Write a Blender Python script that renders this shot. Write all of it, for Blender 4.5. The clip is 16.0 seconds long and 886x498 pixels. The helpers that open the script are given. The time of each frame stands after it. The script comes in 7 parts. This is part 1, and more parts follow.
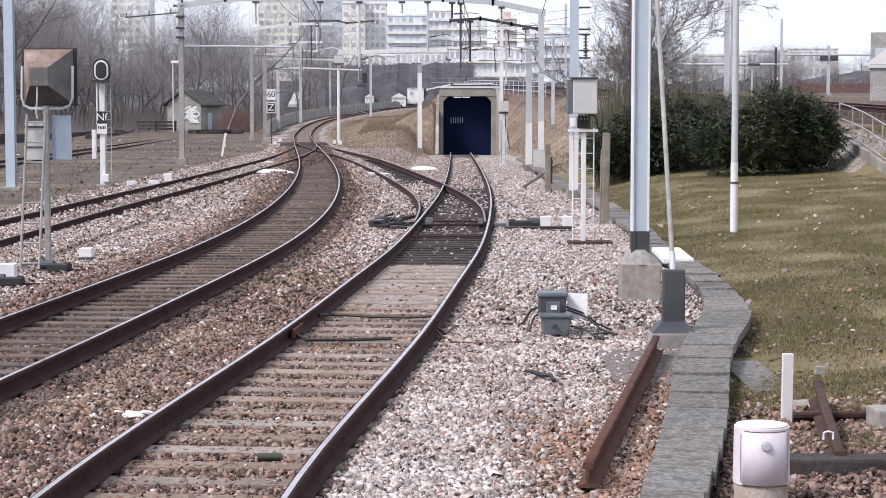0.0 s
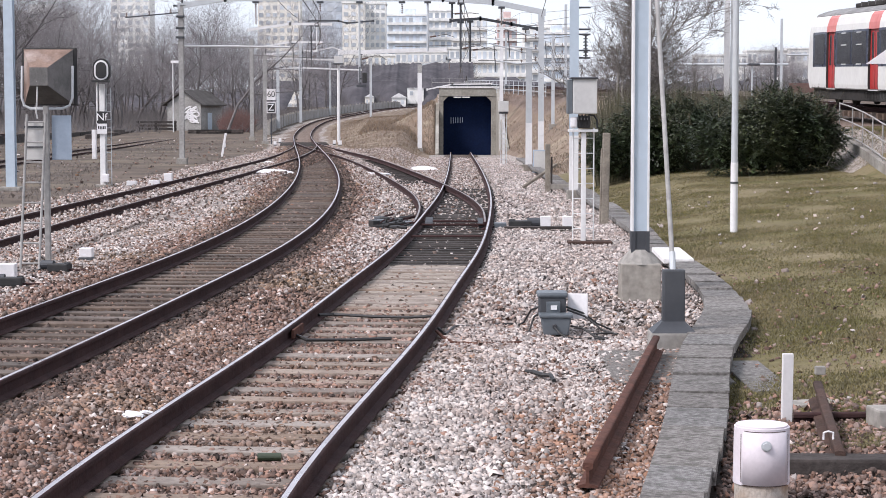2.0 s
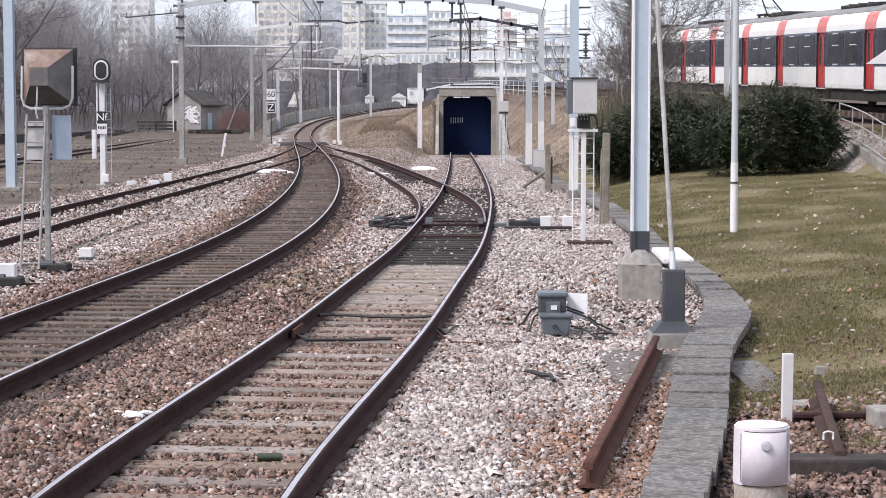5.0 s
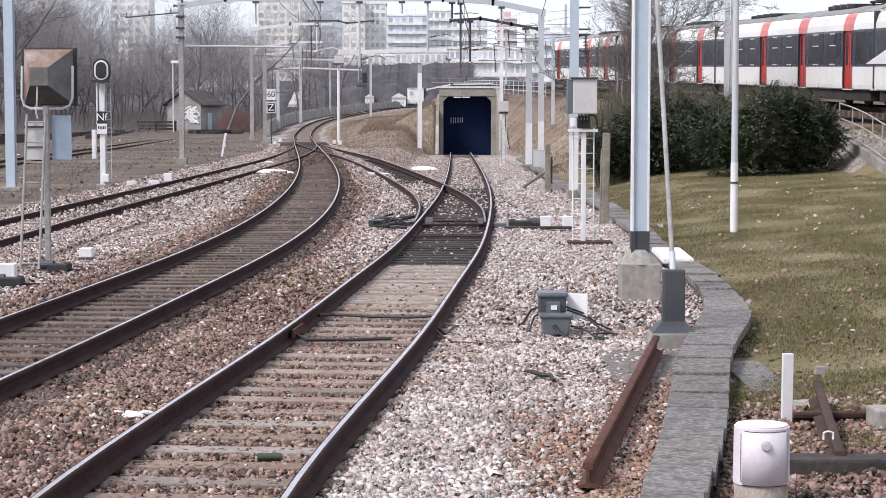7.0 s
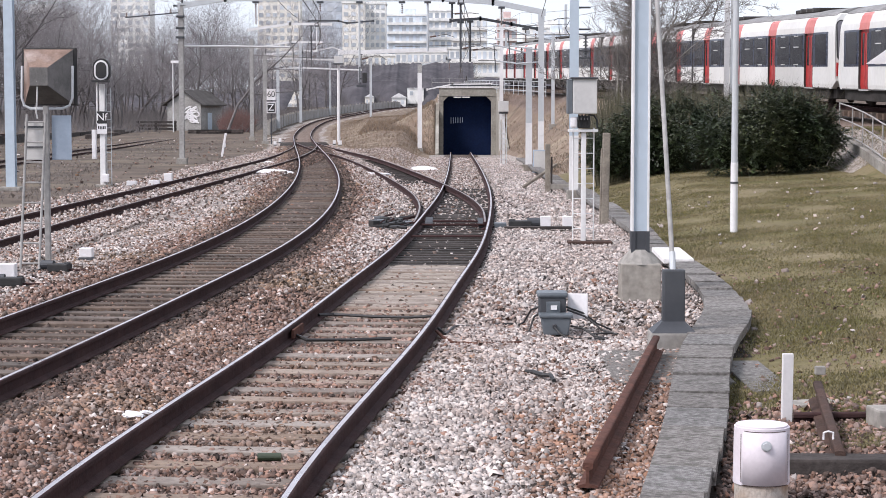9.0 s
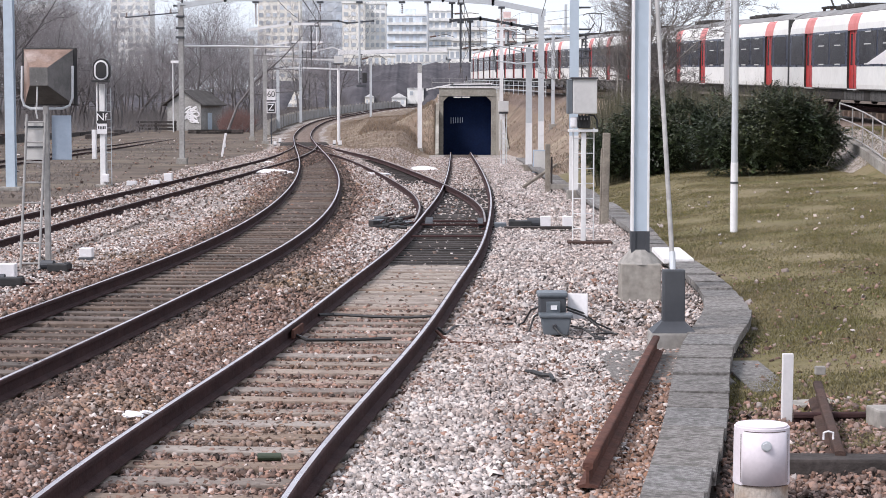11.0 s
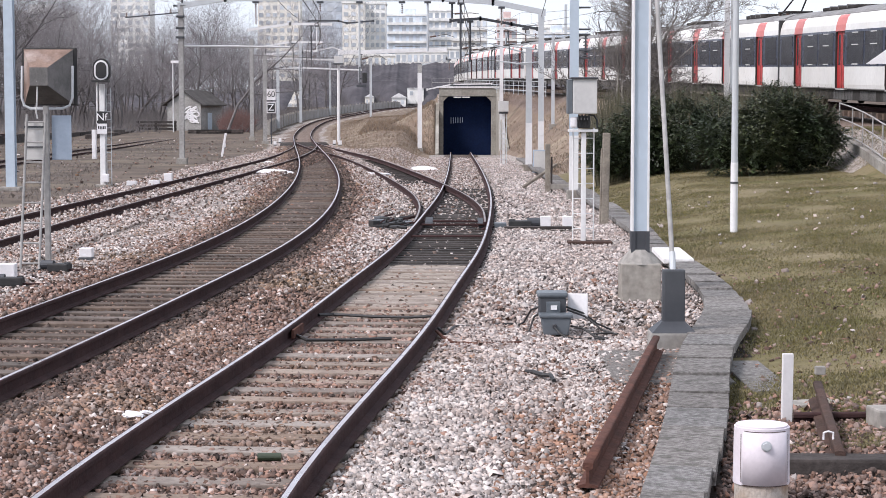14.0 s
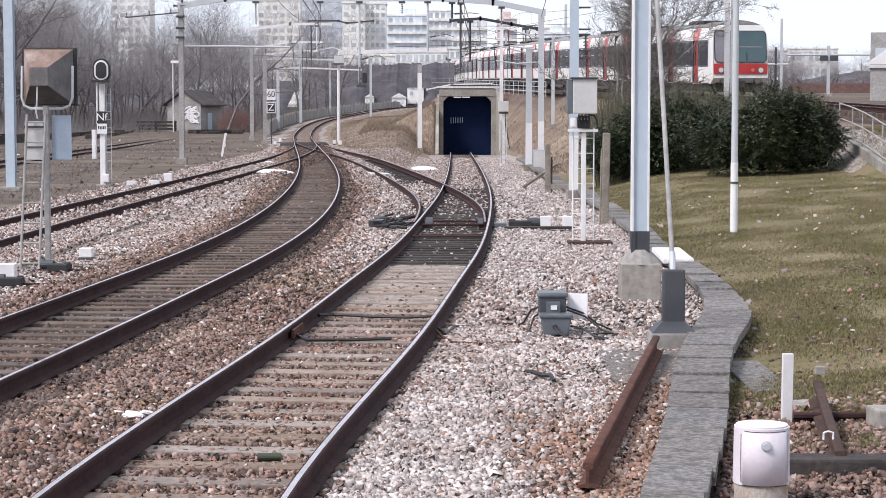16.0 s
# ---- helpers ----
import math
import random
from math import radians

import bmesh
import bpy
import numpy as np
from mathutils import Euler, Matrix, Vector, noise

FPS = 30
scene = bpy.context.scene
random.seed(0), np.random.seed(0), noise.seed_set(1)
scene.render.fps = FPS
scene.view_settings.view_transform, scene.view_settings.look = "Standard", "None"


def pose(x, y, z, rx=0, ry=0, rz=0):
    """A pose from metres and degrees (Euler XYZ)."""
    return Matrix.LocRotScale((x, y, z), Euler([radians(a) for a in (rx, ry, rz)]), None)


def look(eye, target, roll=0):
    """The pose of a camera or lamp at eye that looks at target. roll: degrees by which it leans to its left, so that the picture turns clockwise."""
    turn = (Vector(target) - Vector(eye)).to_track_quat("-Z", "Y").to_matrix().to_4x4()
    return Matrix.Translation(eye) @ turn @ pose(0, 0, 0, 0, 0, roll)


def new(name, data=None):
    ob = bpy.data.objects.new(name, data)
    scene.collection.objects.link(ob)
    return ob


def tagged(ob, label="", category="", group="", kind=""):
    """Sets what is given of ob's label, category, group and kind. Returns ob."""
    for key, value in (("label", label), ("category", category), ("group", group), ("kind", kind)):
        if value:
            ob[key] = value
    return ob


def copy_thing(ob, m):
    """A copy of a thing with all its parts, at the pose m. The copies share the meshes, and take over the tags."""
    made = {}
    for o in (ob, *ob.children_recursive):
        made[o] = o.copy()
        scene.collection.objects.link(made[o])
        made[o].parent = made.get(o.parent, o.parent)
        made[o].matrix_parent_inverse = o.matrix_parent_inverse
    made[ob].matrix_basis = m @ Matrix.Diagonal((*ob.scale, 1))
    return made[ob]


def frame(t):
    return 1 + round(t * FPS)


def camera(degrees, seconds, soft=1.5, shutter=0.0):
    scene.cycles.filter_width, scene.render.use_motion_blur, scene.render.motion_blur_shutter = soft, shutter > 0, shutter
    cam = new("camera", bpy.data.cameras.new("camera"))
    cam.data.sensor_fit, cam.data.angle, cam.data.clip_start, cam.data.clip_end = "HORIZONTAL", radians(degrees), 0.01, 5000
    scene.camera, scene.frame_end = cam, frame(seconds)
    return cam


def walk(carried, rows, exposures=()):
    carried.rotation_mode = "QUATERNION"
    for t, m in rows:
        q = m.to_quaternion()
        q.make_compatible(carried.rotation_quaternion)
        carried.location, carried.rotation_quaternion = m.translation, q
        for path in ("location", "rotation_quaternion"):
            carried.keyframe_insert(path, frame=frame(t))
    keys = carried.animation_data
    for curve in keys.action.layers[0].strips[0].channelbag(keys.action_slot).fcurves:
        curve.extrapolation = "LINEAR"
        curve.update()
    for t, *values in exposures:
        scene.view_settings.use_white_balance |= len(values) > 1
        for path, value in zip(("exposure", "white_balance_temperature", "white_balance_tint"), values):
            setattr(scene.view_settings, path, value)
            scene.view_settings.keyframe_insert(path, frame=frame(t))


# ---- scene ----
cam = camera(26.34, 16.0, soft=0.8)
EYE = (0.0, 0.0, 2.33)
LOOK_DOWN = math.degrees(math.atan(244 / 3350))
walk(cam, [(0.0, pose(*EYE, 90 - LOOK_DOWN, 0, 0)), (16.0, pose(*EYE, 90 - LOOK_DOWN, 0, 0))],
     exposures=[(0.0, 0.57, 6290, 16), (16.0, 0.57, 6290, 16)])

# ---- light: bright overcast sky with a broad veiled sun ----
world = bpy.data.worlds.new("overcast_sky")
scene.world = world
world.use_nodes = True
wn = world.node_tree
sky = wn.nodes.new("ShaderNodeTexSky")
sky.sky_type = 'NISHITA'
sky.sun_disc = False
sky.sun_elevation = radians(48)
sky.sun_rotation = radians(238)
sky.air_density = 1.0
sky.dust_density = 1.0
sky.ozone_density = 1.0
veil = wn.nodes.new("ShaderNodeMix")
veil.data_type = 'RGBA'
veil.inputs[0].default_value = 0.85
sky_dim = wn.nodes.new("ShaderNodeVectorMath")
sky_dim.operation = 'SCALE'
sky_dim.inputs["Scale"].default_value = 0.13
wn.links.new(sky.outputs[0], sky_dim.inputs[0])
wn.links.new(sky_dim.outputs[0], veil.inputs[6])
veil.inputs[7].default_value = (0.86, 0.93, 1.0, 1)
wn.links.new(veil.outputs[2], wn.nodes["Background"].inputs[0])
wn.nodes["Background"].inputs[1].default_value = 0.80
sun_data = bpy.data.lights.new("sun", 'SUN')
sun_data.energy = 2.5
sun_data.angle = radians(16)
sun_data.color = (1.0, 0.95, 0.9)
sun = new("sun", sun_data)
sun.matrix_world = look((-54, -34, 67), (0, 0, 0))

# ---- materials ----


def material(name, c1, c2, scale=3.0, rough=0.8, metal=0.0, bump=0.25, grain=40.0, vary=0.0, island=0.0, local=False,
             c3=None, stain=1.0):
    m = bpy.data.materials.new(name)
    m.use_nodes = True
    nt = m.node_tree
    n, l = nt.nodes, nt.links
    bsdf = n["Principled BSDF"]
    if local:
        co = n.new("ShaderNodeTexCoord").outputs["Object"]
    else:
        co = n.new("ShaderNodeNewGeometry").outputs["Position"]

    def tex(s, detail=4.0):
        t = n.new("ShaderNodeTexNoise")
        t.inputs["Scale"].default_value = s
        t.inputs["Detail"].default_value = detail
        l.new(co, t.inputs["Vector"])
        return t.outputs["Fac"]

    def ramp(fac, lo, hi, a, b):
        r = n.new("ShaderNodeMapRange")
        r.inputs[1].default_value, r.inputs[2].default_value = lo, hi
        r.inputs[3].default_value, r.inputs[4].default_value = a, b
        l.new(fac, r.inputs[0])
        return r.outputs[0]

    def mix(fac, a, b, kind='MIX'):
        x = n.new("ShaderNodeMix")
        x.data_type, x.blend_type = 'RGBA', kind
        for v, i in ((fac, 0), (a, 6), (b, 7)):
            if isinstance(v, (int, float)):
                x.inputs[i].default_value = v
            elif isinstance(v, tuple):
                x.inputs[i].default_value = (*v, 1)
            else:
                l.new(v, x.inputs[i])
        return x.outputs[2]

    col = mix(ramp(tex(scale), 0.35, 0.65, 0, 1), c1, c2)
    if c3:
        col = mix(ramp(tex(scale * 0.31), 0.5, 0.66, 0, stain), col, c3)
    fine = n.new("ShaderNodeHueSaturation")
    spread = 0.18 if rough > 0.65 else 0.045
    l.new(ramp(tex(scale * 9), 0.3, 0.7, 1 - spread, 1 + spread), fine.inputs["Value"])
    l.new(col, fine.inputs["Color"])
    col = fine.outputs[0]
    if vary or island:
        hv = n.new("ShaderNodeHueSaturation")
        if vary:
            src = n.new("ShaderNodeObjectInfo").outputs["Random"]
            amount = vary
        else:
            src = n.new("ShaderNodeNewGeometry").outputs["Random Per Island"]
            amount = island
        l.new(ramp(src, 0, 1, 1 - amount, 1 + amount), hv.inputs["Value"])
        wob = n.new("ShaderNodeMath")
        wob.operation = 'FRACT'
        mul = n.new("ShaderNodeMath")
        mul.operation = 'MULTIPLY'
        mul.inputs[1].default_value = 17.3
        l.new(src, mul.inputs[0])
        l.new(mul.outputs[0], wob.inputs[0])
        l.new(ramp(wob.outputs[0], 0, 1, 0.68, 1.25), hv.inputs["Saturation"])
        l.new(col, hv.inputs["Color"])
        col = hv.outputs[0]
    l.new(col, bsdf.inputs["Base Color"])
    l.new(ramp(tex(scale * 4), 0.3, 0.7, max(0.02, rough - 0.08), min(1, rough + 0.08)), bsdf.inputs["Roughness"])
    bsdf.inputs["Metallic"].default_value = metal
    bsdf.inputs["Specular IOR Level"].default_value = 0.15 if rough > 0.7 else 0.5
    if bump:
        b = n.new("ShaderNodeBump")
        b.inputs["Strength"].default_value = bump
        b.inputs["Distance"].default_value = 0.02
        l.new(tex(grain, 6.0), b.inputs["Height"])
        l.new(b.outputs[0], bsdf.inputs["Normal"])
    return m


def gravel_material(name, c1, c2, c3, size):
    """Loose stones too far off to be told apart: one cell a stone."""
    m = material(name, c1, c2, 0.35, 0.9, bump=0)
    nt = m.node_tree
    n, l = nt.nodes, nt.links
    bsdf = n["Principled BSDF"]
    old = bsdf.inputs["Base Color"].links[0].from_socket
    pos = n.new("ShaderNodeNewGeometry").outputs["Position"]
    vor = n.new("ShaderNodeTexVoronoi")
    vor.inputs["Scale"].default_value = 1 / size
    l.new(pos, vor.inputs["Vector"])
    sep = n.new("ShaderNodeSeparateColor")
    l.new(vor.outputs["Color"], sep.inputs[0])
    mr = n.new("ShaderNodeMapRange")
    mr.inputs[3].default_value, mr.inputs[4].default_value = 0.6, 1.4
    l.new(sep.outputs[0], mr.inputs[0])
    hsv = n.new("ShaderNodeHueSaturation")
    l.new(mr.outputs[0], hsv.inputs["Value"])
    l.new(old, hsv.inputs["Color"])
    mx = n.new("ShaderNodeMix")
    mx.data_type = 'RGBA'
    mr2 = n.new("ShaderNodeMapRange")
    mr2.inputs[1].default_value, mr2.inputs[2].default_value = 0.6, 0.9
    l.new(sep.outputs[1], mr2.inputs[0])
    l.new(mr2.outputs[0], mx.inputs[0])
    l.new(hsv.outputs[0], mx.inputs[6])
    mx.inputs[7].default_value = (*c3, 1)
    l.new(mx.outputs[2], bsdf.inputs["Base Color"])
    b = n.new("ShaderNodeBump")
    b.invert = True
    b.inputs["Strength"].default_value = 0.9
    b.inputs["Distance"].default_value = size * 0.6
    l.new(vor.outputs["Distance"], b.inputs["Height"])
    l.new(b.outputs[0], bsdf.inputs["Normal"])
    return m


M = {}
M["pale_stone"] = material("pale_ballast_stone", (0.50, 0.444, 0.418), (0.355, 0.292, 0.265), 0.9, 0.9, bump=0.3, grain=60, island=0.52)
M["brown_stone"] = material("brown_ballast_stone", (0.252, 0.170, 0.141), (0.182, 0.121, 0.098), 0.8, 0.9, bump=0.3, grain=60, island=0.7, c3=(0.222, 0.166, 0.118), stain=0.6)
M["dark_stone"] = material("brake_dusted_stone", (0.135, 0.10, 0.086), (0.095, 0.070, 0.060), 0.8, 0.9, bump=0.3, grain=60, island=0.6)
M["rust_stone"] = material("rust_dusted_stone", (0.31, 0.196, 0.148), (0.235, 0.152, 0.118), 1.2, 0.9, bump=0.3, grain=60, island=0.4)
# Soil painted near black: the shade in the gaps between stones is its colour.
M["gap_shade_soil"] = material("soil_with_painted_gap_shade", (0.026, 0.020, 0.017), (0.040, 0.031, 0.026), 1.5, 0.95, bump=0.5, grain=30)
M["far_gravel"] = gravel_material("far_ballast", (0.31, 0.27, 0.245), (0.23, 0.19, 0.168), (0.42, 0.39, 0.36), 0.07)
# Brake dust on the curving track; painted train shadow on the upper line.
M["dust_and_shade_gravel"] = gravel_material("brake_dust_and_shade_ballast", (0.155, 0.115, 0.095), (0.20, 0.15, 0.125), (0.24, 0.19, 0.16), 0.07)
M["field"] = material("trodden_earth", (0.142, 0.111, 0.090), (0.085, 0.067, 0.054), 0.55, 0.95, bump=1.0, grain=3.5, c3=(0.17, 0.14, 0.105), stain=0.8)
M["grass_ground"] = material("worn_grass_ground", (0.125, 0.110, 0.050), (0.19, 0.155, 0.090), 0.55, 0.95, bump=0.8, grain=16, c3=(0.19, 0.155, 0.10))
M["blade"] = material("short_grass_blade", (0.142, 0.130, 0.058), (0.205, 0.172, 0.098), 0.6, 0.8, bump=0, island=0.3)
M["dry_bank"] = material("dry_grass_bank", (0.225, 0.168, 0.128), (0.155, 0.117, 0.091), 1.1, 0.95, bump=0.6, grain=14, c3=(0.28, 0.23, 0.17))
M["rail_side"] = material("rail_rust_brown", (0.038, 0.0205, 0.021), (0.056, 0.030, 0.029), 2.5, 0.85, 0.0, bump=0.3, grain=60)
M["rail_top"] = material("polished_rail_top", (0.66, 0.60, 0.61), (0.54, 0.48, 0.49), 1.0, 0.30, 0.9, bump=0.02)
M["rail_old_top"] = material("dull_rail_top", (0.20, 0.165, 0.155), (0.28, 0.245, 0.235), 1.0, 0.42, 0.6, bump=0.05)
M["red_rust"] = material("scrap_rail_rust", (0.125, 0.058, 0.043), (0.082, 0.042, 0.034), 4.0, 0.85, bump=0.4, grain=70)
M["sleeper"] = material("dusty_concrete_sleeper", (0.30, 0.243, 0.203), (0.218, 0.172, 0.142), 1.8, 0.9, bump=0.4, grain=35, vary=0.16, c3=(0.19, 0.14, 0.11))
# Brake-dusted sleepers; on the upper line the dark tone is painted train shadow.
M["sleeper_brown"] = material("brake_dust_and_shade_sleeper", (0.15, 0.117, 0.098), (0.10, 0.078, 0.066), 1.8, 0.9, bump=0.4, grain=35, vary=0.2)
M["dust"] = material("dust_covered_bed", (0.36, 0.312, 0.27), (0.255, 0.215, 0.183), 9.0, 0.95, bump=0.6, grain=45, c3=(0.21, 0.172, 0.145), stain=0.7)
M["timber"] = material("dark_oak_timber", (0.070, 0.060, 0.056), (0.040, 0.035, 0.033), 3.0, 0.85, bump=0.5, grain=30, vary=0.25)
M["concrete"] = material("weathered_concrete", (0.34, 0.32, 0.29), (0.27, 0.25, 0.225), 1.4, 0.9, bump=0.3, grain=25, c3=(0.19, 0.165, 0.14), vary=0.1)
M["stub"] = material("rust_stained_concrete", (0.52, 0.48, 0.44), (0.40, 0.36, 0.32), 6.0, 0.9, bump=0.3, grain=40, c3=(0.33, 0.20, 0.11))
M["slab"] = material("grey_trough_cover_concrete", (0.29, 0.273, 0.26), (0.145, 0.135, 0.127), 24.0, 0.9, bump=0.9, grain=120, c3=(0.10, 0.094, 0.086), stain=0.7, vary=0.15)
M["white_slab"] = material("new_pale_cover_concrete", (0.72, 0.70, 0.69), (0.64, 0.62, 0.61), 2.0, 0.85, bump=0.15)
M["galv"] = material("pale_blue_grey_paint", (0.47, 0.54, 0.61), (0.44, 0.51, 0.58), 0.6, 0.5, 0.1, bump=0.03)
M["galv_white"] = material("chalky_white_paint", (0.76, 0.75, 0.75), (0.66, 0.65, 0.65), 1.5, 0.6, bump=0.06, c3=(0.60, 0.58, 0.55), stain=0.3)
M["mast"] = material("pale_grey_mast_paint", (0.52, 0.54, 0.56), (0.48, 0.50, 0.52), 0.8, 0.6, 0.1, bump=0.03, c3=(0.43, 0.43, 0.42), stain=0.5)
M["cast"] = material("grey_concrete_mast", (0.36, 0.35, 0.34), (0.29, 0.28, 0.27), 1.0, 0.85, bump=0.2)
M["dark_metal"] = material("dark_grey_paint", (0.055, 0.058, 0.066), (0.075, 0.078, 0.085), 2.0, 0.55, 0.2, bump=0.05)
M["black"] = material("black_rubber", (0.018, 0.018, 0.02), (0.03, 0.028, 0.027), 5.0, 0.6, bump=0.1)
M["grey_box"] = material("grey_enamel_box", (0.135, 0.15, 0.165), (0.105, 0.12, 0.135), 3.0, 0.45, 0.1, bump=0.05)
M["light_box"] = material("light_grey_enamel", (0.58, 0.57, 0.55), (0.52, 0.51, 0.50), 1.5, 0.5, bump=0.03, c3=(0.45, 0.43, 0.40), stain=0.4)
M["white"] = material("white_paint", (0.80, 0.78, 0.79), (0.72, 0.70, 0.71), 3.0, 0.55, bump=0.06, c3=(0.6, 0.56, 0.54), stain=0.4)
M["pink_white"] = material("faded_white_lacquer", (0.70, 0.645, 0.685), (0.67, 0.615, 0.655), 4.0, 0.62, bump=0.05, c3=(0.56, 0.50, 0.52), stain=0.5)
M["sheet_blue"] = material("blue_grey_sheet", (0.36, 0.42, 0.50), (0.31, 0.37, 0.45), 2.0, 0.5, bump=0.03)
M["hood_rust"] = material("rusty_pinkish_sheet", (0.235, 0.155, 0.12), (0.15, 0.095, 0.072), 5.0, 0.7, bump=0.1, c3=(0.34, 0.27, 0.24))
# Two shaded copies of the rusty sheet, for faces turned from the light.
M["hood_shade_low"] = material("rusty_sheet_painted_deep_shade", (0.06, 0.055, 0.05), (0.10, 0.09, 0.08), 5.0, 0.7, bump=0.1)
M["hood_shade_side"] = material("rusty_sheet_painted_half_shade", (0.17, 0.16, 0.155), (0.12, 0.115, 0.11), 5.0, 0.7, bump=0.1)
M["dark_rust"] = material("dark_brown_rust", (0.085, 0.052, 0.042), (0.06, 0.04, 0.034), 5.0, 0.85, bump=0.4, grain=70)
M["dry_blade"] = material("dry_grass_stalk", (0.25, 0.187, 0.138), (0.175, 0.133, 0.100), 0.3, 0.9, bump=0, island=0.4)
M["wood_post"] = material("weathered_wooden_post", (0.27, 0.24, 0.20), (0.19, 0.165, 0.14), 3.0, 0.9, bump=0.5, grain=30)
M["tunnel_concrete"] = material("stained_portal_concrete", (0.36, 0.34, 0.30), (0.29, 0.27, 0.24), 0.6, 0.9, bump=0.2, grain=8, c3=(0.22, 0.20, 0.17))
M["shutter"] = material("navy_blue_sheet", (0.0035, 0.010, 0.036), (0.005, 0.012, 0.043), 0.8, 0.92, bump=0.03)
M["leaf"] = material("dark_laurel_leaf", (0.023, 0.038, 0.014), (0.036, 0.053, 0.019), 1.2, 0.5, bump=0, island=0.7, c3=(0.045, 0.054, 0.023))
# Near-black colour stands in for the shade inside the bushes.
M["leaf_core"] = material("painted_shade_hedge_core", (0.012, 0.018, 0.010), (0.02, 0.026, 0.014), 2.0, 0.9, bump=0.4, grain=8)
M["bark"] = material("pale_grey_bark", (0.34, 0.315, 0.285), (0.20, 0.18, 0.16), 3.0, 0.9, bump=0.4, grain=12)
M["twig"] = material("grey_brown_twig", (0.205, 0.182, 0.168), (0.145, 0.127, 0.118), 0.8, 0.9, bump=0)
M["scrub_twig"] = material("olive_scrub_twig", (0.10, 0.098, 0.062), (0.13, 0.118, 0.085), 0.7, 0.9, bump=0, island=0.4)
# Twigs kept pale and greyish: distance haze is mixed into their colour.
M["hazed_wood_twig"] = material("far_twig_with_painted_haze", (0.29, 0.27, 0.275), (0.22, 0.203, 0.21), 0.2, 0.9, bump=0, vary=0.25)
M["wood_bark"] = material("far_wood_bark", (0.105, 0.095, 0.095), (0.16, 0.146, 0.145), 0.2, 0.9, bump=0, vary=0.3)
M["hut_wall"] = material("dirty_render_wall", (0.36, 0.35, 0.335), (0.27, 0.262, 0.25), 0.8, 0.9, bump=0.2, c3=(0.20, 0.19, 0.18))
M["hut_roof"] = material("dark_tile_roof", (0.10, 0.092, 0.088), (0.07, 0.065, 0.062), 1.5, 0.9, bump=0.4, grain=6)
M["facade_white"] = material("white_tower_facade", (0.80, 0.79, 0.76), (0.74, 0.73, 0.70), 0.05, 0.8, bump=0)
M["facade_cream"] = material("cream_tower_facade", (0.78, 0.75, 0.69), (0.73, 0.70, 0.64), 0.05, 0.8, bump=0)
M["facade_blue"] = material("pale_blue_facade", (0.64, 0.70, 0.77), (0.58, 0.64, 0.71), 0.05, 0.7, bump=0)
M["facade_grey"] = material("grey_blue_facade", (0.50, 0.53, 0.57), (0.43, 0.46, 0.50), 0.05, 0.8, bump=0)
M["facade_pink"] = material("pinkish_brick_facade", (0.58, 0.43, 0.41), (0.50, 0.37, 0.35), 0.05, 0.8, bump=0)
# Glass lightened to low contrast, so haze over the far facades is painted in.
M["hazed_window"] = material("far_glass_with_painted_haze", (0.44, 0.475, 0.52), (0.55, 0.58, 0.61), 0.08, 0.3, bump=0, vary=0.3)
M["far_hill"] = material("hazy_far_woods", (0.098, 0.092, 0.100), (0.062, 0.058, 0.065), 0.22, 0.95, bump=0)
M["red_wall"] = material("dull_red_wall", (0.175, 0.105, 0.095), (0.14, 0.088, 0.08), 0.5, 0.9, bump=0.1)
M["insulator"] = material("brown_glazed_insulator", (0.09, 0.05, 0.04), (0.12, 0.07, 0.05), 3, 0.3, bump=0)
M["wire"] = material("tarnished_copper_wire", (0.10, 0.095, 0.09), (0.14, 0.13, 0.125), 1.0, 0.6, 0.4, bump=0)
M["car_white"] = material("train_white_paint", (0.73, 0.72, 0.695), (0.67, 0.66, 0.635), 0.7, 0.4, bump=0.01, local=True, c3=(0.58, 0.55, 0.51), stain=0.45)
M["car_red"] = material("train_red_paint", (0.46, 0.036, 0.034), (0.38, 0.031, 0.03), 0.8, 0.4, bump=0.01, local=True)
M["car_pink"] = material("faded_red_panel", (0.60, 0.20, 0.18), (0.54, 0.16, 0.15), 0.8, 0.5, bump=0.01, local=True)
M["car_glass"] = material("dark_blue_train_glass", (0.013, 0.018, 0.042), (0.019, 0.026, 0.055), 0.5, 0.3, bump=0, local=True)
M["car_pane"] = material("window_pane_glass", (0.010, 0.011, 0.016), (0.018, 0.019, 0.024), 0.6, 0.14, bump=0, local=True)
M["car_screen"] = material("windscreen_glass", (0.05, 0.09, 0.10), (0.07, 0.11, 0.12), 0.4, 0.08, bump=0, local=True)
# Mauve-grey base colour paints a sky reflection onto the glass.
M["side_screen"] = material("side_glass_with_painted_reflection", (0.16, 0.155, 0.175), (0.21, 0.20, 0.22), 0.5, 0.12, bump=0, local=True)
M["car_roof"] = material("dusty_train_roof", (0.25, 0.245, 0.24), (0.19, 0.185, 0.18), 0.8, 0.7, bump=0.05, local=True)
M["car_dark"] = material("train_underframe", (0.035, 0.032, 0.03), (0.055, 0.05, 0.047), 1.5, 0.8, 0.1, bump=0.1, local=True)
M["car_grey"] = material("grey_skirt", (0.13, 0.125, 0.12), (0.10, 0.097, 0.093), 1.5, 0.7, bump=0.05, local=True)

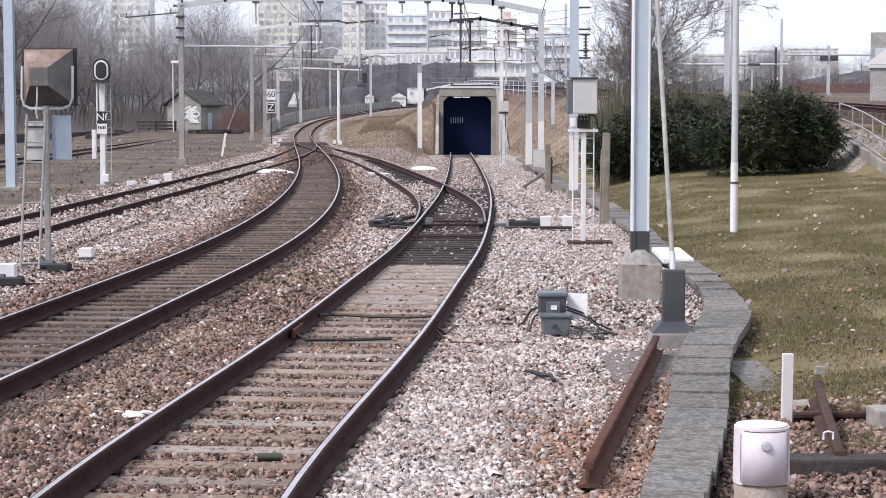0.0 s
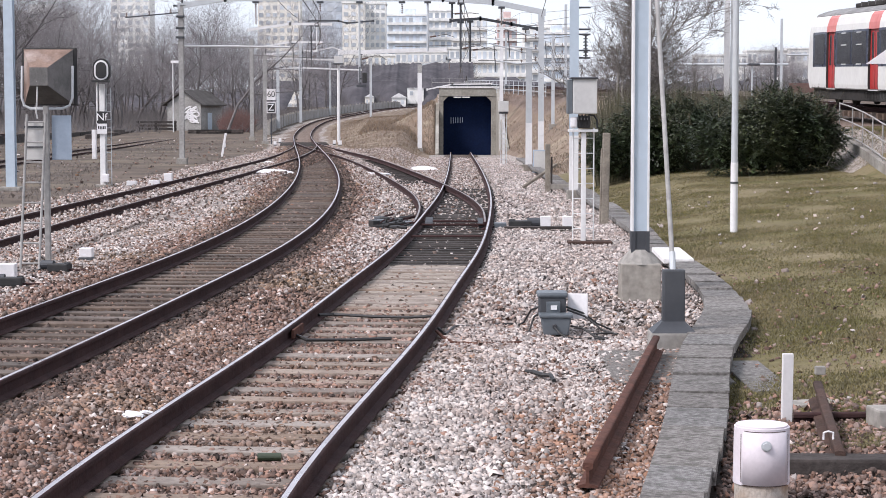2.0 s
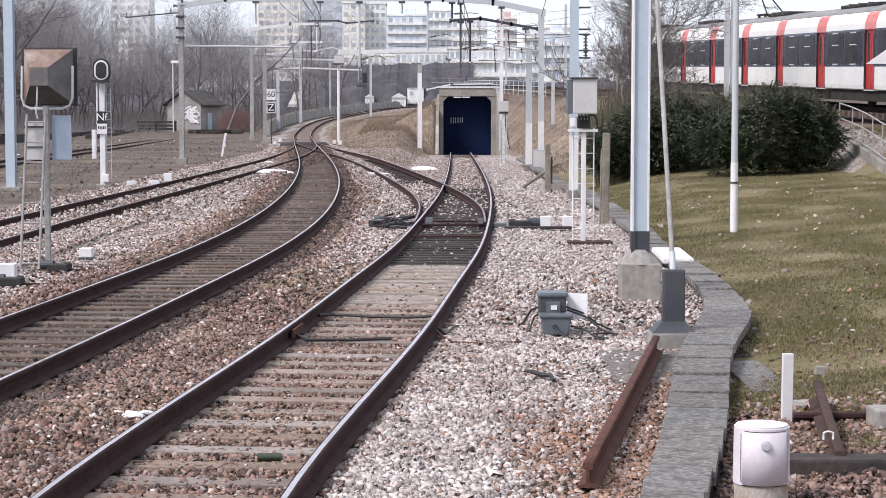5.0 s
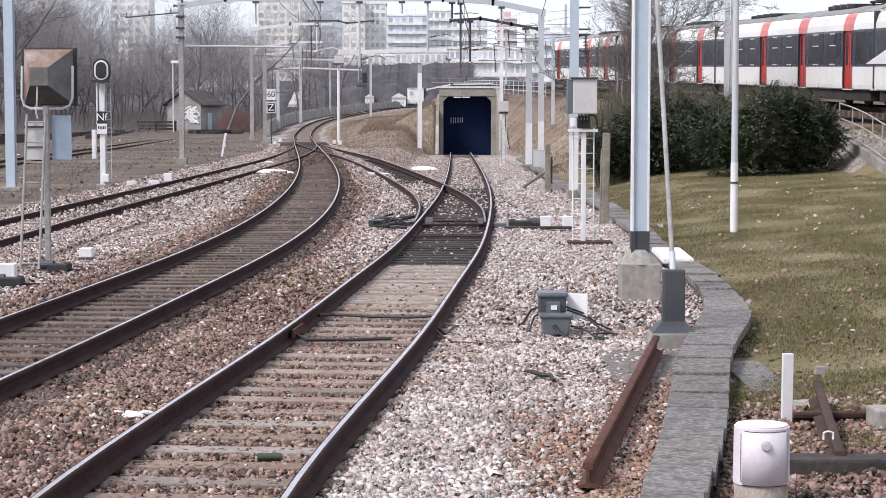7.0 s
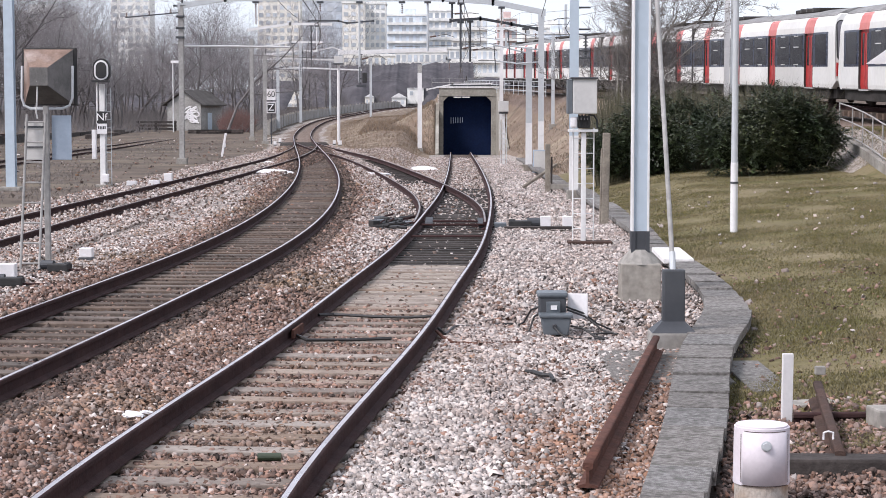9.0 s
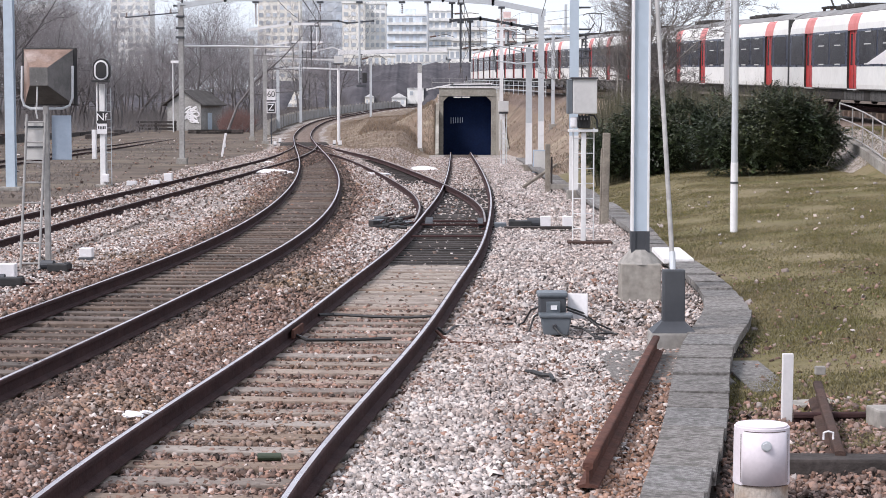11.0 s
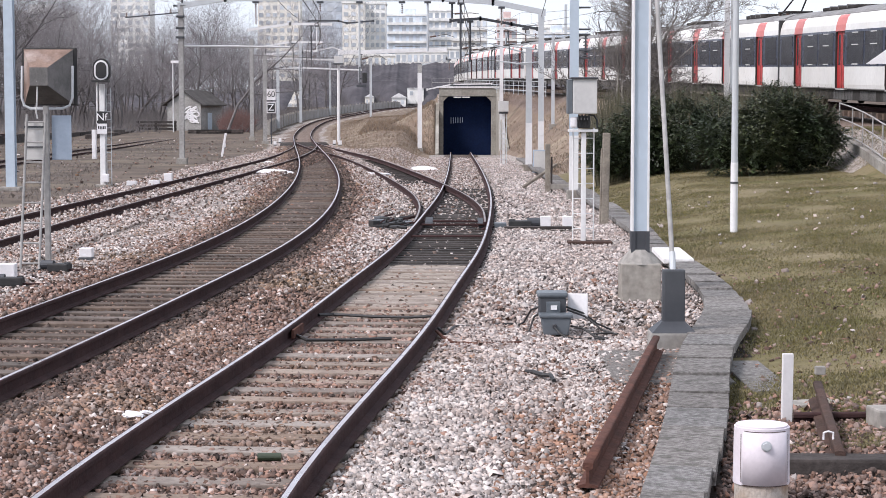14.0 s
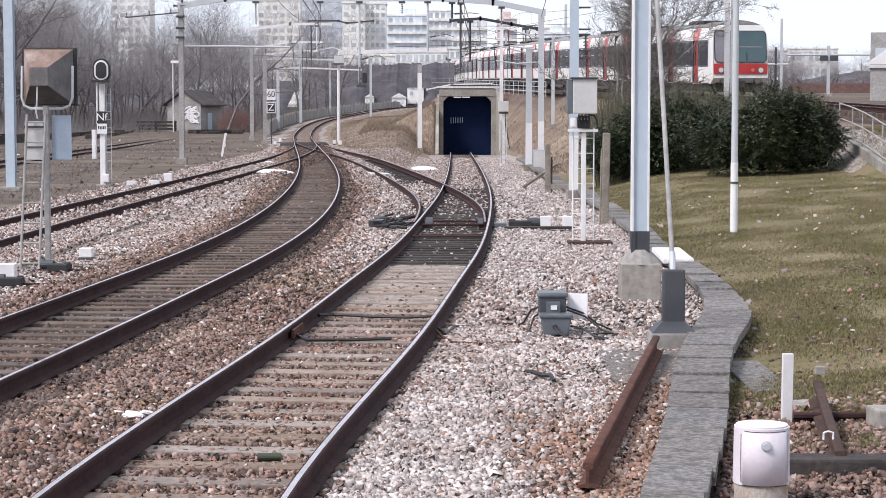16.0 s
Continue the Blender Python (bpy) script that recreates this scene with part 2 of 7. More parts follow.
# ---- mesh helpers ----


def part(name, bm, mat, parent=None, label="", smooth=False):
    """Links a bmesh as one mesh object under a thing."""
    me = bpy.data.meshes.new(name)
    bm.to_mesh(me)
    bm.free()
    if smooth:
        for p in me.polygons:
            p.use_smooth = abs(p.normal.z) < 0.3
    for x in (mat if isinstance(mat, list) else [mat]):
        me.materials.append(x)
    ob = new(name, me)
    ob.parent = parent
    if label:
        ob["label"] = label
    return ob


def share(name, like, parent, m):
    """Another piece on the mesh of a first one."""
    ob = new(name, like.data)
    ob.parent = parent
    ob.matrix_basis = m
    return ob


def thing(name, m, label, category, group="", kind=""):
    ob = new(name)
    ob.empty_display_size = 0.2
    ob.matrix_basis = m
    return tagged(ob, label, category, group, kind)


def box(bm, x0, x1, y0, y1, z0, z1, bevel=0.0):
    r = bmesh.ops.create_cube(bm, size=1.0, matrix=Matrix.LocRotScale(((x0 + x1) / 2, (y0 + y1) / 2, (z0 + z1) / 2), None,
                                                                     (x1 - x0, y1 - y0, z1 - z0)))
    if bevel:
        edges = {e for v in r["verts"] for e in v.link_edges}
        bmesh.ops.bevel(bm, geom=list(edges), offset=bevel, segments=2, affect='EDGES', profile=0.6)
    return bm


def boxed(*a, bevel=0.0):
    return box(bmesh.new(), *a, bevel=bevel)


def rod(bm, a, b, r0, r1=None, n=8, caps=True):
    """A round bar from a to b."""
    a, b = Vector(a), Vector(b)
    d = b - a
    m = Matrix.Translation((a + b) / 2) @ d.to_track_quat("Z", "Y").to_matrix().to_4x4()
    bmesh.ops.create_cone(bm, cap_ends=caps, segments=n, radius1=r0, radius2=r0 if r1 is None else r1, depth=d.length, matrix=m)
    return bm


def rodded(*a, **k):
    return rod(bmesh.new(), *a, **k)


def tube(bm, pts, r, n=6):
    """A bent bar through pts."""
    pts = [Vector(p) for p in pts]
    rings = []
    for i, p in enumerate(pts):
        d = (pts[min(i + 1, len(pts) - 1)] - pts[max(i - 1, 0)]).normalized()
        q = d.to_track_quat("Z", "Y")
        rings.append([bm.verts.new(p + q @ Vector((r * math.cos(6.2832 * k / n), r * math.sin(6.2832 * k / n), 0))) for k in range(n)])
    for a, b in zip(rings, rings[1:]):
        for k in range(n):
            bm.faces.new((a[k], a[(k + 1) % n], b[(k + 1) % n], b[k]))
    bm.faces.new(rings[0][::-1])
    bm.faces.new(rings[-1])
    return bm


def prism(bm, outline, y0, y1):
    """Extrudes an outline of (x, z) from y0 to y1."""
    a = [bm.verts.new((x, y0, z)) for x, z in outline]
    b = [bm.verts.new((x, y1, z)) for x, z in outline]
    n = len(a)
    for i in range(n):
        bm.faces.new((a[i], b[i], b[(i + 1) % n], a[(i + 1) % n]))
    bm.faces.new(a)
    bm.faces.new(b[::-1])
    bmesh.ops.recalc_face_normals(bm, faces=bm.faces[:])
    return bm


def beam_h(bm, x, y, z0, z1, w, d, t=0.012):
    """An upright H-section column."""
    a, b, c = w / 2, d / 2, t / 2
    o = [(-a, -b), (a, -b), (a, -b + t), (c, -b + t), (c, b - t), (a, b - t), (a, b), (-a, b), (-a, b - t), (-c, b - t), (-c, -b + t), (-a, -b + t)]
    lo = [bm.verts.new((x + u, y + v, z0)) for u, v in o]
    hi = [bm.verts.new((x + u, y + v, z1)) for u, v in o]
    for i in range(12):
        bm.faces.new((lo[i], lo[(i + 1) % 12], hi[(i + 1) % 12], hi[i]))
    bm.faces.new(lo[::-1])
    bm.faces.new(hi)
    return bm


def raw_mesh(name, verts, faces, mat, parent=None):
    """verts (n, 3) and faces (m, k) as arrays, for large joined stuff."""
    me = bpy.data.meshes.new(name)
    k = faces.shape[1]
    me.vertices.add(len(verts))
    me.vertices.foreach_set("co", verts.astype(np.float32).ravel())
    me.loops.add(faces.size)
    me.loops.foreach_set("vertex_index", faces.astype(np.int32).ravel())
    me.polygons.add(len(faces))
    me.polygons.foreach_set("loop_start", np.arange(0, faces.size, k, dtype=np.int32))
    me.update(calc_edges=True)
    me.validate()
    me.materials.append(mat)
    ob = new(name, me)
    ob.parent = parent
    return ob


def spline(points):
    """A smooth function through (y, value) pairs."""
    ys = np.array([p[0] for p in points], float)
    vs = np.array([p[1] for p in points], float)
    n = len(ys)
    h = np.diff(ys)
    a = np.zeros((n, n))
    r = np.zeros(n)
    a[0, 0] = a[-1, -1] = 1
    for i in range(1, n - 1):
        a[i, i - 1], a[i, i], a[i, i + 1] = h[i - 1], 2 * (h[i - 1] + h[i]), h[i]
        r[i] = 6 * ((vs[i + 1] - vs[i]) / h[i] - (vs[i] - vs[i - 1]) / h[i - 1])
    m = np.linalg.solve(a, r)

    def f(y):
        y = np.asarray(y, float)
        i = np.clip(np.searchsorted(ys, y) - 1, 0, n - 2)
        t, u = y - ys[i], ys[i + 1] - y
        inside = (m[i] * u ** 3 + m[i + 1] * t ** 3) / (6 * h[i]) + (vs[i] / h[i] - m[i] * h[i] / 6) * u + (vs[i + 1] / h[i] - m[i + 1] * h[i] / 6) * t
        s0 = (vs[1] - vs[0]) / h[0] - h[0] * m[1] / 6
        s1 = (vs[-1] - vs[-2]) / h[-1] + h[-1] * m[-2] / 6
        return np.where(y < ys[0], vs[0] + s0 * (y - ys[0]), np.where(y > ys[-1], vs[-1] + s1 * (y - ys[-1]), inside))
    return f


def step(a, b, v):
    t = np.clip((np.asarray(v, float) - a) / (b - a), 0, 1)
    return t * t * (3 - 2 * t)


# ---- the plan: centre lines of the tracks (forward distance, side offset) and heights of their rails ----
line_a = spline([(5, -1.84), (11.8, -1.69), (15.5, -1.38), (19.4, -1.02), (25.8, -0.56), (30.9, -0.21), (38.4, 0.15), (51, 0.54),
                 (68.6, 0.83), (86.6, 1.0), (107.8, 1.14), (142.8, 1.34), (175, 1.6)])
line_b = spline([(5, -5.6), (22.1, -4.18), (25.8, -3.93), (30.9, -3.63), (38.4, -3.44), (51, -3.66), (76, -5.03), (124, -8.9), (147, -10.8),
                 (180, -13.3), (230, -15.4), (300, -14.7), (380, -9.5), (450, -2.0)])
line_c = spline([(5, -8.9), (36, -8.8), (46, -8.72), (60, -8.45), (78, -8.2), (95, -8.1), (112, -8.5), (124, -9.05), (140, -10.22)])
line_d = spline([(38.4, 0.10), (44, 0.19), (52.7, 0.0), (64.5, -0.78), (81, -2.42), (98, -4.55), (115, -7.0), (128, -8.75), (145, -10.62)])
line_t = spline([(-260, 26), (-100, 20), (0, 18.6), (40, 17.7), (70, 16.4), (94, 14.6), (120, 12.1), (148, 9.3), (178.6, 6.6), (237, 3.2), (285, 3.3), (340, 5.5),
                 (400, 9.5), (460, 14.0)])
high_t = spline([(-260, 1.0), (0, 1.3), (40, 1.9), (70, 2.5), (94, 3.05), (148, 4.2), (178.6, 4.75), (237, 5.4), (300, 5.7), (460, 5.8)])


def high_a(y):
    y = np.asarray(y, float)
    return np.where(y < 45, 0, np.where(y < 145, -0.008 * (y - 45), -0.8 - 0.03 * (y - 145)))


high_b = spline([(5, 0), (60, 0), (147, 0.05), (180, 0.2), (230, 0.9), (300, 1.8), (380, 3.0), (450, 3.6)])


def high_d(y):
    return high_a(y) * (1 - step(45, 100, y)) + high_b(y) * step(45, 100, y) - 0.004


TROUGH = spline([(8, 0.78), (11.5, 1.41), (12.7, 1.63), (15.8, 2.15), (19.2, 2.71), (22.1, 3.32), (23.6, 3.54), (25.8, 3.73), (28.7, 3.78), (32.8, 3.80), (39, 4.02), (45, 4.13), (70, 4.3), (110, 4.4)])


def ground_z(x, y):
    """The height of the one ground sheet."""
    x, y = np.asarray(x, float), np.asarray(y, float)
    xa, xb = line_a(np.minimum(y, 180)), line_b(np.clip(y, 5, 440))
    low = high_b(np.clip(y, 5, 440)) + (high_a(np.minimum(y, 178)) - high_b(np.clip(y, 5, 440))) * step(0, 1, (x - xb - 1.6) / np.maximum(xa - xb - 3.4, 0.5))
    z = low - 0.24
    # bank of dry grass between the line and the cutting
    edge = np.where(y < 145, np.maximum(xb, line_d(np.clip(y, 38.4, 145))), xb)
    m = step(88, 215, y) * np.minimum(step(1.9, 7.0, x - edge), step(2.4, 5.0, xa - x))
    z = z + m * np.maximum(1.55 + 0.045 * np.clip(x + 9, 0, 8) - z, 0)
    # lawn that rises to the hedge
    tx = TROUGH(np.clip(y, 8, 110))
    lawn = np.maximum(x - tx - 0.3, 0)
    z = np.where(lawn > 0, z * (1 - step(0, 4, lawn)) + step(0, 4, lawn) * -0.24 + 0.05 * np.minimum(lawn, 12) + 0.006 * np.clip(y - 14, 0, 60) * step(0, 3, lawn), z)
    # embankment of the upper line
    yc = np.clip(y, -250, 440)
    top = high_t(yc) - 0.62
    side = line_t(yc) - 2.7 - x
    bank = np.where(side < 0, top, top - side / 1.45)
    z = np.where((x > xa + 1.5) | (y > 174.5), np.maximum(z, bank), z)
    # the cutting of the track that dives under
    cut = np.maximum(x - xa - 3.3, 0) * 1.0 + low - 0.24 + np.where(x > xa + 3.5, np.clip((y - 146) / 26, 0, 1) * 4.4, 0)
    z = np.where((y < 174.5) & (x > xa - 1) & (y > 60), np.minimum(z, cut), z)
    # the fill over the tunnel
    over = np.where((y > 174.5) & (x > -0.72), 3.9, -50)
    z = np.maximum(z, over)
    # its bank beside the portal
    beside = 3.0 - 0.5 * np.maximum(-1 - x, 0) - 0.5 * np.maximum(173.5 - y, 0)
    z = np.where((x < -0.72) & (y > 150) & (y < 430), np.maximum(z, beside), z)
    # field on the far side falls back to a level plain
    far = step(430, 700, y)
    z = z * (1 - far) + 1.5 * far
    return z

# ---- ground ----


def build_ground():
    xs = np.concatenate([[-3000, -1500, -700, -300, -150, -90], np.arange(-60, -14, 1.0), np.arange(-14, 8, 0.25), np.arange(8, 30, 0.5), [30, 40, 60, 100, 200, 500, 1200, 3000]])
    ys = np.concatenate([[-400, -200, -100, -50, -20, 0], np.arange(4, 60, 0.4), np.arange(60, 174, 1.0), [174.4, 174.6], np.arange(176, 300, 3.0), np.arange(300, 460, 10.0), [480, 520, 580, 650, 720, 900, 1300, 2000, 3500]])
    gx, gy = np.meshgrid(xs, ys)
    gz = ground_z(gx, gy)
    n0 = np.array([noise.noise((a * 0.9, b * 0.9, 0)) + 0.5 * noise.noise((a * 2.7, b * 2.7, 3)) for a, b in zip(gx.ravel(), gy.ravel())]).reshape(gx.shape)
    gz = gz + n0 * (0.035 - 0.028 * step(50, 70, gy)) * (1 - 0.75 * (gx > TROUGH(np.clip(gy, 8, 110))))
    nx, ny = len(xs), len(ys)
    verts = np.stack([gx, gy, gz], -1).reshape(-1, 3)
    i = np.arange(nx * ny).reshape(ny, nx)
    faces = np.stack([i[:-1, :-1], i[:-1, 1:], i[1:, 1:], i[1:, :-1]], -1).reshape(-1, 4)
    ob = raw_mesh("ground", verts, faces, M["gap_shade_soil"])
    for k in ("far_gravel", "field", "grass_ground", "dry_bank", "dust_and_shade_gravel"):
        ob.data.materials.append(M[k])
    c = verts[faces].mean(1)
    x, y = c[:, 0], c[:, 1]
    wob = np.array([noise.noise((a * 0.5, b * 0.25, 7)) for a, b in zip(x, y)]) * 0.7
    idx = np.full(len(c), 2)
    tx = TROUGH(np.clip(y, 8, 110))
    xc = line_c(np.clip(y, 5, 140))
    xb = line_b(np.clip(y, 5, 440))
    xa = line_a(np.minimum(y, 180))
    gravel = (x < tx + 0.3) & (x > np.minimum(xc, xb) - 2.6 + wob * 0.6)
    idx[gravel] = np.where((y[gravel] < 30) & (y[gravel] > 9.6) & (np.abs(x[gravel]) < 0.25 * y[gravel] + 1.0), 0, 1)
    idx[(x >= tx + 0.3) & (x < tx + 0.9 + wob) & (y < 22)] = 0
    idx[gravel & (y > 36) & (np.abs(x - xb) < 1.5 + wob * 0.4) & (y < 420)] = 5
    edge = np.where(y < 145, np.maximum(xb, line_d(np.clip(y, 38.4, 145))), xb)
    idx[gravel & (x > edge + 2.0 + wob) & (y > 90 + wob * 8) & (x < xa - 2.3)] = 4
    idx[gravel & (y > 200) & (x > xb + 2.5)] = 4
    idx[gravel & (y > 158) & (x > xb + 2.5) & (x < -0.4)] = 4
    idx[(x >= tx + 0.3)] = 3
    idx[(x >= tx + 0.3) & (y < 15.6 + wob * 1.5)] = 0
    idx[(x >= tx + 0.3) & (y > 84)] = 4
    idx[(x > 12.7) & (y > 57 + wob * 2) & (y < 74)] = 1
    up = x > line_t(np.clip(y, -250, 440)) - np.where(y > 84, 1.7, 2.9)
    # Dark gravel puts the shadow under the train into the ground colour.
    idx[up] = 5
    idx[(x > line_t(np.clip(y, -250, 440)) + 9)] = 2
    idx[y > 440] = 2
    ob.data.polygons.foreach_set("material_index", idx.astype(np.int32))
    for p in ob.data.polygons:
        p.use_smooth = True
    tagged(ob, "railway ground of stones, earth, lawn and dry banks", "ground", kind="structure")
    return ob


build_ground()

# ---- tracks ----
RAIL = [(-0.0365, -0.016), (-0.034, -0.0075), (-0.028, -0.003), (-0.019, -0.001), (-0.008, 0.0), (0.008, 0.0), (0.019, -0.001), (0.028, -0.003), (0.034, -0.0075), (0.0365, -0.016),
        (0.036, -0.040), (0.010, -0.055), (0.010, -0.140), (0.070, -0.158), (0.075, -0.172), (-0.075, -0.172), (-0.070, -0.158), (-0.010, -0.140), (-0.010, -0.055), (-0.036, -0.040)]


def sweep_rail(bm, pts, top_index=1):
    """The rail section swept along points of its head."""
    rings = []
    for i, p in enumerate(pts):
        d = pts[min(i + 1, len(pts) - 1)] - pts[max(i - 1, 0)]
        d.z = 0
        d.normalize()
        side = Vector((d.y, -d.x, 0))
        rings.append([bm.verts.new(p + side * u + Vector((0, 0, v))) for u, v in RAIL])
    n = len(RAIL)
    for a, b in zip(rings, rings[1:]):
        for k in range(n):
            f = bm.faces.new((a[k], b[k], b[(k + 1) % n], a[(k + 1) % n]))
            f.material_index = top_index if 3 <= k <= 5 else 0
            f.smooth = k < 9
    bm.faces.new(rings[0])
    bm.faces.new(rings[-1][::-1])
    bmesh.ops.recalc_face_normals(bm, faces=bm.faces[:])
    return bm


def offset_points(line, high, y0, y1, off, pace=1.0):
    ys = np.arange(y0, y1 + 1e-6, pace)
    pts = []
    for y in ys:
        s = float(line(y + 0.1) - line(y - 0.1)) / 0.2
        k = math.hypot(1, s)
        pts.append(Vector((float(line(y)) + off / k, y - off * s / k, float(high(y)))))
    return pts


GAUGE = 0.7535


def track(label, line, high, y0, y1, top, rails=((-1, 0, 0), (1, 0, 0))):
    t = thing("railway_track", Matrix(), label, "railway track", kind="structure")
    for side, dy0, dy1 in rails:
        bm = bmesh.new()
        sweep_rail(bm, offset_points(line, high, y0 + dy0, y1 + dy1, side * GAUGE))
        part("rail", bm, [M["rail_side"], M[top]], t, "steel rail with a worn bright head" if top == "rail_top" else "dull brown steel rail")
    return t


def sleeper_mesh(name, mat, length, width, parent, worn=0.012):
    bm = boxed(-length / 2, length / 2, -width / 2, width / 2, -0.22, 0.0, bevel=worn)
    for v in bm.verts:
        v.co += Vector((0, noise.noise(v.co * 3) * 0.012, noise.noise(v.co * 4 + Vector((5, 0, 0))) * 0.008))
    ob = part(name, bm, M[mat], parent)
    return ob


def lay_sleepers(t, like, name, line, high, y0, y1, gap, drop=-0.182):
    y, first = y0, True
    rng = random.Random(int(y0 * 10))
    while y < y1:
        slope = float(line(y + 0.1) - line(y - 0.1)) / 0.2
        m = pose(float(line(y)), y, float(high(y)) + drop + rng.uniform(-0.006, 0.006), 0, 0, -math.degrees(math.atan(slope)) + rng.uniform(-0.7, 0.7))
        if first:
            like.matrix_basis, first = m, False
        else:
            share(name, like, t, m)
        y += gap / math.hypot(1, slope) * rng.uniform(0.97, 1.03)


track_a = track("main track of bright rails on dusty concrete sleepers", line_a, high_a, -20, 174, "rail_top")
lay_sleepers(track_a, sleeper_mesh("sleeper", "sleeper", 2.45, 0.27, track_a), "sleeper", line_a, high_a, -20.1, 30.6, 0.6)
lay_sleepers(track_a, sleeper_mesh("timber", "timber", 2.7, 0.25, track_a), "timber", line_a, high_a, 31.0, 44, 0.56, -0.178)
lay_sleepers(track_a, sleeper_mesh("timber", "timber", 3.4, 0.25, track_a), "timber", lambda y: line_a(y) * 0.5 + line_d(y) * 0.5, high_a, 44.2, 66, 0.6, -0.19)
lay_sleepers(track_a, sleeper_mesh("sleeper", "sleeper_brown", 2.45, 0.27, track_a), "sleeper", line_a, high_a, 66.5, 172, 0.6, -0.205)
track_b = track("curving track of bright rails on brown dusty sleepers", line_b, high_b, -20, 440, "rail_top")
lay_sleepers(track_b, sleeper_mesh("sleeper", "sleeper_brown", 2.4, 0.26, track_b), "sleeper", line_b, high_b, -20, 100, 0.6)
lay_sleepers(track_b, sleeper_mesh("timber", "timber", 3.6, 0.25, track_b), "timber", line_b, high_b, 100.3, 150, 0.65, -0.178)
track_c = track("side track of dull brown rails in ballast", line_c, lambda y: high_b(y) - 0.006, -20, 138, "rail_old_top", ((-1, 0, 0), (1, 0, -6)))
lay_sleepers(track_c, sleeper_mesh("sleeper", "sleeper_brown", 2.4, 0.26, track_c), "sleeper", line_c, high_b, 20, 100, 0.6, -0.2)
track_d = track("crossover track of brown rails between two tracks", line_d, high_d, 38, 142, "rail_old_top", ((-1, 2, -4), (1, 2, 0)))
lay_sleepers(track_d, sleeper_mesh("timber", "timber", 2.6, 0.25, track_d), "timber", line_d, high_d, 66.6, 100, 0.6, -0.222)
track_t = track("upper track on the embankment", line_t, high_t, -20, 430, "rail_top")
# Dark sleepers here carry on the painted shadow under the train.
lay_sleepers(track_t, sleeper_mesh("sleeper", "sleeper_brown", 2.4, 0.26, track_t), "sleeper", line_t, high_t, 50, 200, 0.75)

# ---- fine dust bed between the rails before the switch ----


def dust_bed():
    ys_ = np.arange(22.5, 30.95, 0.06)
    us = np.linspace(-0.68, 0.68, 26)
    gy, gu = np.meshgrid(ys_, us, indexing="ij")
    nz = np.array([noise.noise((a * 6, b * 6, 1)) + 0.7 * noise.noise((a * 17, b * 17, 4)) for a, b in zip(gu.ravel(), gy.ravel())]).reshape(gy.shape)
    v = np.stack([line_a(gy) + gu, gy, -0.188 + 0.013 * nz - 0.03 * step(25.5, 22.5, gy)], -1).reshape(-1, 3)
    i = np.arange(gy.size).reshape(gy.shape)
    f = np.stack([i[:-1, :-1], i[:-1, 1:], i[1:, 1:], i[1:, :-1]], -1).reshape(-1, 4)
    tagged(raw_mesh("dust_bed", v, f, M["dust"]), "dust-covered ballast bed between the rails", "ballast", kind="structure")


dust_bed()

# ---- loose ballast stones ----


def stones(name, mat, count, size, area, keep, seed, lift=0.0):
    """Angular stones, each a bent block of its own, lying on the ground."""
    rng = np.random.default_rng(seed)
    x0, x1, y0, y1 = area
    x, y = rng.uniform(x0, x1, count), rng.uniform(y0, y1, count)
    k = keep(x, y, rng.uniform(0, 1, count))
    x, y = x[k], y[k]
    n = len(x)
    cube = np.array([(-1, -1, -1), (1, -1, -1), (1, 1, -1), (-1, 1, -1), (-1, -1, 1), (1, -1, 1), (1, 1, 1), (-1, 1, 1)], float) * 0.5
    v = cube[None] * rng.uniform(0.55, 1.0, (n, 8, 1)) + rng.uniform(-0.16, 0.16, (n, 8, 3))
    v = v * (rng.uniform(0.65, 1.25, (n, 1, 3)) * np.array([1.15, 0.95, 0.72])) * (size * rng.lognormal(0, 0.22, (n, 1, 1)))
    q = rng.normal(size=(n, 4)) * np.array([1, 0.35, 0.35, 1])
    q /= np.linalg.norm(q, axis=1, keepdims=True)
    w, a, b, c = q.T
    rot = np.stack([1 - 2 * (b * b + c * c), 2 * (a * b - c * w), 2 * (a * c + b * w), 2 * (a * b + c * w), 1 - 2 * (a * a + c * c), 2 * (b * c - a * w),
                    2 * (a * c - b * w), 2 * (b * c + a * w), 1 - 2 * (a * a + b * b)], -1).reshape(n, 3, 3)
    v = np.einsum("nij,nkj->nki", rot, v)
    da, db = np.abs(x - line_a(y)), np.abs(x - line_b(y))
    lift = lift + 0.022 * (da < 0.75) + 0.012 * (db < 0.75) + 0.05 * (step(0.78, 0.95, da) * step(2.3, 1.6, da) + step(0.78, 0.95, db) * step(2.3, 1.6, db))
    dc, dd = np.abs(x - line_c(np.clip(y, 5, 140))), np.abs(x - line_d(np.clip(y, 38.4, 145)))
    lift = lift + 0.085 * (dc < 2.0) * (y < 130) + 0.035 * (dd < 1.7) * (y > 50) * (da > 0.8) * (db > 0.8)
    z = ground_z(x, y) + lift + rng.uniform(-0.5, 0.65, n) * size
    v += np.stack([x, y, z], -1)[:, None]
    quads = np.array([(4, 5, 6, 7), (0, 1, 5, 4), (1, 2, 6, 5), (2, 3, 7, 6), (3, 0, 4, 7)])
    f = quads[None] + (np.arange(n) * 8)[:, None, None]
    ob = raw_mesh(name, v.reshape(-1, 3), f.reshape(-1, 4), M[mat])
    return ob


def near_rail(x, y, line, r=0.1):
    d = np.abs(x - line(y))
    return np.abs(d - GAUGE) < r


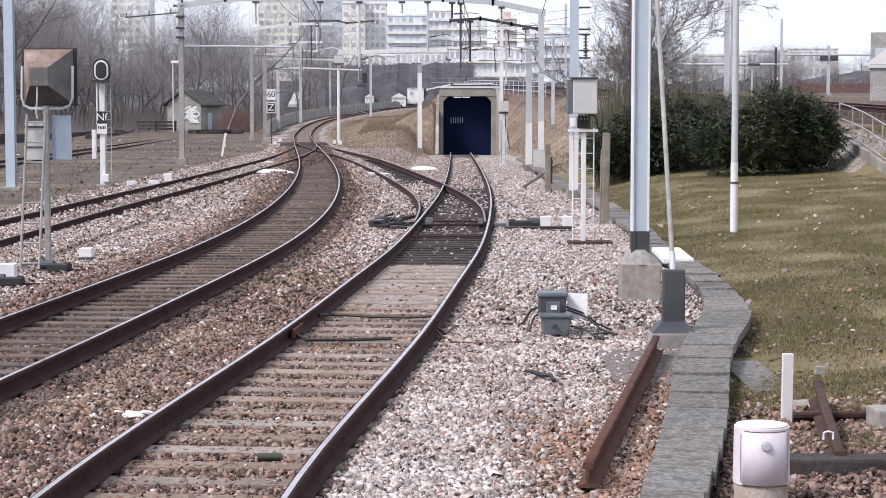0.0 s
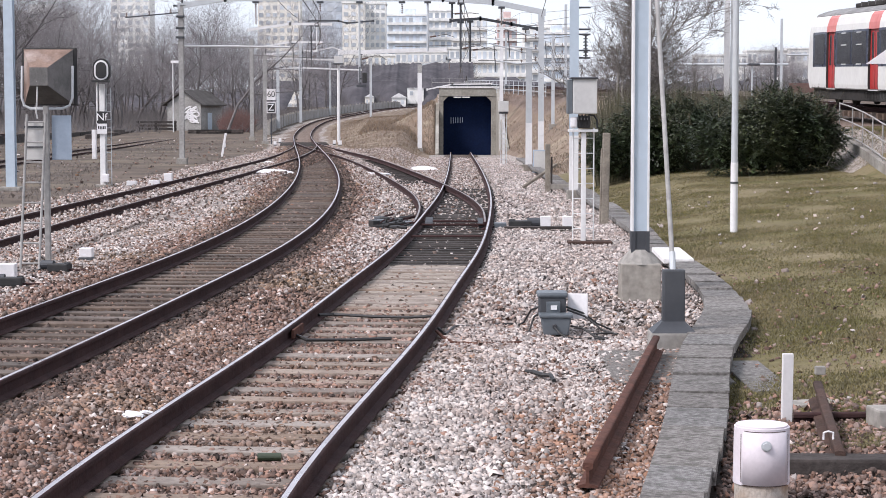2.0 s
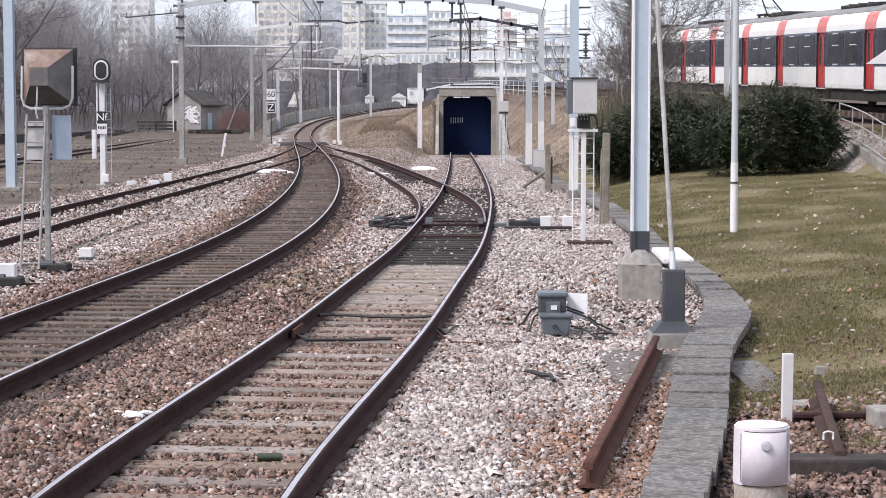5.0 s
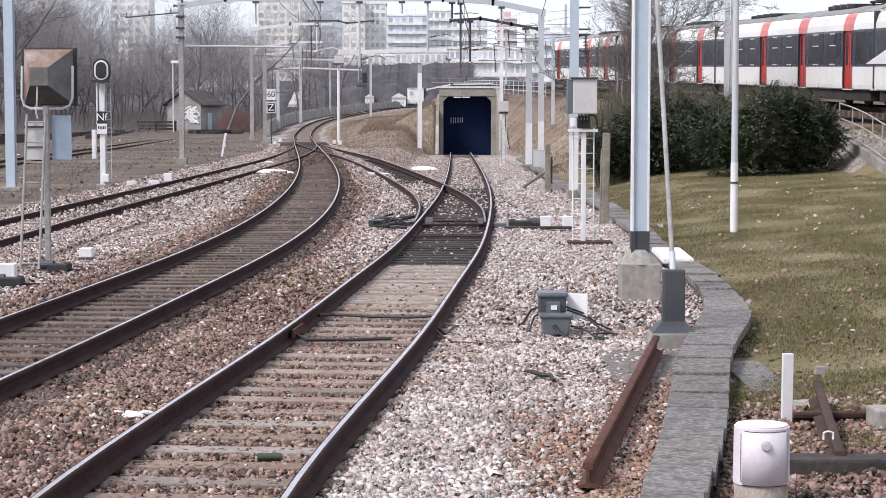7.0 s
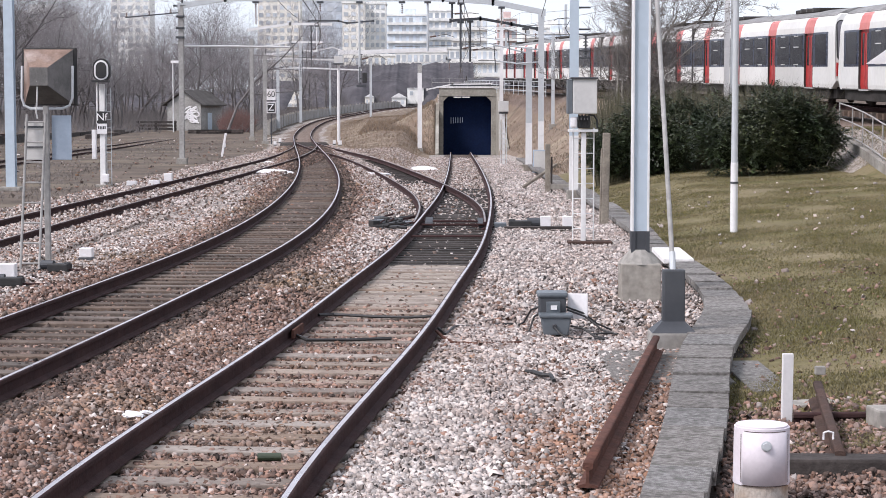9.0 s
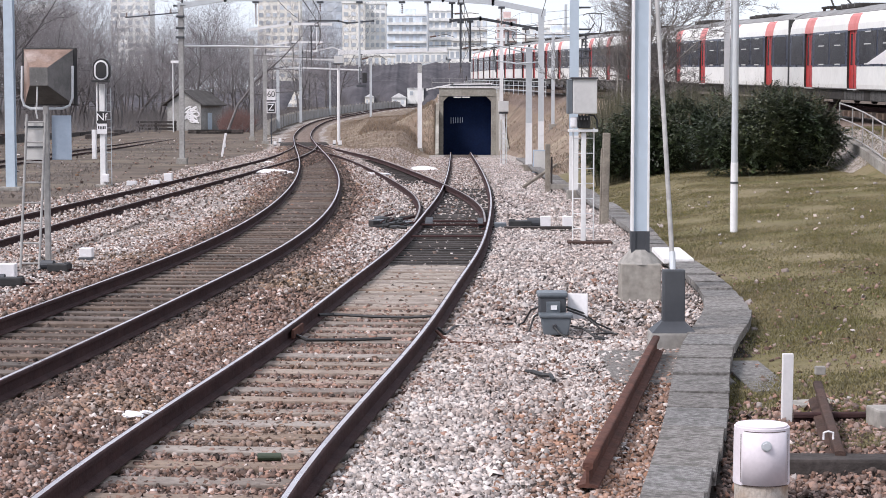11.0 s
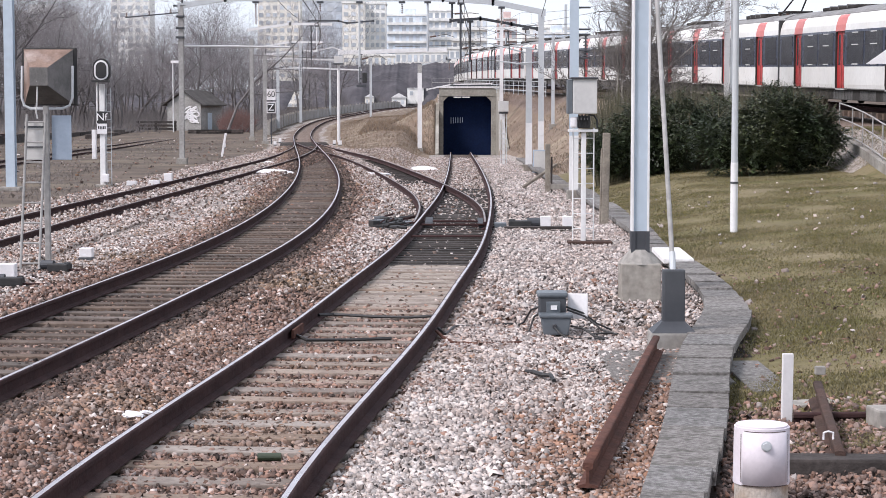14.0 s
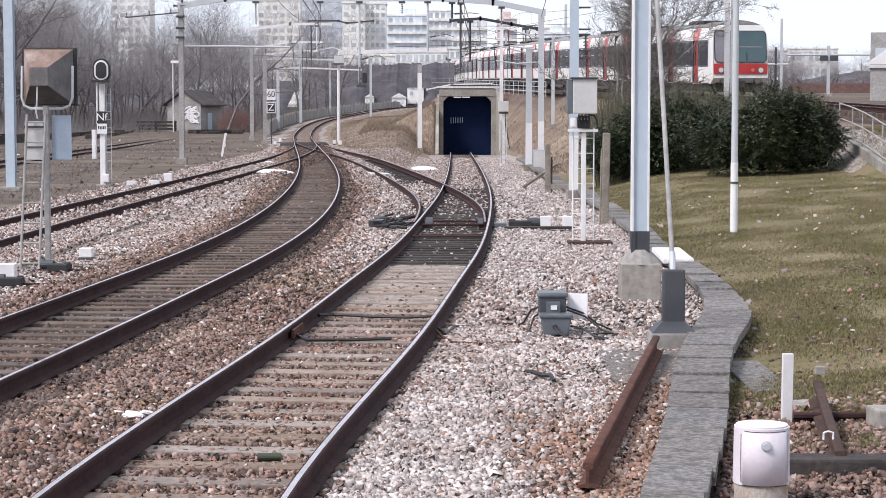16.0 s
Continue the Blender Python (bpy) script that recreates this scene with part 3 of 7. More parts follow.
def pale_share(x, y):
    """How fresh and pale the stones are, from 0 to 1."""
    d = x - line_a(y)
    return np.clip(step(0.6, 1.1, d) * (0.76 + 0.14 * step(19, 15, y)) * (1 - 0.55 * step(1.7, 2.4, d) * step(25, 36, y)) + 0.06 + 0.6 * step(1.4, 2.6, line_b(y) - x) * step(20, 28, y) + 0.35 * step(-5.0, -6.2, x) * step(28, 20, y) + 0.7 * step(25, 36, y) * step(1.0, 2.2, x - line_b(y)), 0, 1)


def rusty_share(x, y):
    dx = x - (1.0 + (y - 12.7) * 0.177)
    return np.clip(np.clip(1 + (dx - 0.1) / 0.5, 0, 1) * 0.85 * step(20.5, 18.5, y) + 0.8 * np.exp(-((x - 0.85 - 0.1 * (y - 14.3)) / 0.34) ** 2 - ((y - 14.3) / 1.5) ** 2), 0, 0.9)


def bed(x, y):
    d = np.abs(x - line_a(y))
    out = (x < TROUGH(y) - 0.12) & ~near_rail(x, y, line_a, 0.09) & ~near_rail(x, y, line_b, 0.09) & ~near_rail(x, y, line_c, 0.09)
    out &= ~((y > 44) & near_rail(x, y, line_d, 0.09))
    out &= np.abs(x) < 0.25 * y + 0.6
    return out


def on_sleeper(x, y):
    return (np.abs(x - line_a(y)) < 0.72)


def pick(kind):
    def f(x, y, u):
        k = bed(x, y)
        p, r = pale_share(x, y), rusty_share(x, y)
        r2 = (u * 7.77) % 1
        dusty = (np.abs(x - line_b(y)) < 1.3) & ((u * 5.31) % 1 < 0.8)
        if kind == "dark":
            k &= dusty
        elif kind == "pale":
            k &= ~dusty & (u < p) & (r2 > r)
        elif kind == "rust":
            k &= (u < p) & (r2 <= r)
        else:
            k &= (u >= p) & ~dusty
        lane = on_sleeper(x, y)
        lane_b = np.abs(x - line_b(y)) < 0.72
        few = np.where((y > 24) & (y < 27.5), 0.34, np.where((y >= 27.5) & (y < 31), 0.12, np.where((y > 30.6) & (y < 39), 0.03, np.where((y >= 39) & (y < 46), 0.2, np.where((y >= 46) & (y < 66), 0.5, 0.76)))))
        return k & (~lane | ((u * 31.7) % 1 < few)) & (~lane_b | ((u * 13.7) % 1 < 0.7))
    return f


for kind, mat, lab in (("pale", "pale_stone", "pale pinkish-white ballast stones"), ("brown", "brown_stone", "brown dusty ballast stones"),
                       ("rust", "rust_stone", "rust-stained ballast stones"), ("dark", "dark_stone", "dark brake-dusted ballast stones")):
    tagged(stones("ballast", mat, 185000, 0.0365, (-6.3, 3.6, 10.2, 22), pick(kind), 1), lab + " beside the track", "ballast", kind="stuff")
    tagged(stones("ballast", mat, 120000, 0.043, (-10.5, 4.0, 22, 44), pick(kind), 2), lab + " further along the track", "ballast", kind="stuff")
    if kind != "rust":
        tagged(stones("ballast", mat, 85000, 0.055, (-11.5, 4.4, 44, 130), pick(kind), 3), lab + " far along the tracks", "ballast", kind="stuff")


def lawn_keep(x, y, u):
    return (x > TROUGH(y) + 0.25) & (x < 0.25 * y + 1) & (u < 0.022 + 0.98 * step(17.0, 14.6, y))


tagged(stones("pebbles", "brown_stone", 110000, 0.037, (1.6, 8, 10, 30), lawn_keep, 5), "scattered stones at the edge of the lawn", "stones", kind="stuff")


def lawn_pale(x, y, u):
    return (x > TROUGH(y) + 0.2) & (x < 0.25 * y + 1) & (u < 0.06)


def field_keep(x, y, u):
    return (x < line_c(np.clip(y, 5, 140)) - 2.2) & (x > -0.25 * y - 2)


tagged(stones("debris", "brown_stone", 1300, 0.085, (-40, -10, 45, 170), field_keep, 7), "scattered stones and debris on the earth field", "stones", kind="stuff")
tagged(stones("debris", "pale_stone", 260, 0.11, (-40, -10, 45, 170), field_keep, 8), "scattered pale debris on the earth field", "stones", kind="stuff")
tagged(stones("debris", "dark_stone", 420, 0.10, (-40, -10, 40, 170), field_keep, 9), "dark clods and debris on the earth field", "stones", kind="stuff")
tagged(stones("pebbles", "pale_stone", 7000, 0.06, (2.4, 14, 12, 55), lawn_pale, 6), "pale stones and litter on the lawn", "stones", kind="stuff")


def grass():
    rng = np.random.default_rng(8)
    n = 520000
    y = 14 + 52 * rng.uniform(0, 1, n) ** 1.5
    x = TROUGH(y) + 0.25 + (0.25 * y + 1 - TROUGH(y)) * rng.uniform(0, 1, n)
    patch = np.array([noise.noise((a * 0.8, b * 0.5, 2)) for a, b in zip(x, y)])
    k = (patch + rng.normal(0, 0.25, n) > -0.12 + 0.14 * step(24, 15, y)) & (x < 0.25 * y + 1)
    x, y = x[k], y[k]
    n = len(x)
    h = rng.uniform(0.010, 0.030, n) * (1 + 0.004 * y) * (1 + 0.8 * np.clip(patch[k] + 0.1, 0, 1))
    a = rng.uniform(0, 6.283, n)
    w = 0.006 * (1 + 0.03 * y)
    base = np.stack([x, y, ground_z(x, y) - 0.005], -1)
    side = np.stack([np.cos(a) * w, np.sin(a) * w, np.zeros(n)], -1)
    lean = np.stack([rng.normal(0, 0.5, n) * h, rng.normal(0, 0.5, n) * h, h], -1)
    v = np.stack([base - side, base + side, base + lean], 1).reshape(-1, 3)
    f = np.arange(3 * n).reshape(-1, 3)
    tagged(raw_mesh("grass", v, f, M["blade"]), "short worn olive-green grass of the lawn", "grass", kind="stuff")


grass()


def weeds():
    """Low dead weeds over the earth field."""
    rng = np.random.default_rng(28)
    n = 60000
    y = rng.uniform(44, 195, n)
    x = (rng.uniform(-30, 520, n) - 784) * y / 3350
    clump = np.array([noise.noise((a * 0.35, b * 0.12, 5)) + 0.5 * noise.noise((a * 1.3, b * 0.5, 9)) for a, b in zip(x, y)])
    k = (x < line_c(np.clip(y, 5, 140)) - 2.3) & (x < line_b(y) - 3.5) & (clump + rng.normal(0, 0.2, n) > 0.12)
    x, y = x[k], y[k]
    n = len(x)
    h, w, a = rng.uniform(0.03, 0.13, n), rng.uniform(0.01, 0.03, n), rng.uniform(0, 3.14, n)
    base = np.stack([x, y, ground_z(x, y) - 0.02], -1)
    side = np.stack([np.cos(a) * w, np.sin(a) * w, np.zeros(n)], -1)
    tip = base + np.stack([rng.normal(0, 0.7, n) * h, rng.normal(0, 0.7, n) * h, h], -1)
    v = np.stack([base - side, base + side, tip], 1).reshape(-1, 3)
    tagged(raw_mesh("weeds", v, np.arange(3 * n).reshape(-1, 3), M["twig"]), "low dead weeds over the earth field", "weeds", kind="stuff")


weeds()


def dry_grass():
    rng = np.random.default_rng(18)
    n = 120000
    y = rng.uniform(84, 260, n)
    x = (rng.uniform(560, 1240, n) - 784) * y / 3350
    xa, xb, xt = line_a(np.minimum(y, 175)), line_b(y), line_t(y)
    left = (x > np.where(y < 145, np.maximum(xb, line_d(np.clip(y, 38.4, 145))), xb) + 2.6) & (x < xa - 2.9) & (y > 92)
    right = (x > np.maximum(TROUGH(np.clip(y, 8, 110)) + 0.4, xa + 3.7)) & (x < xt - 2.6) & (y < 172)
    k = left | right
    x, y = x[k], y[k]
    n = len(x)
    h = rng.uniform(0.04, 0.17, n)
    w = rng.uniform(0.012, 0.03, n)
    a = rng.uniform(0, 3.14, n)
    base = np.stack([x, y, ground_z(x, y) - 0.02], -1)
    side = np.stack([np.cos(a) * w, np.sin(a) * w, np.zeros(n)], -1)
    tip = base + np.stack([rng.normal(0, 0.5, n) * h, rng.normal(0, 0.5, n) * h, h], -1)
    v = np.stack([base - side, base + side, tip], 1).reshape(-1, 3)
    tagged(raw_mesh("dry_grass", v, np.arange(3 * n).reshape(-1, 3), M["dry_blade"]), "dry tan grass on the banks of the cutting", "grass", kind="stuff")


dry_grass()

# ---- the train on the upper line ----
PROFILE = [(-1.40, 0.62), (-1.42, 0.80), (-1.42, 2.72), (-1.39, 3.02), (-1.30, 3.30), (-1.12, 3.50)]
ROOF = [(-1.12, 3.50), (-0.80, 3.64), (-0.4, 3.73), (0.0, 3.76), (0.4, 3.73), (0.8, 3.64), (1.12, 3.50)]
HALF = 12.85


def side_strip(z0, z1, y0, y1, out, x_sign, deep=0.03):
    """A strip of the curved car side between two heights, proud of it by out."""
    zs = [z0] + [z for _, z in PROFILE if z0 < z < z1] + [z1]
    px, pz = [p[0] for p in PROFILE], [p[1] for p in PROFILE]
    bm = bmesh.new()
    rows = []
    for z in zs:
        x = -float(np.interp(z, pz, px))
        rows.append([bm.verts.new((x_sign * (x + o), y, z)) for o, y in ((out, y0), (out, y1), (-deep, y1), (-deep, y0))])
    for a, b in zip(rows, rows[1:]):
        for k in range(4):
            bm.faces.new((a[k], a[(k + 1) % 4], b[(k + 1) % 4], b[k]))
    bm.faces.new(rows[0])
    bm.faces.new(rows[-1])
    bmesh.ops.recalc_face_normals(bm, faces=bm.faces[:])
    return bm


def rail_car(cab):
    label = "white commuter train end car with red doors and red-nosed cab" if cab else "white commuter train car with red doors and dark window band"
    car = thing("train_car", Matrix(), label, "train car", "cars of the moving train")
    front = HALF - (0.5 if cab else 0.0)
    outline = PROFILE + [(-x, z) for x, z in PROFILE[::-1]]
    part("body", prism(bmesh.new(), [(x * 0.925, z) for x, z in outline], -HALF + 0.02, front), M["car_dark"], car, "dark inner shell seen in the door recesses")
    part("roof", prism(bmesh.new(), [(-1.19, 3.40), (-1.205, 3.435), (-1.13, 3.515)] + ROOF[1:-1] + [(1.13, 3.515), (1.205, 3.435), (1.19, 3.40)], -HALF + 0.1, front - 0.1), M["car_roof"], car, "dusty grey roof", smooth=False)
    doors = (-9.7, -3.25, 3.25, 9.1 if cab else 9.7)
    for s in (-1, 1):
        part("upper_side", side_strip(2.80, 3.47, -HALF, front, 0.0, s, 0.13), M["car_white"], car, "white upper side")
        edges = [-HALF] + [e for d in doors for e in (d - 0.64, d + 0.64)] + [front]
        for a, b in zip(edges[::2], edges[1::2]):
            part("lower_side", side_strip(0.62, 1.46, a, b, 0.0, s, 0.13), M["car_white"], car, "white lower side")
            if cab and b == front:
                part("cab_side", side_strip(1.46, 2.80, b - 0.5, b, 0.0, s, 0.13), M["car_white"], car, "white cab side")
                b -= 0.5
            w = part("window_band", side_strip(1.46, 2.80, a, b, 0.002, s, 0.13), M["car_glass"], car, "dark blue window band")
            k = max(1, round((b - a - 0.5) / 2.3))
            lo, wide = a + 0.22, b - a - 0.44
            for i in range(k):
                u0, u1 = lo + wide * (i + 0.04) / k, lo + wide * (i + 0.96) / k
                part("pane", side_strip(1.55, 2.72, u0, u1, 0.008, s), M["car_pane"], w)
                if k > 1:
                    for z, f in ((2.24, 0.30), (2.68, 0.33), (1.53, 0.33)):
                        part("vent_frame", side_strip(z, z + 0.04, u0 + f * (u1 - u0), u1 - f * (u1 - u0), 0.016, s), M["light_box"], w, "pale vent frame")
        for d in doors:
            door = part("door", side_strip(0.62, 2.80, d - 0.62, d + 0.62, -0.075, s, 0.13), M["car_red"], car, "red sliding door set back in the side")
            part("door_head", side_strip(2.78, 3.40, d - 0.66, d + 0.66, 0.006, s), M["car_pink"], car, "faded red panel over the door")
            for u in (-0.31, 0.31):
                part("door_window", side_strip(1.52, 2.66, d + u - 0.125, d + u + 0.125, -0.068, s, 0.1), M["car_pane"], door)
            # Dark jamb strips: the shadow at the sides of the door recess, painted.
            for u in (-0.63, 0.63):
                part("door_edge", side_strip(0.62, 2.79, d + u - 0.012, d + u + 0.012, 0.004, s, 0.13), M["car_dark"], door)
            part("door_seam", side_strip(0.64, 2.78, d - 0.012, d + 0.012, -0.07, s, 0.1), M["car_dark"], door)
            part("door_sill", side_strip(0.60, 0.64, d - 0.64, d + 0.64, 0.012, s, 0.1), M["light_box"], door)
        part("skirt", side_strip(0.62, 0.66, -HALF + 0.2, front - 0.3, 0.003, s), M["car_grey"], car)
    part("underframe", boxed(-1.30, 1.30, -HALF + 0.3, front - 0.6, 0.22, 0.62, bevel=0.03), M["car_dark"], car)
    for a, b in ((-4.6, -1.8), (-0.9, 1.2), (2.0, 4.8)):
        part("equipment_case", boxed(-1.3, 1.3, a, b, 0.22, 0.6, bevel=0.03), M["car_grey"], car)
    for yb in (-9.2, 9.0):
        bogie = part("bogie", boxed(-1.15, 1.15, yb - 1.6, yb + 1.6, 0.32, 0.62, bevel=0.06), M["car_dark"], car)
        for yw in (-1.25, 1.25):
            for s in (-1, 1):
                part("wheel", rodded((s * 0.68, yb + yw, 0.45), (s * 0.82, yb + yw, 0.45), 0.44, n=16), M["car_dark"], bogie)
    for a, b, h in ((-8.5, -3.5, 0.04), (4.5, 8.2, 0.07)):
        unit = part("roof_unit", boxed(-0.75, 0.75, a, b, 3.66, 3.76 + h, bevel=0.05), M["car_dark"], car, "dark roof equipment")
        for u in (0.25, 0.5, 0.75):
            part("roof_rib", boxed(-0.78, 0.78, a + (b - a) * u - 0.03, a + (b - a) * u + 0.03, 3.70, 3.79 + h), M["car_grey"], unit)
    if not cab:
        pan = part("pantograph", boxed(-0.6, 0.6, 9.6, 11.0, 3.80, 3.88, bevel=0.02), M["car_dark"], car, "dark raised pantograph")
        for x in (-0.5, 0.5):
            for y in (9.7, 10.9):
                part("insulator", rodded((x, y, 3.66), (x, y, 3.82), 0.07, n=8), M["insulator"], pan)
            part("arm", rodded((x * 0.8, 9.8, 3.86), (x * 0.5, 11.4, 4.55), 0.035, n=6), M["car_dark"], pan)
            part("arm", rodded((x * 0.5, 11.4, 4.55), (x * 0.9, 10.2, 5.22), 0.025, n=6), M["car_dark"], pan)
        part("contact_bow", tube(bmesh.new(), [(-0.85, 10.2, 5.10), (-0.6, 10.2, 5.25), (0.6, 10.2, 5.25), (0.85, 10.2, 5.10)], 0.03, 6), M["car_dark"], pan)
    part("gangway", boxed(-1.425, 1.425, -HALF - 0.148, -HALF + 0.005, 0.70, 3.42, bevel=0.03), M["black"], car, "black bellows")
    if not cab:
        part("gangway", boxed(-1.425, 1.425, HALF - 0.005, HALF + 0.148, 0.70, 3.42, bevel=0.03), M["black"], car, "black bellows")
    if cab:
        bm = bmesh.new()
        ring0 = [(x, front, z) for x, z in outline]
        ring1 = [(x * 0.972, HALF - 0.05 - 0.17 * max(0, z - 1.45), 0.92 + (z - 0.62) * 0.886) for x, z in outline]
        a = [bm.verts.new(p) for p in ring0]
        b = [bm.verts.new(p) for p in ring1]
        for i in range(len(a)):
            bm.faces.new((a[i], a[(i + 1) % len(a)], b[(i + 1) % len(a)], b[i]))
        bm.faces.new(b)
        bmesh.ops.recalc_face_normals(bm, faces=bm.faces[:])
        nose = part("cab_nose", bm, M["car_white"], car, "white rounded cab end")
        ymid = HALF - 0.05

        def face_plate(x0, x1, z0, z1, out, corner=0.0):
            """A plate on the cab front, with rounded corners."""
            bmf = bmesh.new()
            q = []
            for cx, cz, a0 in ((x1 - corner, z1 - corner, 0), (x0 + corner, z1 - corner, 90), (x0 + corner, z0 + corner, 180), (x1 - corner, z0 + corner, 270)):
                for k in range(5 if corner else 1):
                    an = math.radians(a0 + 22.5 * k)
                    x, z = cx + corner * math.cos(an), cz + corner * math.sin(an)
                    q.append((x, ymid - 0.17 * max(0, (z - 0.92) / 0.886 + 0.62 - 1.45), z))
            n = len(q)
            f = [bmf.verts.new((x, y + out, z)) for x, y, z in q]
            g = [bmf.verts.new((x, y - 0.06, z)) for x, y, z in q]
            bmf.faces.new(f)
            bmf.faces.new(g[::-1])
            for i in range(n):
                bmf.faces.new((f[i], g[i], g[(i + 1) % n], f[(i + 1) % n]))
            bmesh.ops.recalc_face_normals(bmf, faces=bmf.faces[:])
            return bmf
        part("screen_frame", face_plate(-1.31, 1.31, 1.67, 3.24, 0.012, 0.2), M["black"], nose)
        part("windscreen", face_plate(-1.27, 0.54, 1.71, 3.20, 0.02, 0.16), M["car_screen"], nose, "large dark windscreen")
        part("side_screen", face_plate(0.62, 1.27, 1.71, 3.20, 0.02, 0.16), M["side_screen"], nose, "side screen with a pale reflection painted in")
        part("screen_bar", face_plate(-1.1, 0.45, 2.42, 2.46, 0.024), M["car_roof"], nose)
        part("wiper", face_plate(-0.32, -0.28, 1.76, 2.15, 0.04), M["black"], nose)
        red = part("front_band", face_plate(-1.34, 1.34, 1.10, 1.62, 0.016), M["car_red"], nose, "red front band")
        part("lamp_strip", face_plate(-1.3, 1.3, 1.06, 1.09, 0.02), M["car_roof"], nose)
        for x in (-1.0, 1.0):
            part("headlamp", rodded((x, ymid, 1.30), (x, ymid + 0.05, 1.30), 0.12, n=16), M["light_box"], red, "round pale headlamp")
            part("lamp_bezel", rodded((x, ymid, 1.30), (x, ymid + 0.04, 1.30), 0.15, n=16), M["car_grey"], red)
        for x in (-0.6, 0.6):
            part("tail_lamp", rodded((x, ymid, 1.30), (x, ymid + 0.05, 1.30), 0.085, n=12), M["car_pink"], red)
        part("coupler", boxed(-0.2, 0.2, HALF - 0.7, HALF + 0.1, 0.42, 0.78, bevel=0.04), M["car_dark"], car)
        part("snow_plough", boxed(-1.2, 1.2, HALF - 0.9, HALF - 0.4, 0.25, 0.93, bevel=0.03), M["car_dark"], car)
        for x in (-0.85, 0.85):
            part("buffer", rodded((x, HALF - 0.45, 0.78), (x, HALF - 0.02, 0.78), 0.14, n=14), M["car_grey"], car)
    return car


end_car, mid_car = rail_car(True), rail_car(False)
cars = [end_car, mid_car, copy_thing(mid_car, Matrix()), copy_thing(end_car, Matrix()), copy_thing(end_car, Matrix()),
        copy_thing(mid_car, Matrix()), copy_thing(mid_car, Matrix()), copy_thing(end_car, Matrix())]
FACING = [1, 1, -1, -1, 1, 1, -1, -1]
PITCH = 26.0


def motions():
    """The train draws away along the upper line and gains speed."""
    ys = np.arange(-258, 455, 0.5)
    p = np.stack([line_t(ys), ys, high_t(ys)], -1)
    run = np.concatenate([[0], np.cumsum(np.linalg.norm(np.diff(p, axis=0), axis=1))])
    start = float(np.interp(71.2, ys, run))

    def on_line(s):
        return Vector([float(np.interp(s, run, p[:, k])) for k in range(3)])
    for i, car in enumerate(cars):
        rows = []
        for k in range(33):
            t = k * 0.5
            nose_at = start + 12.0 * (t - 1.55) + 0.2725 * (t - 1.55) ** 2 + 0.5 * float(step(1.5, 4.5, t) * (1 - step(12.5, 15.5, t)))
            mid = nose_at - PITCH * (i + 0.5)
            a, b = on_line(mid - 9), on_line(mid + 9)
            d = (b - a).normalized() * FACING[i]
            side = d.cross(Vector((0, 0, 1))).normalized()
            up = side.cross(d)
            m = Matrix((side, d, up)).transposed().to_4x4()
            m.translation = (a + b) / 2
            rows.append((t, m))
        walk(car, rows)

# ---- tunnel portal ----


def sx(px, y):
    return (px - 784) * y / 3350


def sz(py, y):
    return 2.33 + (197 - py) * y / 3350


def tunnel():
    t = thing("tunnel_portal", pose(2.2, 172, -1.65), "stained concrete tunnel portal closed by a navy blue sheet", "tunnel", kind="structure")
    part("jamb", boxed(-2.55, -2.17, -0.3, 2.2, 0, 5.45, bevel=0.03), M["tunnel_concrete"], t)
    part("jamb", boxed(2.17, 2.62, -0.3, 2.2, 0, 5.45, bevel=0.03), M["tunnel_concrete"], t)
    part("lintel", boxed(-2.55, 2.62, -0.34, 2.2, 5.32, 6.05, bevel=0.03), M["tunnel_concrete"], t)
    part("coping", boxed(-2.8, 2.9, -0.42, 0.2, 6.05, 6.2, bevel=0.02), M["white_slab"], t, "pale coping slab")
    for s in (-1, 1):
        part("haunch", prism(bmesh.new(), [(s * 2.18, 4.85), (s * 2.18, 5.33), (s * 1.7, 5.33)], -0.28, 2.1), M["tunnel_concrete"], t)
    sheet = part("blue_sheet", boxed(-2.18, 2.18, 1.0, 1.08, 0, 5.33), M["shutter"], t, "navy blue sheet closing the bore")
    for k in range(6):
        part("slot", boxed(-1.50 + k * 0.21, -1.44 + k * 0.21, 0.985, 1.0, 2.85 + 0.02 * k, 3.42), M["sheet_blue"], sheet)
    for x in (-0.9, -0.1):
        part("lamp_bracket", boxed(x - 0.35, x + 0.35, -0.5, -0.34, 5.18, 5.28, bevel=0.01), M["white"], t)
    # raking wing walls
    for s, x in ((1, 2.75), (-1, -2.72)):
        bm = bmesh.new()
        o = [(-0.3, 6.0), (-12, 3.3), (-26, 1.2), (-26, 0), (-0.3, 0)] if s > 0 else [(1.5, 4.75), (-4.5, 2.6), (-9.5, 0.35), (-9.5, 0), (1.5, 0)]
        a = [bm.verts.new((x - 0.14, y, z)) for y, z in o]
        b = [bm.verts.new((x + 0.14, y, z)) for y, z in o]
        for i in range(5):
            bm.faces.new((a[i], b[i], b[(i + 1) % 5], a[(i + 1) % 5]))
        bm.faces.new(a[::-1])
        bm.faces.new(b)
        bmesh.ops.recalc_face_normals(bm, faces=bm.faces[:])
        part("wing_wall", bm, M["tunnel_concrete"], t)
    return t


tunnel()


def gz(x, y):
    return float(ground_z(x, y))


def railing(pts, height, label, gap_rails=(1.0, 0.5), r=0.025, mat="galv_white", name="railing"):
    t = thing(name, pose(*pts[0]), label, "railing")
    o = Vector(pts[0])
    pts = [Vector(p) - o for p in pts]
    for p in pts:
        part("post", rodded(p, p + Vector((0, 0, height)), r, n=6), M[mat], t)
    for g in gap_rails:
        part("rail_bar", tube(bmesh.new(), [p + Vector((0, 0, height * g)) for p in pts], r, 6), M[mat], t)
    return t


ys = np.arange(140, 206, 3.0)
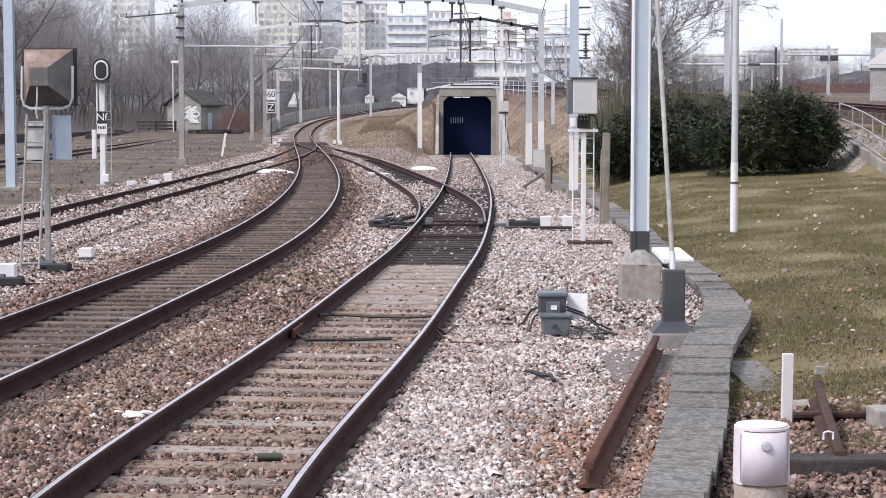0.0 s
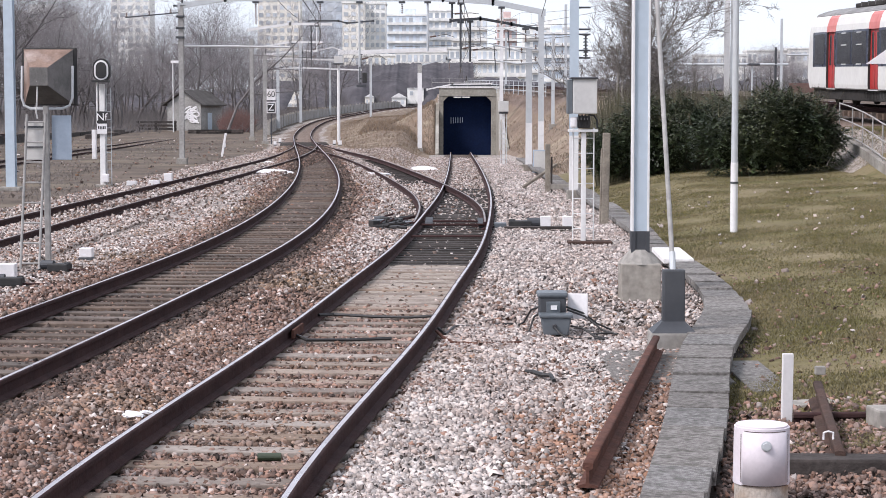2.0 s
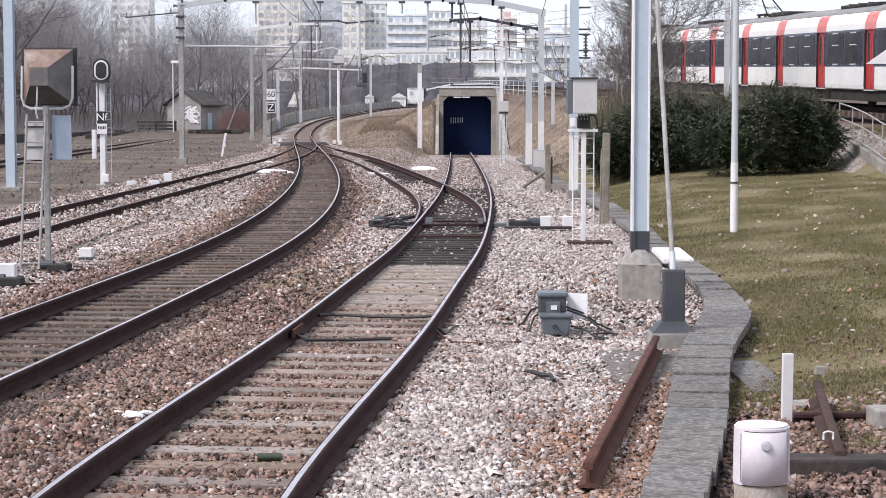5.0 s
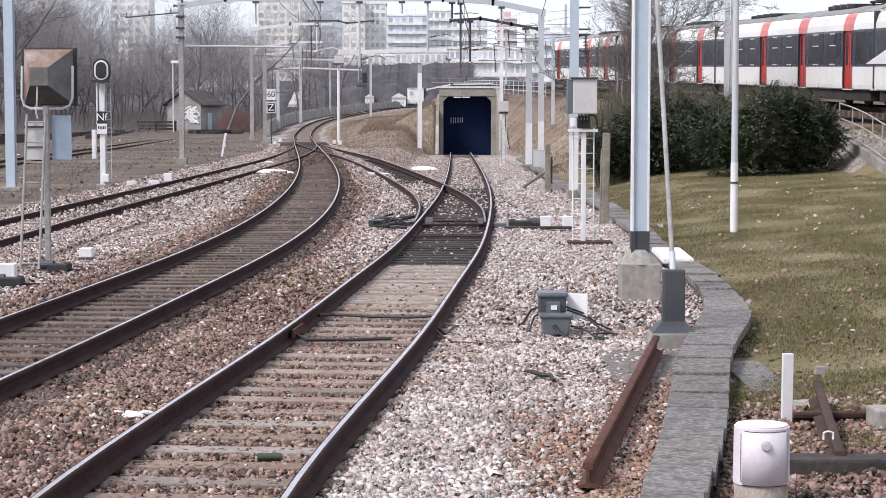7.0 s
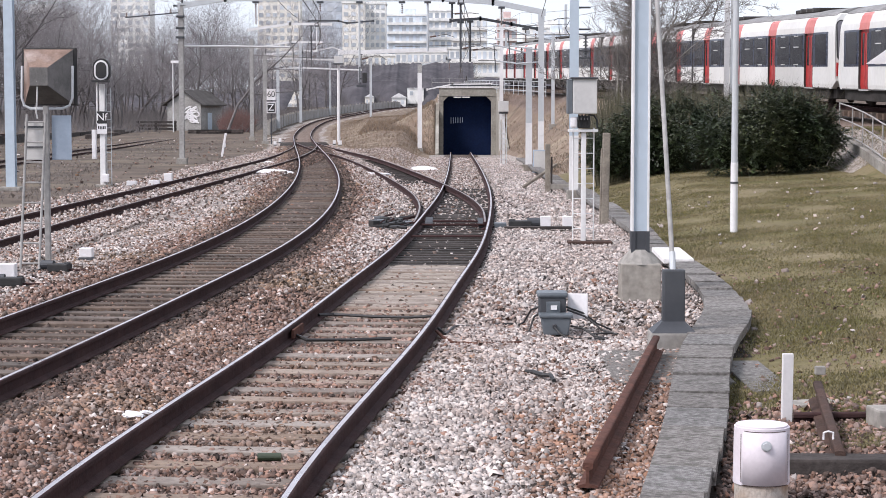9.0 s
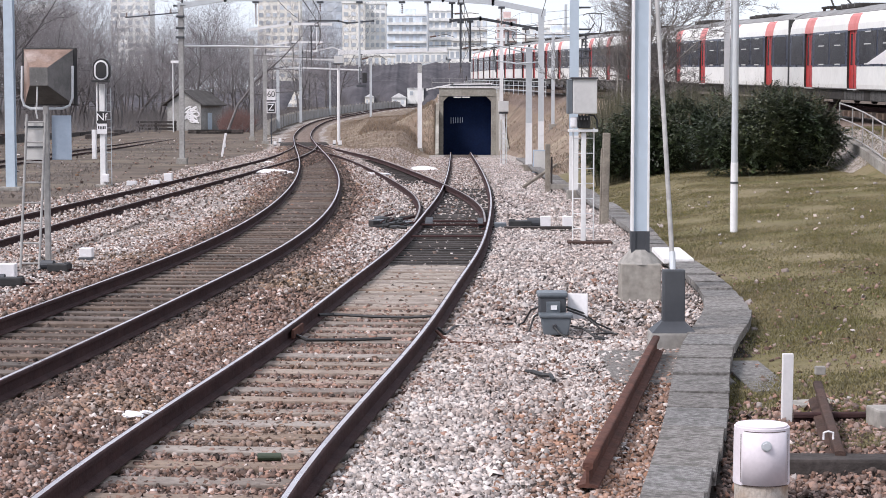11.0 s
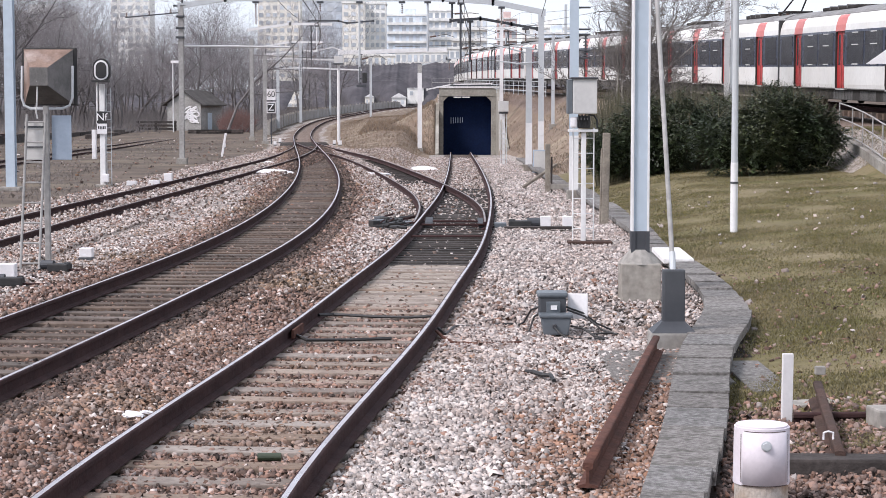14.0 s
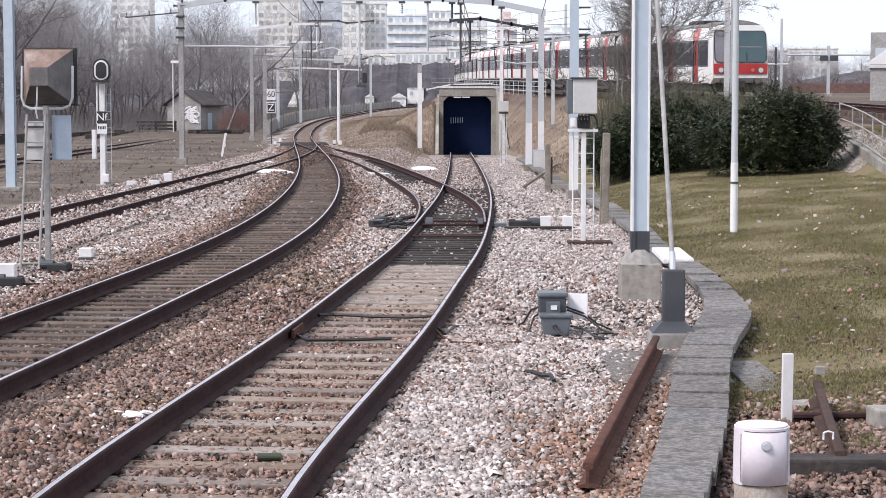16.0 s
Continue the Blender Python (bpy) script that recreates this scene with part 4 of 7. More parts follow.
railing([(float(line_t(y)) - 2.5, y, float(high_t(y)) - 0.66) for y in ys], 1.1, "pale grey bridge railing along the upper track", (1.0, 0.66, 0.33), 0.03, "mast")
railing([(-1.0 + k * 1.6, 171.9, 4.5) for k in range(4)], 0.8, "thin grey railing over the tunnel portal", (1.0, 0.5), 0.022, "cast")
tagged(part("parapet_beam", boxed(sx(795, 173), sx(965, 173), 172.6, 173.0, sz(157, 173), sz(150, 173), bevel=0.03), M["dark_metal"]), "dark parapet beam above the tunnel portal", "beam", kind="structure")

# ---- masts, gantries and wires ----


def column(x, y, top, w, mat, label, turned=False, base=0.5, plinth=0.35, white_to=None, name="catenary_mast"):
    """A rolled steel catenary mast on a concrete footing."""
    z = gz(x, y)
    t = thing(name, pose(x, y, z, 0, 0, 90 if turned else 0), label, "mast", "catenary masts")
    z0 = plinth if plinth else 0.0
    if white_to:
        part("painted_foot", beam_h(bmesh.new(), 0, 0, z0, white_to - z, w + 0.006, w + 0.006, 0.02), M["galv_white"], t, "white painted foot")
        z0 = white_to - z
    part("shaft", beam_h(bmesh.new(), 0, 0, z0, top - z, w, w, 0.016), M[mat], t)
    if plinth:
        part("footing", boxed(-base / 2, base / 2, -base / 2, base / 2, -0.3, plinth, bevel=0.03), M["concrete"], t, "concrete footing")
    return t


def insulator_string(bm, x, y, z0, z1, r=0.06):
    rod(bm, (x, y, z0), (x, y, z1), r * 0.35, n=6)
    n = max(2, int(abs(z1 - z0) / 0.09))
    for i in range(n):
        z = z0 + (z1 - z0) * (i + 0.5) / n
        rod(bm, (x, y, z - 0.02), (x, y, z + 0.02), r, r * 0.6, n=8)
    return bm


def gantry(y, pts, label, thick=0.2, drops=(), lattice=False, mat="mast"):
    """A cross beam over the tracks with hanging drop tubes. pts: (side, height); drops: (side, length, kind)."""
    t = thing("gantry_beam", pose(pts[0][0], y, pts[0][1]), label, "gantry", "gantry beams")
    o = pts[0]
    rel = [(a - o[0], b - o[1]) for a, b in pts]
    for (a, b), (c, d) in zip(rel, rel[1:]):
        n = max(1, int((c - a) / 1.1))
        if lattice:
            for dz in (0, thick):
                part("chord", tube(bmesh.new(), [(a, 0, b + dz), (c, 0, d + dz)], 0.035, 6), M[mat], t)
            bm = bmesh.new()
            for i in range(n):
                u, v = i / n, (i + 1) / n
                z0, z1 = (0, thick) if i % 2 else (thick, 0)
                rod(bm, (a + (c - a) * u, 0, b + (d - b) * u + z0), (a + (c - a) * v, 0, b + (d - b) * v + z1), 0.02, n=5)
            part("lacing", bm, M[mat], t)
        else:
            bm = bmesh.new()
            q = [bm.verts.new(p) for p in ((a, -0.1, b), (c, -0.1, d), (c, -0.1, d + thick), (a, -0.1, b + thick), (a, 0.1, b), (c, 0.1, d), (c, 0.1, d + thick), (a, 0.1, b + thick))]
            for f in ((0, 1, 2, 3), (5, 4, 7, 6), (0, 4, 5, 1), (3, 2, 6, 7), (0, 3, 7, 4), (1, 5, 6, 2)):
                bm.faces.new([q[i] for i in f])
            part("beam", bm, M[mat], t)
            bm = bmesh.new()
            for u in (a, c):
                zz = b if u == a else d
                box(bm, u - 0.05, u + 0.05, -0.13, 0.13, zz - 0.04, zz + thick + 0.04)
            part("splice_plate", bm, M[mat], t)
    xs, zs = [p[0] for p in rel], [p[1] for p in rel]
    for x, length, kind in drops:
        x -= o[0]
        z = float(np.interp(x, xs, zs))
        part("drop_clamp", boxed(x - 0.16, x + 0.16, -0.14, 0.14, z - 0.1, z, bevel=0.02), M["dark_metal"], t)
        if kind == "insulator":
            part("insulator", insulator_string(bmesh.new(), x, 0, z - 0.1, z - length), M["insulator"], t)
        else:
            part("drop_tube", rodded((x, 0, z), (x, 0, z - length), 0.05, n=8), M[mat if kind == "tube" else "dark_metal"], t)
        if kind in ("tube", "dark"):
            part("steady_arm", tube(bmesh.new(), [(x, 0, z - length * 0.72), (x + 0.9, 0, z - length * 0.66), (x + 1.3, 0, z - length * 0.72)], 0.018, 5), M["wire"], t)
            part("insulator", rodded((x + 0.12, 0, z - length * 0.715), (x + 0.4, 0, z - length * 0.695), 0.042, n=8), M["insulator"], t)
    return t


# first gantry
column(-12.66, 92, 7.4, 0.235, "cast", "grey steel catenary mast on the earth beside the side track", plinth=0.3)
column(4.75, 92, sz(20, 92), 0.27, "mast", "pale grey catenary mast with a white painted foot", white_to=sz(215, 92))
column(4.19, 92.6, sz(84, 92), 0.30, "mast", "pale grey catenary mast with a white foot", white_to=sz(218, 92))
gantry(92, [(-12.75, 7.25), (-10.5, 7.62), (0.0, 7.62), (2.4, 7.45), (4.9, 6.95)], "long pale grey gantry beam over the tracks",
       0.26, [(sx(455, 92), 1.1, "insulator"), (sx(568, 92), 0.5, "insulator"), (sx(637, 92), 3.9, "tube"), (sx(712, 92), 0.6, "insulator"),
              (sx(757, 92), 2.4, "tube"), (sx(800, 92), 0.8, "dark"), (sx(815, 92), 3.1, "dark"), (sx(887, 92), 0.9, "insulator")])
gantry(92.4, [(sx(797, 92), sz(40, 92)), (sx(850, 92), sz(36, 92)), (sx(905, 92), sz(46, 92)), (sx(950, 92), sz(54, 92))], "dark cantilever arm holding the wires",
       0.12, [(sx(832, 92), 2.0, "dark"), (sx(815, 92), 0.9, "insulator"), (sx(930, 92), 0.7, "insulator")], mat="dark_metal")
# second gantry
column(sx(447, 160), 160, sz(70, 160), 0.32, "cast", "grey catenary mast beside the earth field")
column(sx(887, 160), 160, sz(5, 160), 0.30, "galv_white", "tall pale mast on the embankment")
gantry(160, [(sx(441, 160), sz(57, 160)), (sx(515, 160), sz(46, 160)), (sx(588, 160), sz(47, 160))], "pale cantilever beam over the curving tracks", 0.2,
       [(sx(552, 160), 2.8, "dark"), (sx(562, 160), 2.2, "tube")], mat="galv_white")
gantry(159, [(sx(548, 159), sz(40, 159)), (sx(600, 159), sz(40, 159)), (sx(615, 159), sz(44, 159)), (sx(662, 159), sz(40, 159))], "dark cross arm holding wires", 0.12, mat="dark_metal")
# further gantries round the bend
for yy, xl, top, arm, drops in ((205, 493, 84, ((455, 88), (515, 77), (571, 78)), (520, 552)), (235, 533, 78, ((470, 99), (537, 92), (560, 93)), (536,)),
                                (275, 470, 106, ((452, 108), (520, 106), (604, 109)), (552, 580)), (300, 585, 112, ((560, 92), (590, 86), (606, 92)), (566,)),
                                (260, 0, 100, ((486, 126), (530, 122), (640, 126)), (600,))):
    if xl:
        column(sx(xl, yy), yy, sz(top, yy), 0.32, "mast", "pale catenary mast at the bend of the tracks", plinth=0.2)
    gantry(yy, [(sx(p, yy), sz(q, yy)) for p, q in arm], "distant pale cantilever beam over the bend", 0.2, [(sx(d, yy), 2.0, "dark") for d in drops], mat="galv_white")
column(sx(657, 300), 300, sz(110, 300), 0.32, "mast", "pale catenary mast on the dry bank", plinth=0.2)
for px0, px1, q0, q1, yy in ((836, 1010, 48, 44, 130), (900, 1012, 62, 62, 118), (905, 1010, 70, 66, 140), (846, 946, 108, 106, 160), (700, 960, 84, 74, 210), (450, 640, 99, 104, 230), (930, 1012, 112, 110, 125)):
    tagged(part("cross_span", tube(bmesh.new(), [(sx(px0, yy), yy, sz(q0, yy)), (sx((px0 + px1) / 2, yy), yy, sz((q0 + q1) / 2 + 1.5, yy)), (sx(px1, yy), yy, sz(q1, yy))], 0.022 * yy / 130, 5), M["wire"]), "thin dark cross-span wire between the masts", "wire", "cross-span wires")
for px, q, yy, n in ((960, 70, 92.0, 3), (935, 96, 92.6, 2), (1002, 84, 150, 3), (884, 60, 160, 3)):
    arm = thing("cantilever_arm", pose(sx(px, yy), yy, sz(q, yy)), "pale tubular cantilever arm with dark insulators", "bracket", "cantilever arms")
    for k in range(n):
        z = -k * 0.55
        part("tube", rodded((0, 0, z), (-1.9 + 0.3 * k, 0, z + 0.5 - 0.3 * k), 0.035, n=6), M["mast"], arm)
        part("insulator", insulator_string(bmesh.new(), -0.35, 0, z + 0.02, z + 0.26, 0.07), M["insulator"], arm)
    part("hanger", rodded((-1.7, 0, 0.45), (-1.6, 0, -0.9), 0.025, n=5), M["dark_metal"], arm)
br = thing("mast_bracket", pose(sx(322, 92), 92, sz(24, 92)), "dark bracket arm with insulators at a mast top", "bracket")
part("arm", rodded((0, 0, 0), (-2.65, 0, -0.24), 0.03, n=6), M["dark_metal"], br)
for u in (-2.6, -1.5, -0.45):
    part("insulator", insulator_string(bmesh.new(), u, 0, 0.09 * u - 0.02, 0.09 * u + 0.22, 0.07), M["insulator"], br)
for z in (-0.2, -0.75, -1.2):
    part("clamp", boxed(-0.2, 0.2, -0.2, 0.2, z - 0.05, z + 0.05, bevel=0.02), M["dark_metal"], br)
part("head_frame", boxed(-0.34, 0.3, -0.1, 0.1, 0.28, 0.36, bevel=0.02), M["dark_metal"], br)
part("head_post", rodded((0.1, 0, -0.3), (0.1, 0, 0.6), 0.05, n=6), M["dark_metal"], br)
lamp = thing("street_lamp", pose(sx(308, 196), 196, gz(sx(308, 196), 196)), "slim white lamp post with a flat lamp head", "lamp")
lamp_h = sz(112, 196) - gz(sx(308, 196), 196)
part("pole", rodded((0, 0, -0.1), (0, 0, lamp_h), 0.07, 0.05, n=8), M["galv_white"], lamp)
part("lamp_head", boxed(-0.2, 0.65, -0.2, 0.2, lamp_h - 0.05, lamp_h + 0.22, bevel=0.05), M["white"], lamp)
hs = thing("hanging_signal", pose(sx(641, 91.5), 91.5, sz(152, 92)), "small dark signal hanging from the gantry tube", "signal")
part("bracket", boxed(-0.26, 0.2, -0.06, 0.06, -0.08, 0.02, bevel=0.01), M["dark_metal"], hs)
part("head", boxed(0.02, 0.24, -0.1, 0.1, 0.12, 0.62, bevel=0.03), M["black"], hs)
part("hanger", rodded((-0.10, 0, 0.0), (-0.10, 0, 0.9), 0.03), M["dark_metal"], hs)
part("arm", boxed(-0.12, 0.05, -0.03, 0.03, 0.3, 0.36), M["dark_metal"], hs)
gantry(240, [(sx(600, 240), sz(98, 240)), (sx(790, 240), sz(92, 240))], "white cross beam behind the bend", 0.5, [(sx(640, 240), 1.5, "dark")], mat="galv_white")

# wooden-armed mast at the cutting
m743 = column(sx(743, 150), 150, sz(115, 150), 0.34, "cast", "pale mast with a bracket arm beside the cutting", plinth=0.2, white_to=sz(130, 150))
gantry(150, [(sx(743, 150), sz(118, 150)), (sx(790, 150), sz(106, 150)), (sx(842, 150), sz(104, 150))], "pale bracket arm over the diving track", 0.1, [(sx(795, 150), 0.9, "insulator")])
gantry(152, [(sx(756, 152), sz(160, 152)), (sx(800, 152), sz(151, 152)), (sx(870, 152), sz(150, 152))], "low white bar in front of the portal", 0.1, mat="galv_white")


def hooded_post(x, y, top, label, w=0.3):
    t = thing("signal_post", pose(x, y, gz(x, y)), label, "post")
    h = top - gz(x, y)
    part("post", rodded((0, 0, 0), (0, 0, h), w * 0.42, w * 0.38, n=10), M["galv_white"], t)
    part("box", boxed(-0.34, 0.34, -0.3, 0.3, h, h + 0.55, bevel=0.03), M["light_box"], t)
    part("tray", boxed(-0.4, 0.4, -0.36, 0.36, h - 0.1, h, bevel=0.02), M["dark_metal"], t)
    return t


hooded_post(sx(600, 150), 150, sz(113, 150), "white post with a pale box on top of the bank")


def wires():
    """Contact and carrying wires with droppers over each track."""
    for line, high, y0, y1, lab, spans in ((line_a, high_a, 30, 171, "over the diving track", 31), (line_b, high_b, 30, 400, "over the curving track", 33),
                                           (line_t, high_t, 45, 400, "over the upper track", 40)):
        t = thing("overhead_wire", Matrix(), "thin dark contact and carrying wires " + lab, "wire", "overhead wires")
        ysamp = np.arange(y0, y1, 2.5)
        con = [(float(line(y)) + 0.15 * math.sin(y * 0.1), y, float(high(min(y, 145) if line is line_a else y)) + 5.35) for y in ysamp]
        car = [(x, y, z + 0.45 + 0.75 * abs((y - 92) % (2 * spans) / spans - 1) ** 2) for x, y, z in con]
        part("contact_wire", tube(bmesh.new(), con, 0.014, 4), M["wire"], t)
        part("carrying_wire", tube(bmesh.new(), car, 0.014, 4), M["wire"], t)
        bm = bmesh.new()
        for a, b in list(zip(con, car))[::3]:
            rod(bm, a, b, 0.008, n=3)
        part("dropper", bm, M["wire"], t)
    for a, b, lab in (((sx(0, 62), 62, 9.5), (-12.6, 92, 7.6), "slack feeder wire between masts"), ((sx(485, 70), 70, 6.6), (sx(556, 160), 160, sz(35, 160)), "slanting wire to the gantry"),
                      ((2.6, 25.4, 10), (4.75, 92, 6.9), "feeder wire between two masts"), ((4.75, 92, 6.6), (sx(887, 160), 160, sz(30, 160)), "feeder wire to the embankment mast"),
                      ((-12.7, 92, 5.6), (sx(447, 160), 160, sz(82, 160)), "feeder wire beside the field")):
        a, b = Vector(a), Vector(b)
        pts = [a.lerp(b, u / 10) - Vector((0, 0, 0.5 * (1 - (u / 5 - 1) ** 2))) for u in range(11)]
        tagged(part("feeder_wire", tube(bmesh.new(), pts, 0.016, 4), M["wire"]), lab, "wire")


wires()
tagged(part("cross_tube", rodded((sx(328, 92), 92.2, sz(82, 92)), (sx(505, 92), 95, sz(81, 92)), 0.05, n=8), M["galv_white"]), "long white horizontal tube fixed to a catenary mast", "tube")

# big painted mast and its stay, beside the cable trough


def big_mast():
    t = thing("catenary_mast", pose(2.67, 25.65, -0.24), "blue-grey steel mast on a weathered concrete plinth", "mast", "catenary masts")
    bm = boxed(-0.265, 0.265, -0.28, 0.28, -0.2, 0.52, bevel=0.02)
    part("mortar_cap", rodded((0, 0, 0.51), (0, 0, 0.70), 0.30, 0.13, n=12), M["concrete"], t)
    part("plinth", bm, M["concrete"], t, "stained concrete plinth")
    t2 = 0.013
    for s in (-1, 1):
        part("flange", boxed(s * 0.105 - t2, s * 0.105 + t2, -0.11, 0.11, 0.93, 11, bevel=0.004), M["galv_white"], t)
        part("dark_foot", boxed(s * 0.095 - 0.03, s * 0.095 + 0.03, -0.115, 0.115, 0.66, 0.95, bevel=0.004), M["dark_metal"], t)
    # Web coloured blue-grey against the white flanges, painting the shade of the recess.
    part("web", boxed(-0.094, 0.094, -0.075, -0.06, 0.93, 11), M["galv"], t, "recessed web of the mast, its blue-grey shade painted")
    part("dark_foot", boxed(-0.066, 0.066, -0.10, -0.06, 0.66, 0.95), M["dark_metal"], t, "dark painted foot")
    return t


big_mast()


def stay():
    t = thing("mast_stay", pose(2.49, 20.3, -0.17), "slanting grey stay rod in a dark guard on concrete", "stay")
    part("block", boxed(-0.26, 0.24, -0.18, 0.25, -0.2, 0.13, bevel=0.02), M["concrete"], t, "mossy concrete block")
    bm = bmesh.new()
    lo = [bm.verts.new(p) for p in ((-0.25, -0.17, 0.13), (0.23, -0.17, 0.13), (0.23, 0.24, 0.13), (-0.25, 0.24, 0.13))]
    hi = [bm.verts.new(p) for p in ((-0.13, -0.02, 0.24), (0.12, -0.02, 0.24), (0.12, 0.14, 0.24), (-0.13, 0.14, 0.24))]
    for i in range(4):
        bm.faces.new((lo[i], lo[(i + 1) % 4], hi[(i + 1) % 4], hi[i]))
    bm.faces.new(hi)
    part("skirt", bm, M["dark_metal"], t)
    part("guard", boxed(-0.125, 0.118, -0.02, 0.12, 0.2, 0.80, bevel=0.02), M["dark_metal"], t, "dark grey guard box")
    part("socket", rodded((-0.01, 0.05, 0.78), (-0.012, 0.12, 0.98), 0.035, n=10), M["mast"], t)
    part("rod", rodded((-0.01, 0.05, 0.8), (-0.08, 4.6, 9.6), 0.027, n=10), M["cast"], t)
    return t


stay()


def round_pole(x, y, top, r, label, mat="mast", name="lamp_pole"):
    z = gz(x, y)
    t = thing(name, pose(x, y, z), label, "pole")
    part("shaft", rodded((0, 0, 1.4), (0, 0, top - z), r * 0.9, r * 0.62, n=14), M[mat], t)
    part("sleeve", rodded((0, 0, -0.1), (0, 0, 1.4), r, n=14), M["galv_white"], t, "whitish lower sleeve")
    part("collar", rodded((0, 0, 0.98), (0, 0, 1.02), r * 1.15, n=14), M["dark_metal"], t)
    return t


round_pole(5.8, 37.7, 9.5, 0.074, "slim grey lamp pole standing on the lawn")
column(-14.04, 61.6, 9.5, 0.30, "galv", "blue-grey catenary mast on a low concrete footing", base=0.75, plinth=0.12)
column(sx(1015, 57), 57, 9.5, 0.26, "galv", "pale blue-grey mast with a white painted foot", white_to=sz(240, 57), base=0.4, plinth=0.3)
t = thing("bracket_cage", pose(sx(1034, 57), 57, sz(105, 57)), "dark switch bracket fixed on a mast", "bracket")
for z in (0.0, 0.22, 0.70, 0.85, 1.5):
    part("bar", boxed(-0.3, 0.16, -0.08, 0.08, z, z + 0.05, bevel=0.01), M["dark_metal"], t)
part("rod_insulator", insulator_string(bmesh.new(), 0.02, 0, 0.05, 0.75, 0.09), M["dark_metal"], t)
for px, py, top, w, mt, lab in ((1284, 77, -10, 0.20, "galv_white", "grey catenary mast behind the hedge"), (1294, 76, -12, 0.16, "mast", "slim pale mast behind the hedge"),
                                (1380, 120, 35, 0.14, "mast", "slender grey mast beyond the upper line"), (1463, 140, 82, 0.2, "mast", "grey mast with signs beyond the upper line"),
                                (1370, 150, 85, 0.16, "dark_metal", "dark signal mast beyond the upper line"), (978, 120, 60, 0.2, "mast", "thin pale mast on the embankment"),
                                (895, 190, 60, 0.2, "mast", "thin mast behind the tunnel portal"), (656, 260, 112, 0.22, "mast", "thin far mast behind the bend"),
                                (1000, 150, 10, 0.2, "mast", "pale mast beside the embankment fence")):
    tt = column(sx(px, py), py, sz(top, py), w, mt, lab, plinth=0.2)
    if px == 1463:
        for u in (-0.38, 0.38):
            part("sign_plate", boxed(u - 0.3, u + 0.3, -0.2, -0.14, sz(109, 140) - gz(sx(px, py), py), sz(100, 140) - gz(sx(px, py), py), bevel=0.02), M["dark_metal"], tt, "dark sign plate")
for px0, px1, py, yy, r, lab in ((1185, 1392, 115, 150, 0.09, "white horizontal beam far beyond the hedge"), (1390, 1600, 98, 140, 0.07, "pale horizontal beam between far masts")):
    tagged(part("cross_beam", rodded((sx(px0, yy), yy, sz(py, yy)), (sx(px1, yy), yy, sz(py, yy)), r, n=8), M["mast"]), lab, "beam")
lp = thing("platform_lamp", pose(sx(1330, 110), 110.2, gz(sx(1330, 110), 110.2)), "flat dark lamp on a thin post", "lamp")
lh = sz(117, 110) - gz(sx(1330, 110), 110.2)
part("post", rodded((0, 0, 0), (0, 0, lh), 0.05), M["mast"], lp)
part("lamp_head", boxed(-0.26, 0.4, -0.25, 0.25, lh, lh + 0.13, bevel=0.03), M["dark_metal"], lp)

# ---- signals ----


def text_on(body, size, mat, parent, m, label=""):
    cu = bpy.data.curves.new("lettering", 'FONT')
    cu.body, cu.size, cu.align_x, cu.align_y, cu.extrude = body, size, 'CENTER', 'CENTER', 0.004
    ob = new("lettering", cu)
    bpy.context.view_layer.update()
    me = bpy.data.meshes.new_from_object(ob.evaluated_get(bpy.context.evaluated_depsgraph_get()))
    bpy.data.objects.remove(ob)
    me.materials.clear()
    me.materials.append(M[mat])
    ob = new("lettering", me)
    ob.parent = parent
    ob.matrix_basis = m
    return ob


def ladder(bm, x0, x1, y, z0, z1, gap=0.3, r=0.018, lean=0.0):
    for x in (x0, x1):
        rod(bm, (x, y - lean, z0), (x, y, z1), r, n=6)
    z = z0 + gap
    while z < z1 - 0.05:
        u = 1 - (z - z0) / (z1 - z0)
        rod(bm, (x0, y - lean * u, z), (x1, y - lean * u, z), r * 0.7, n=5)
        z += gap
    return bm


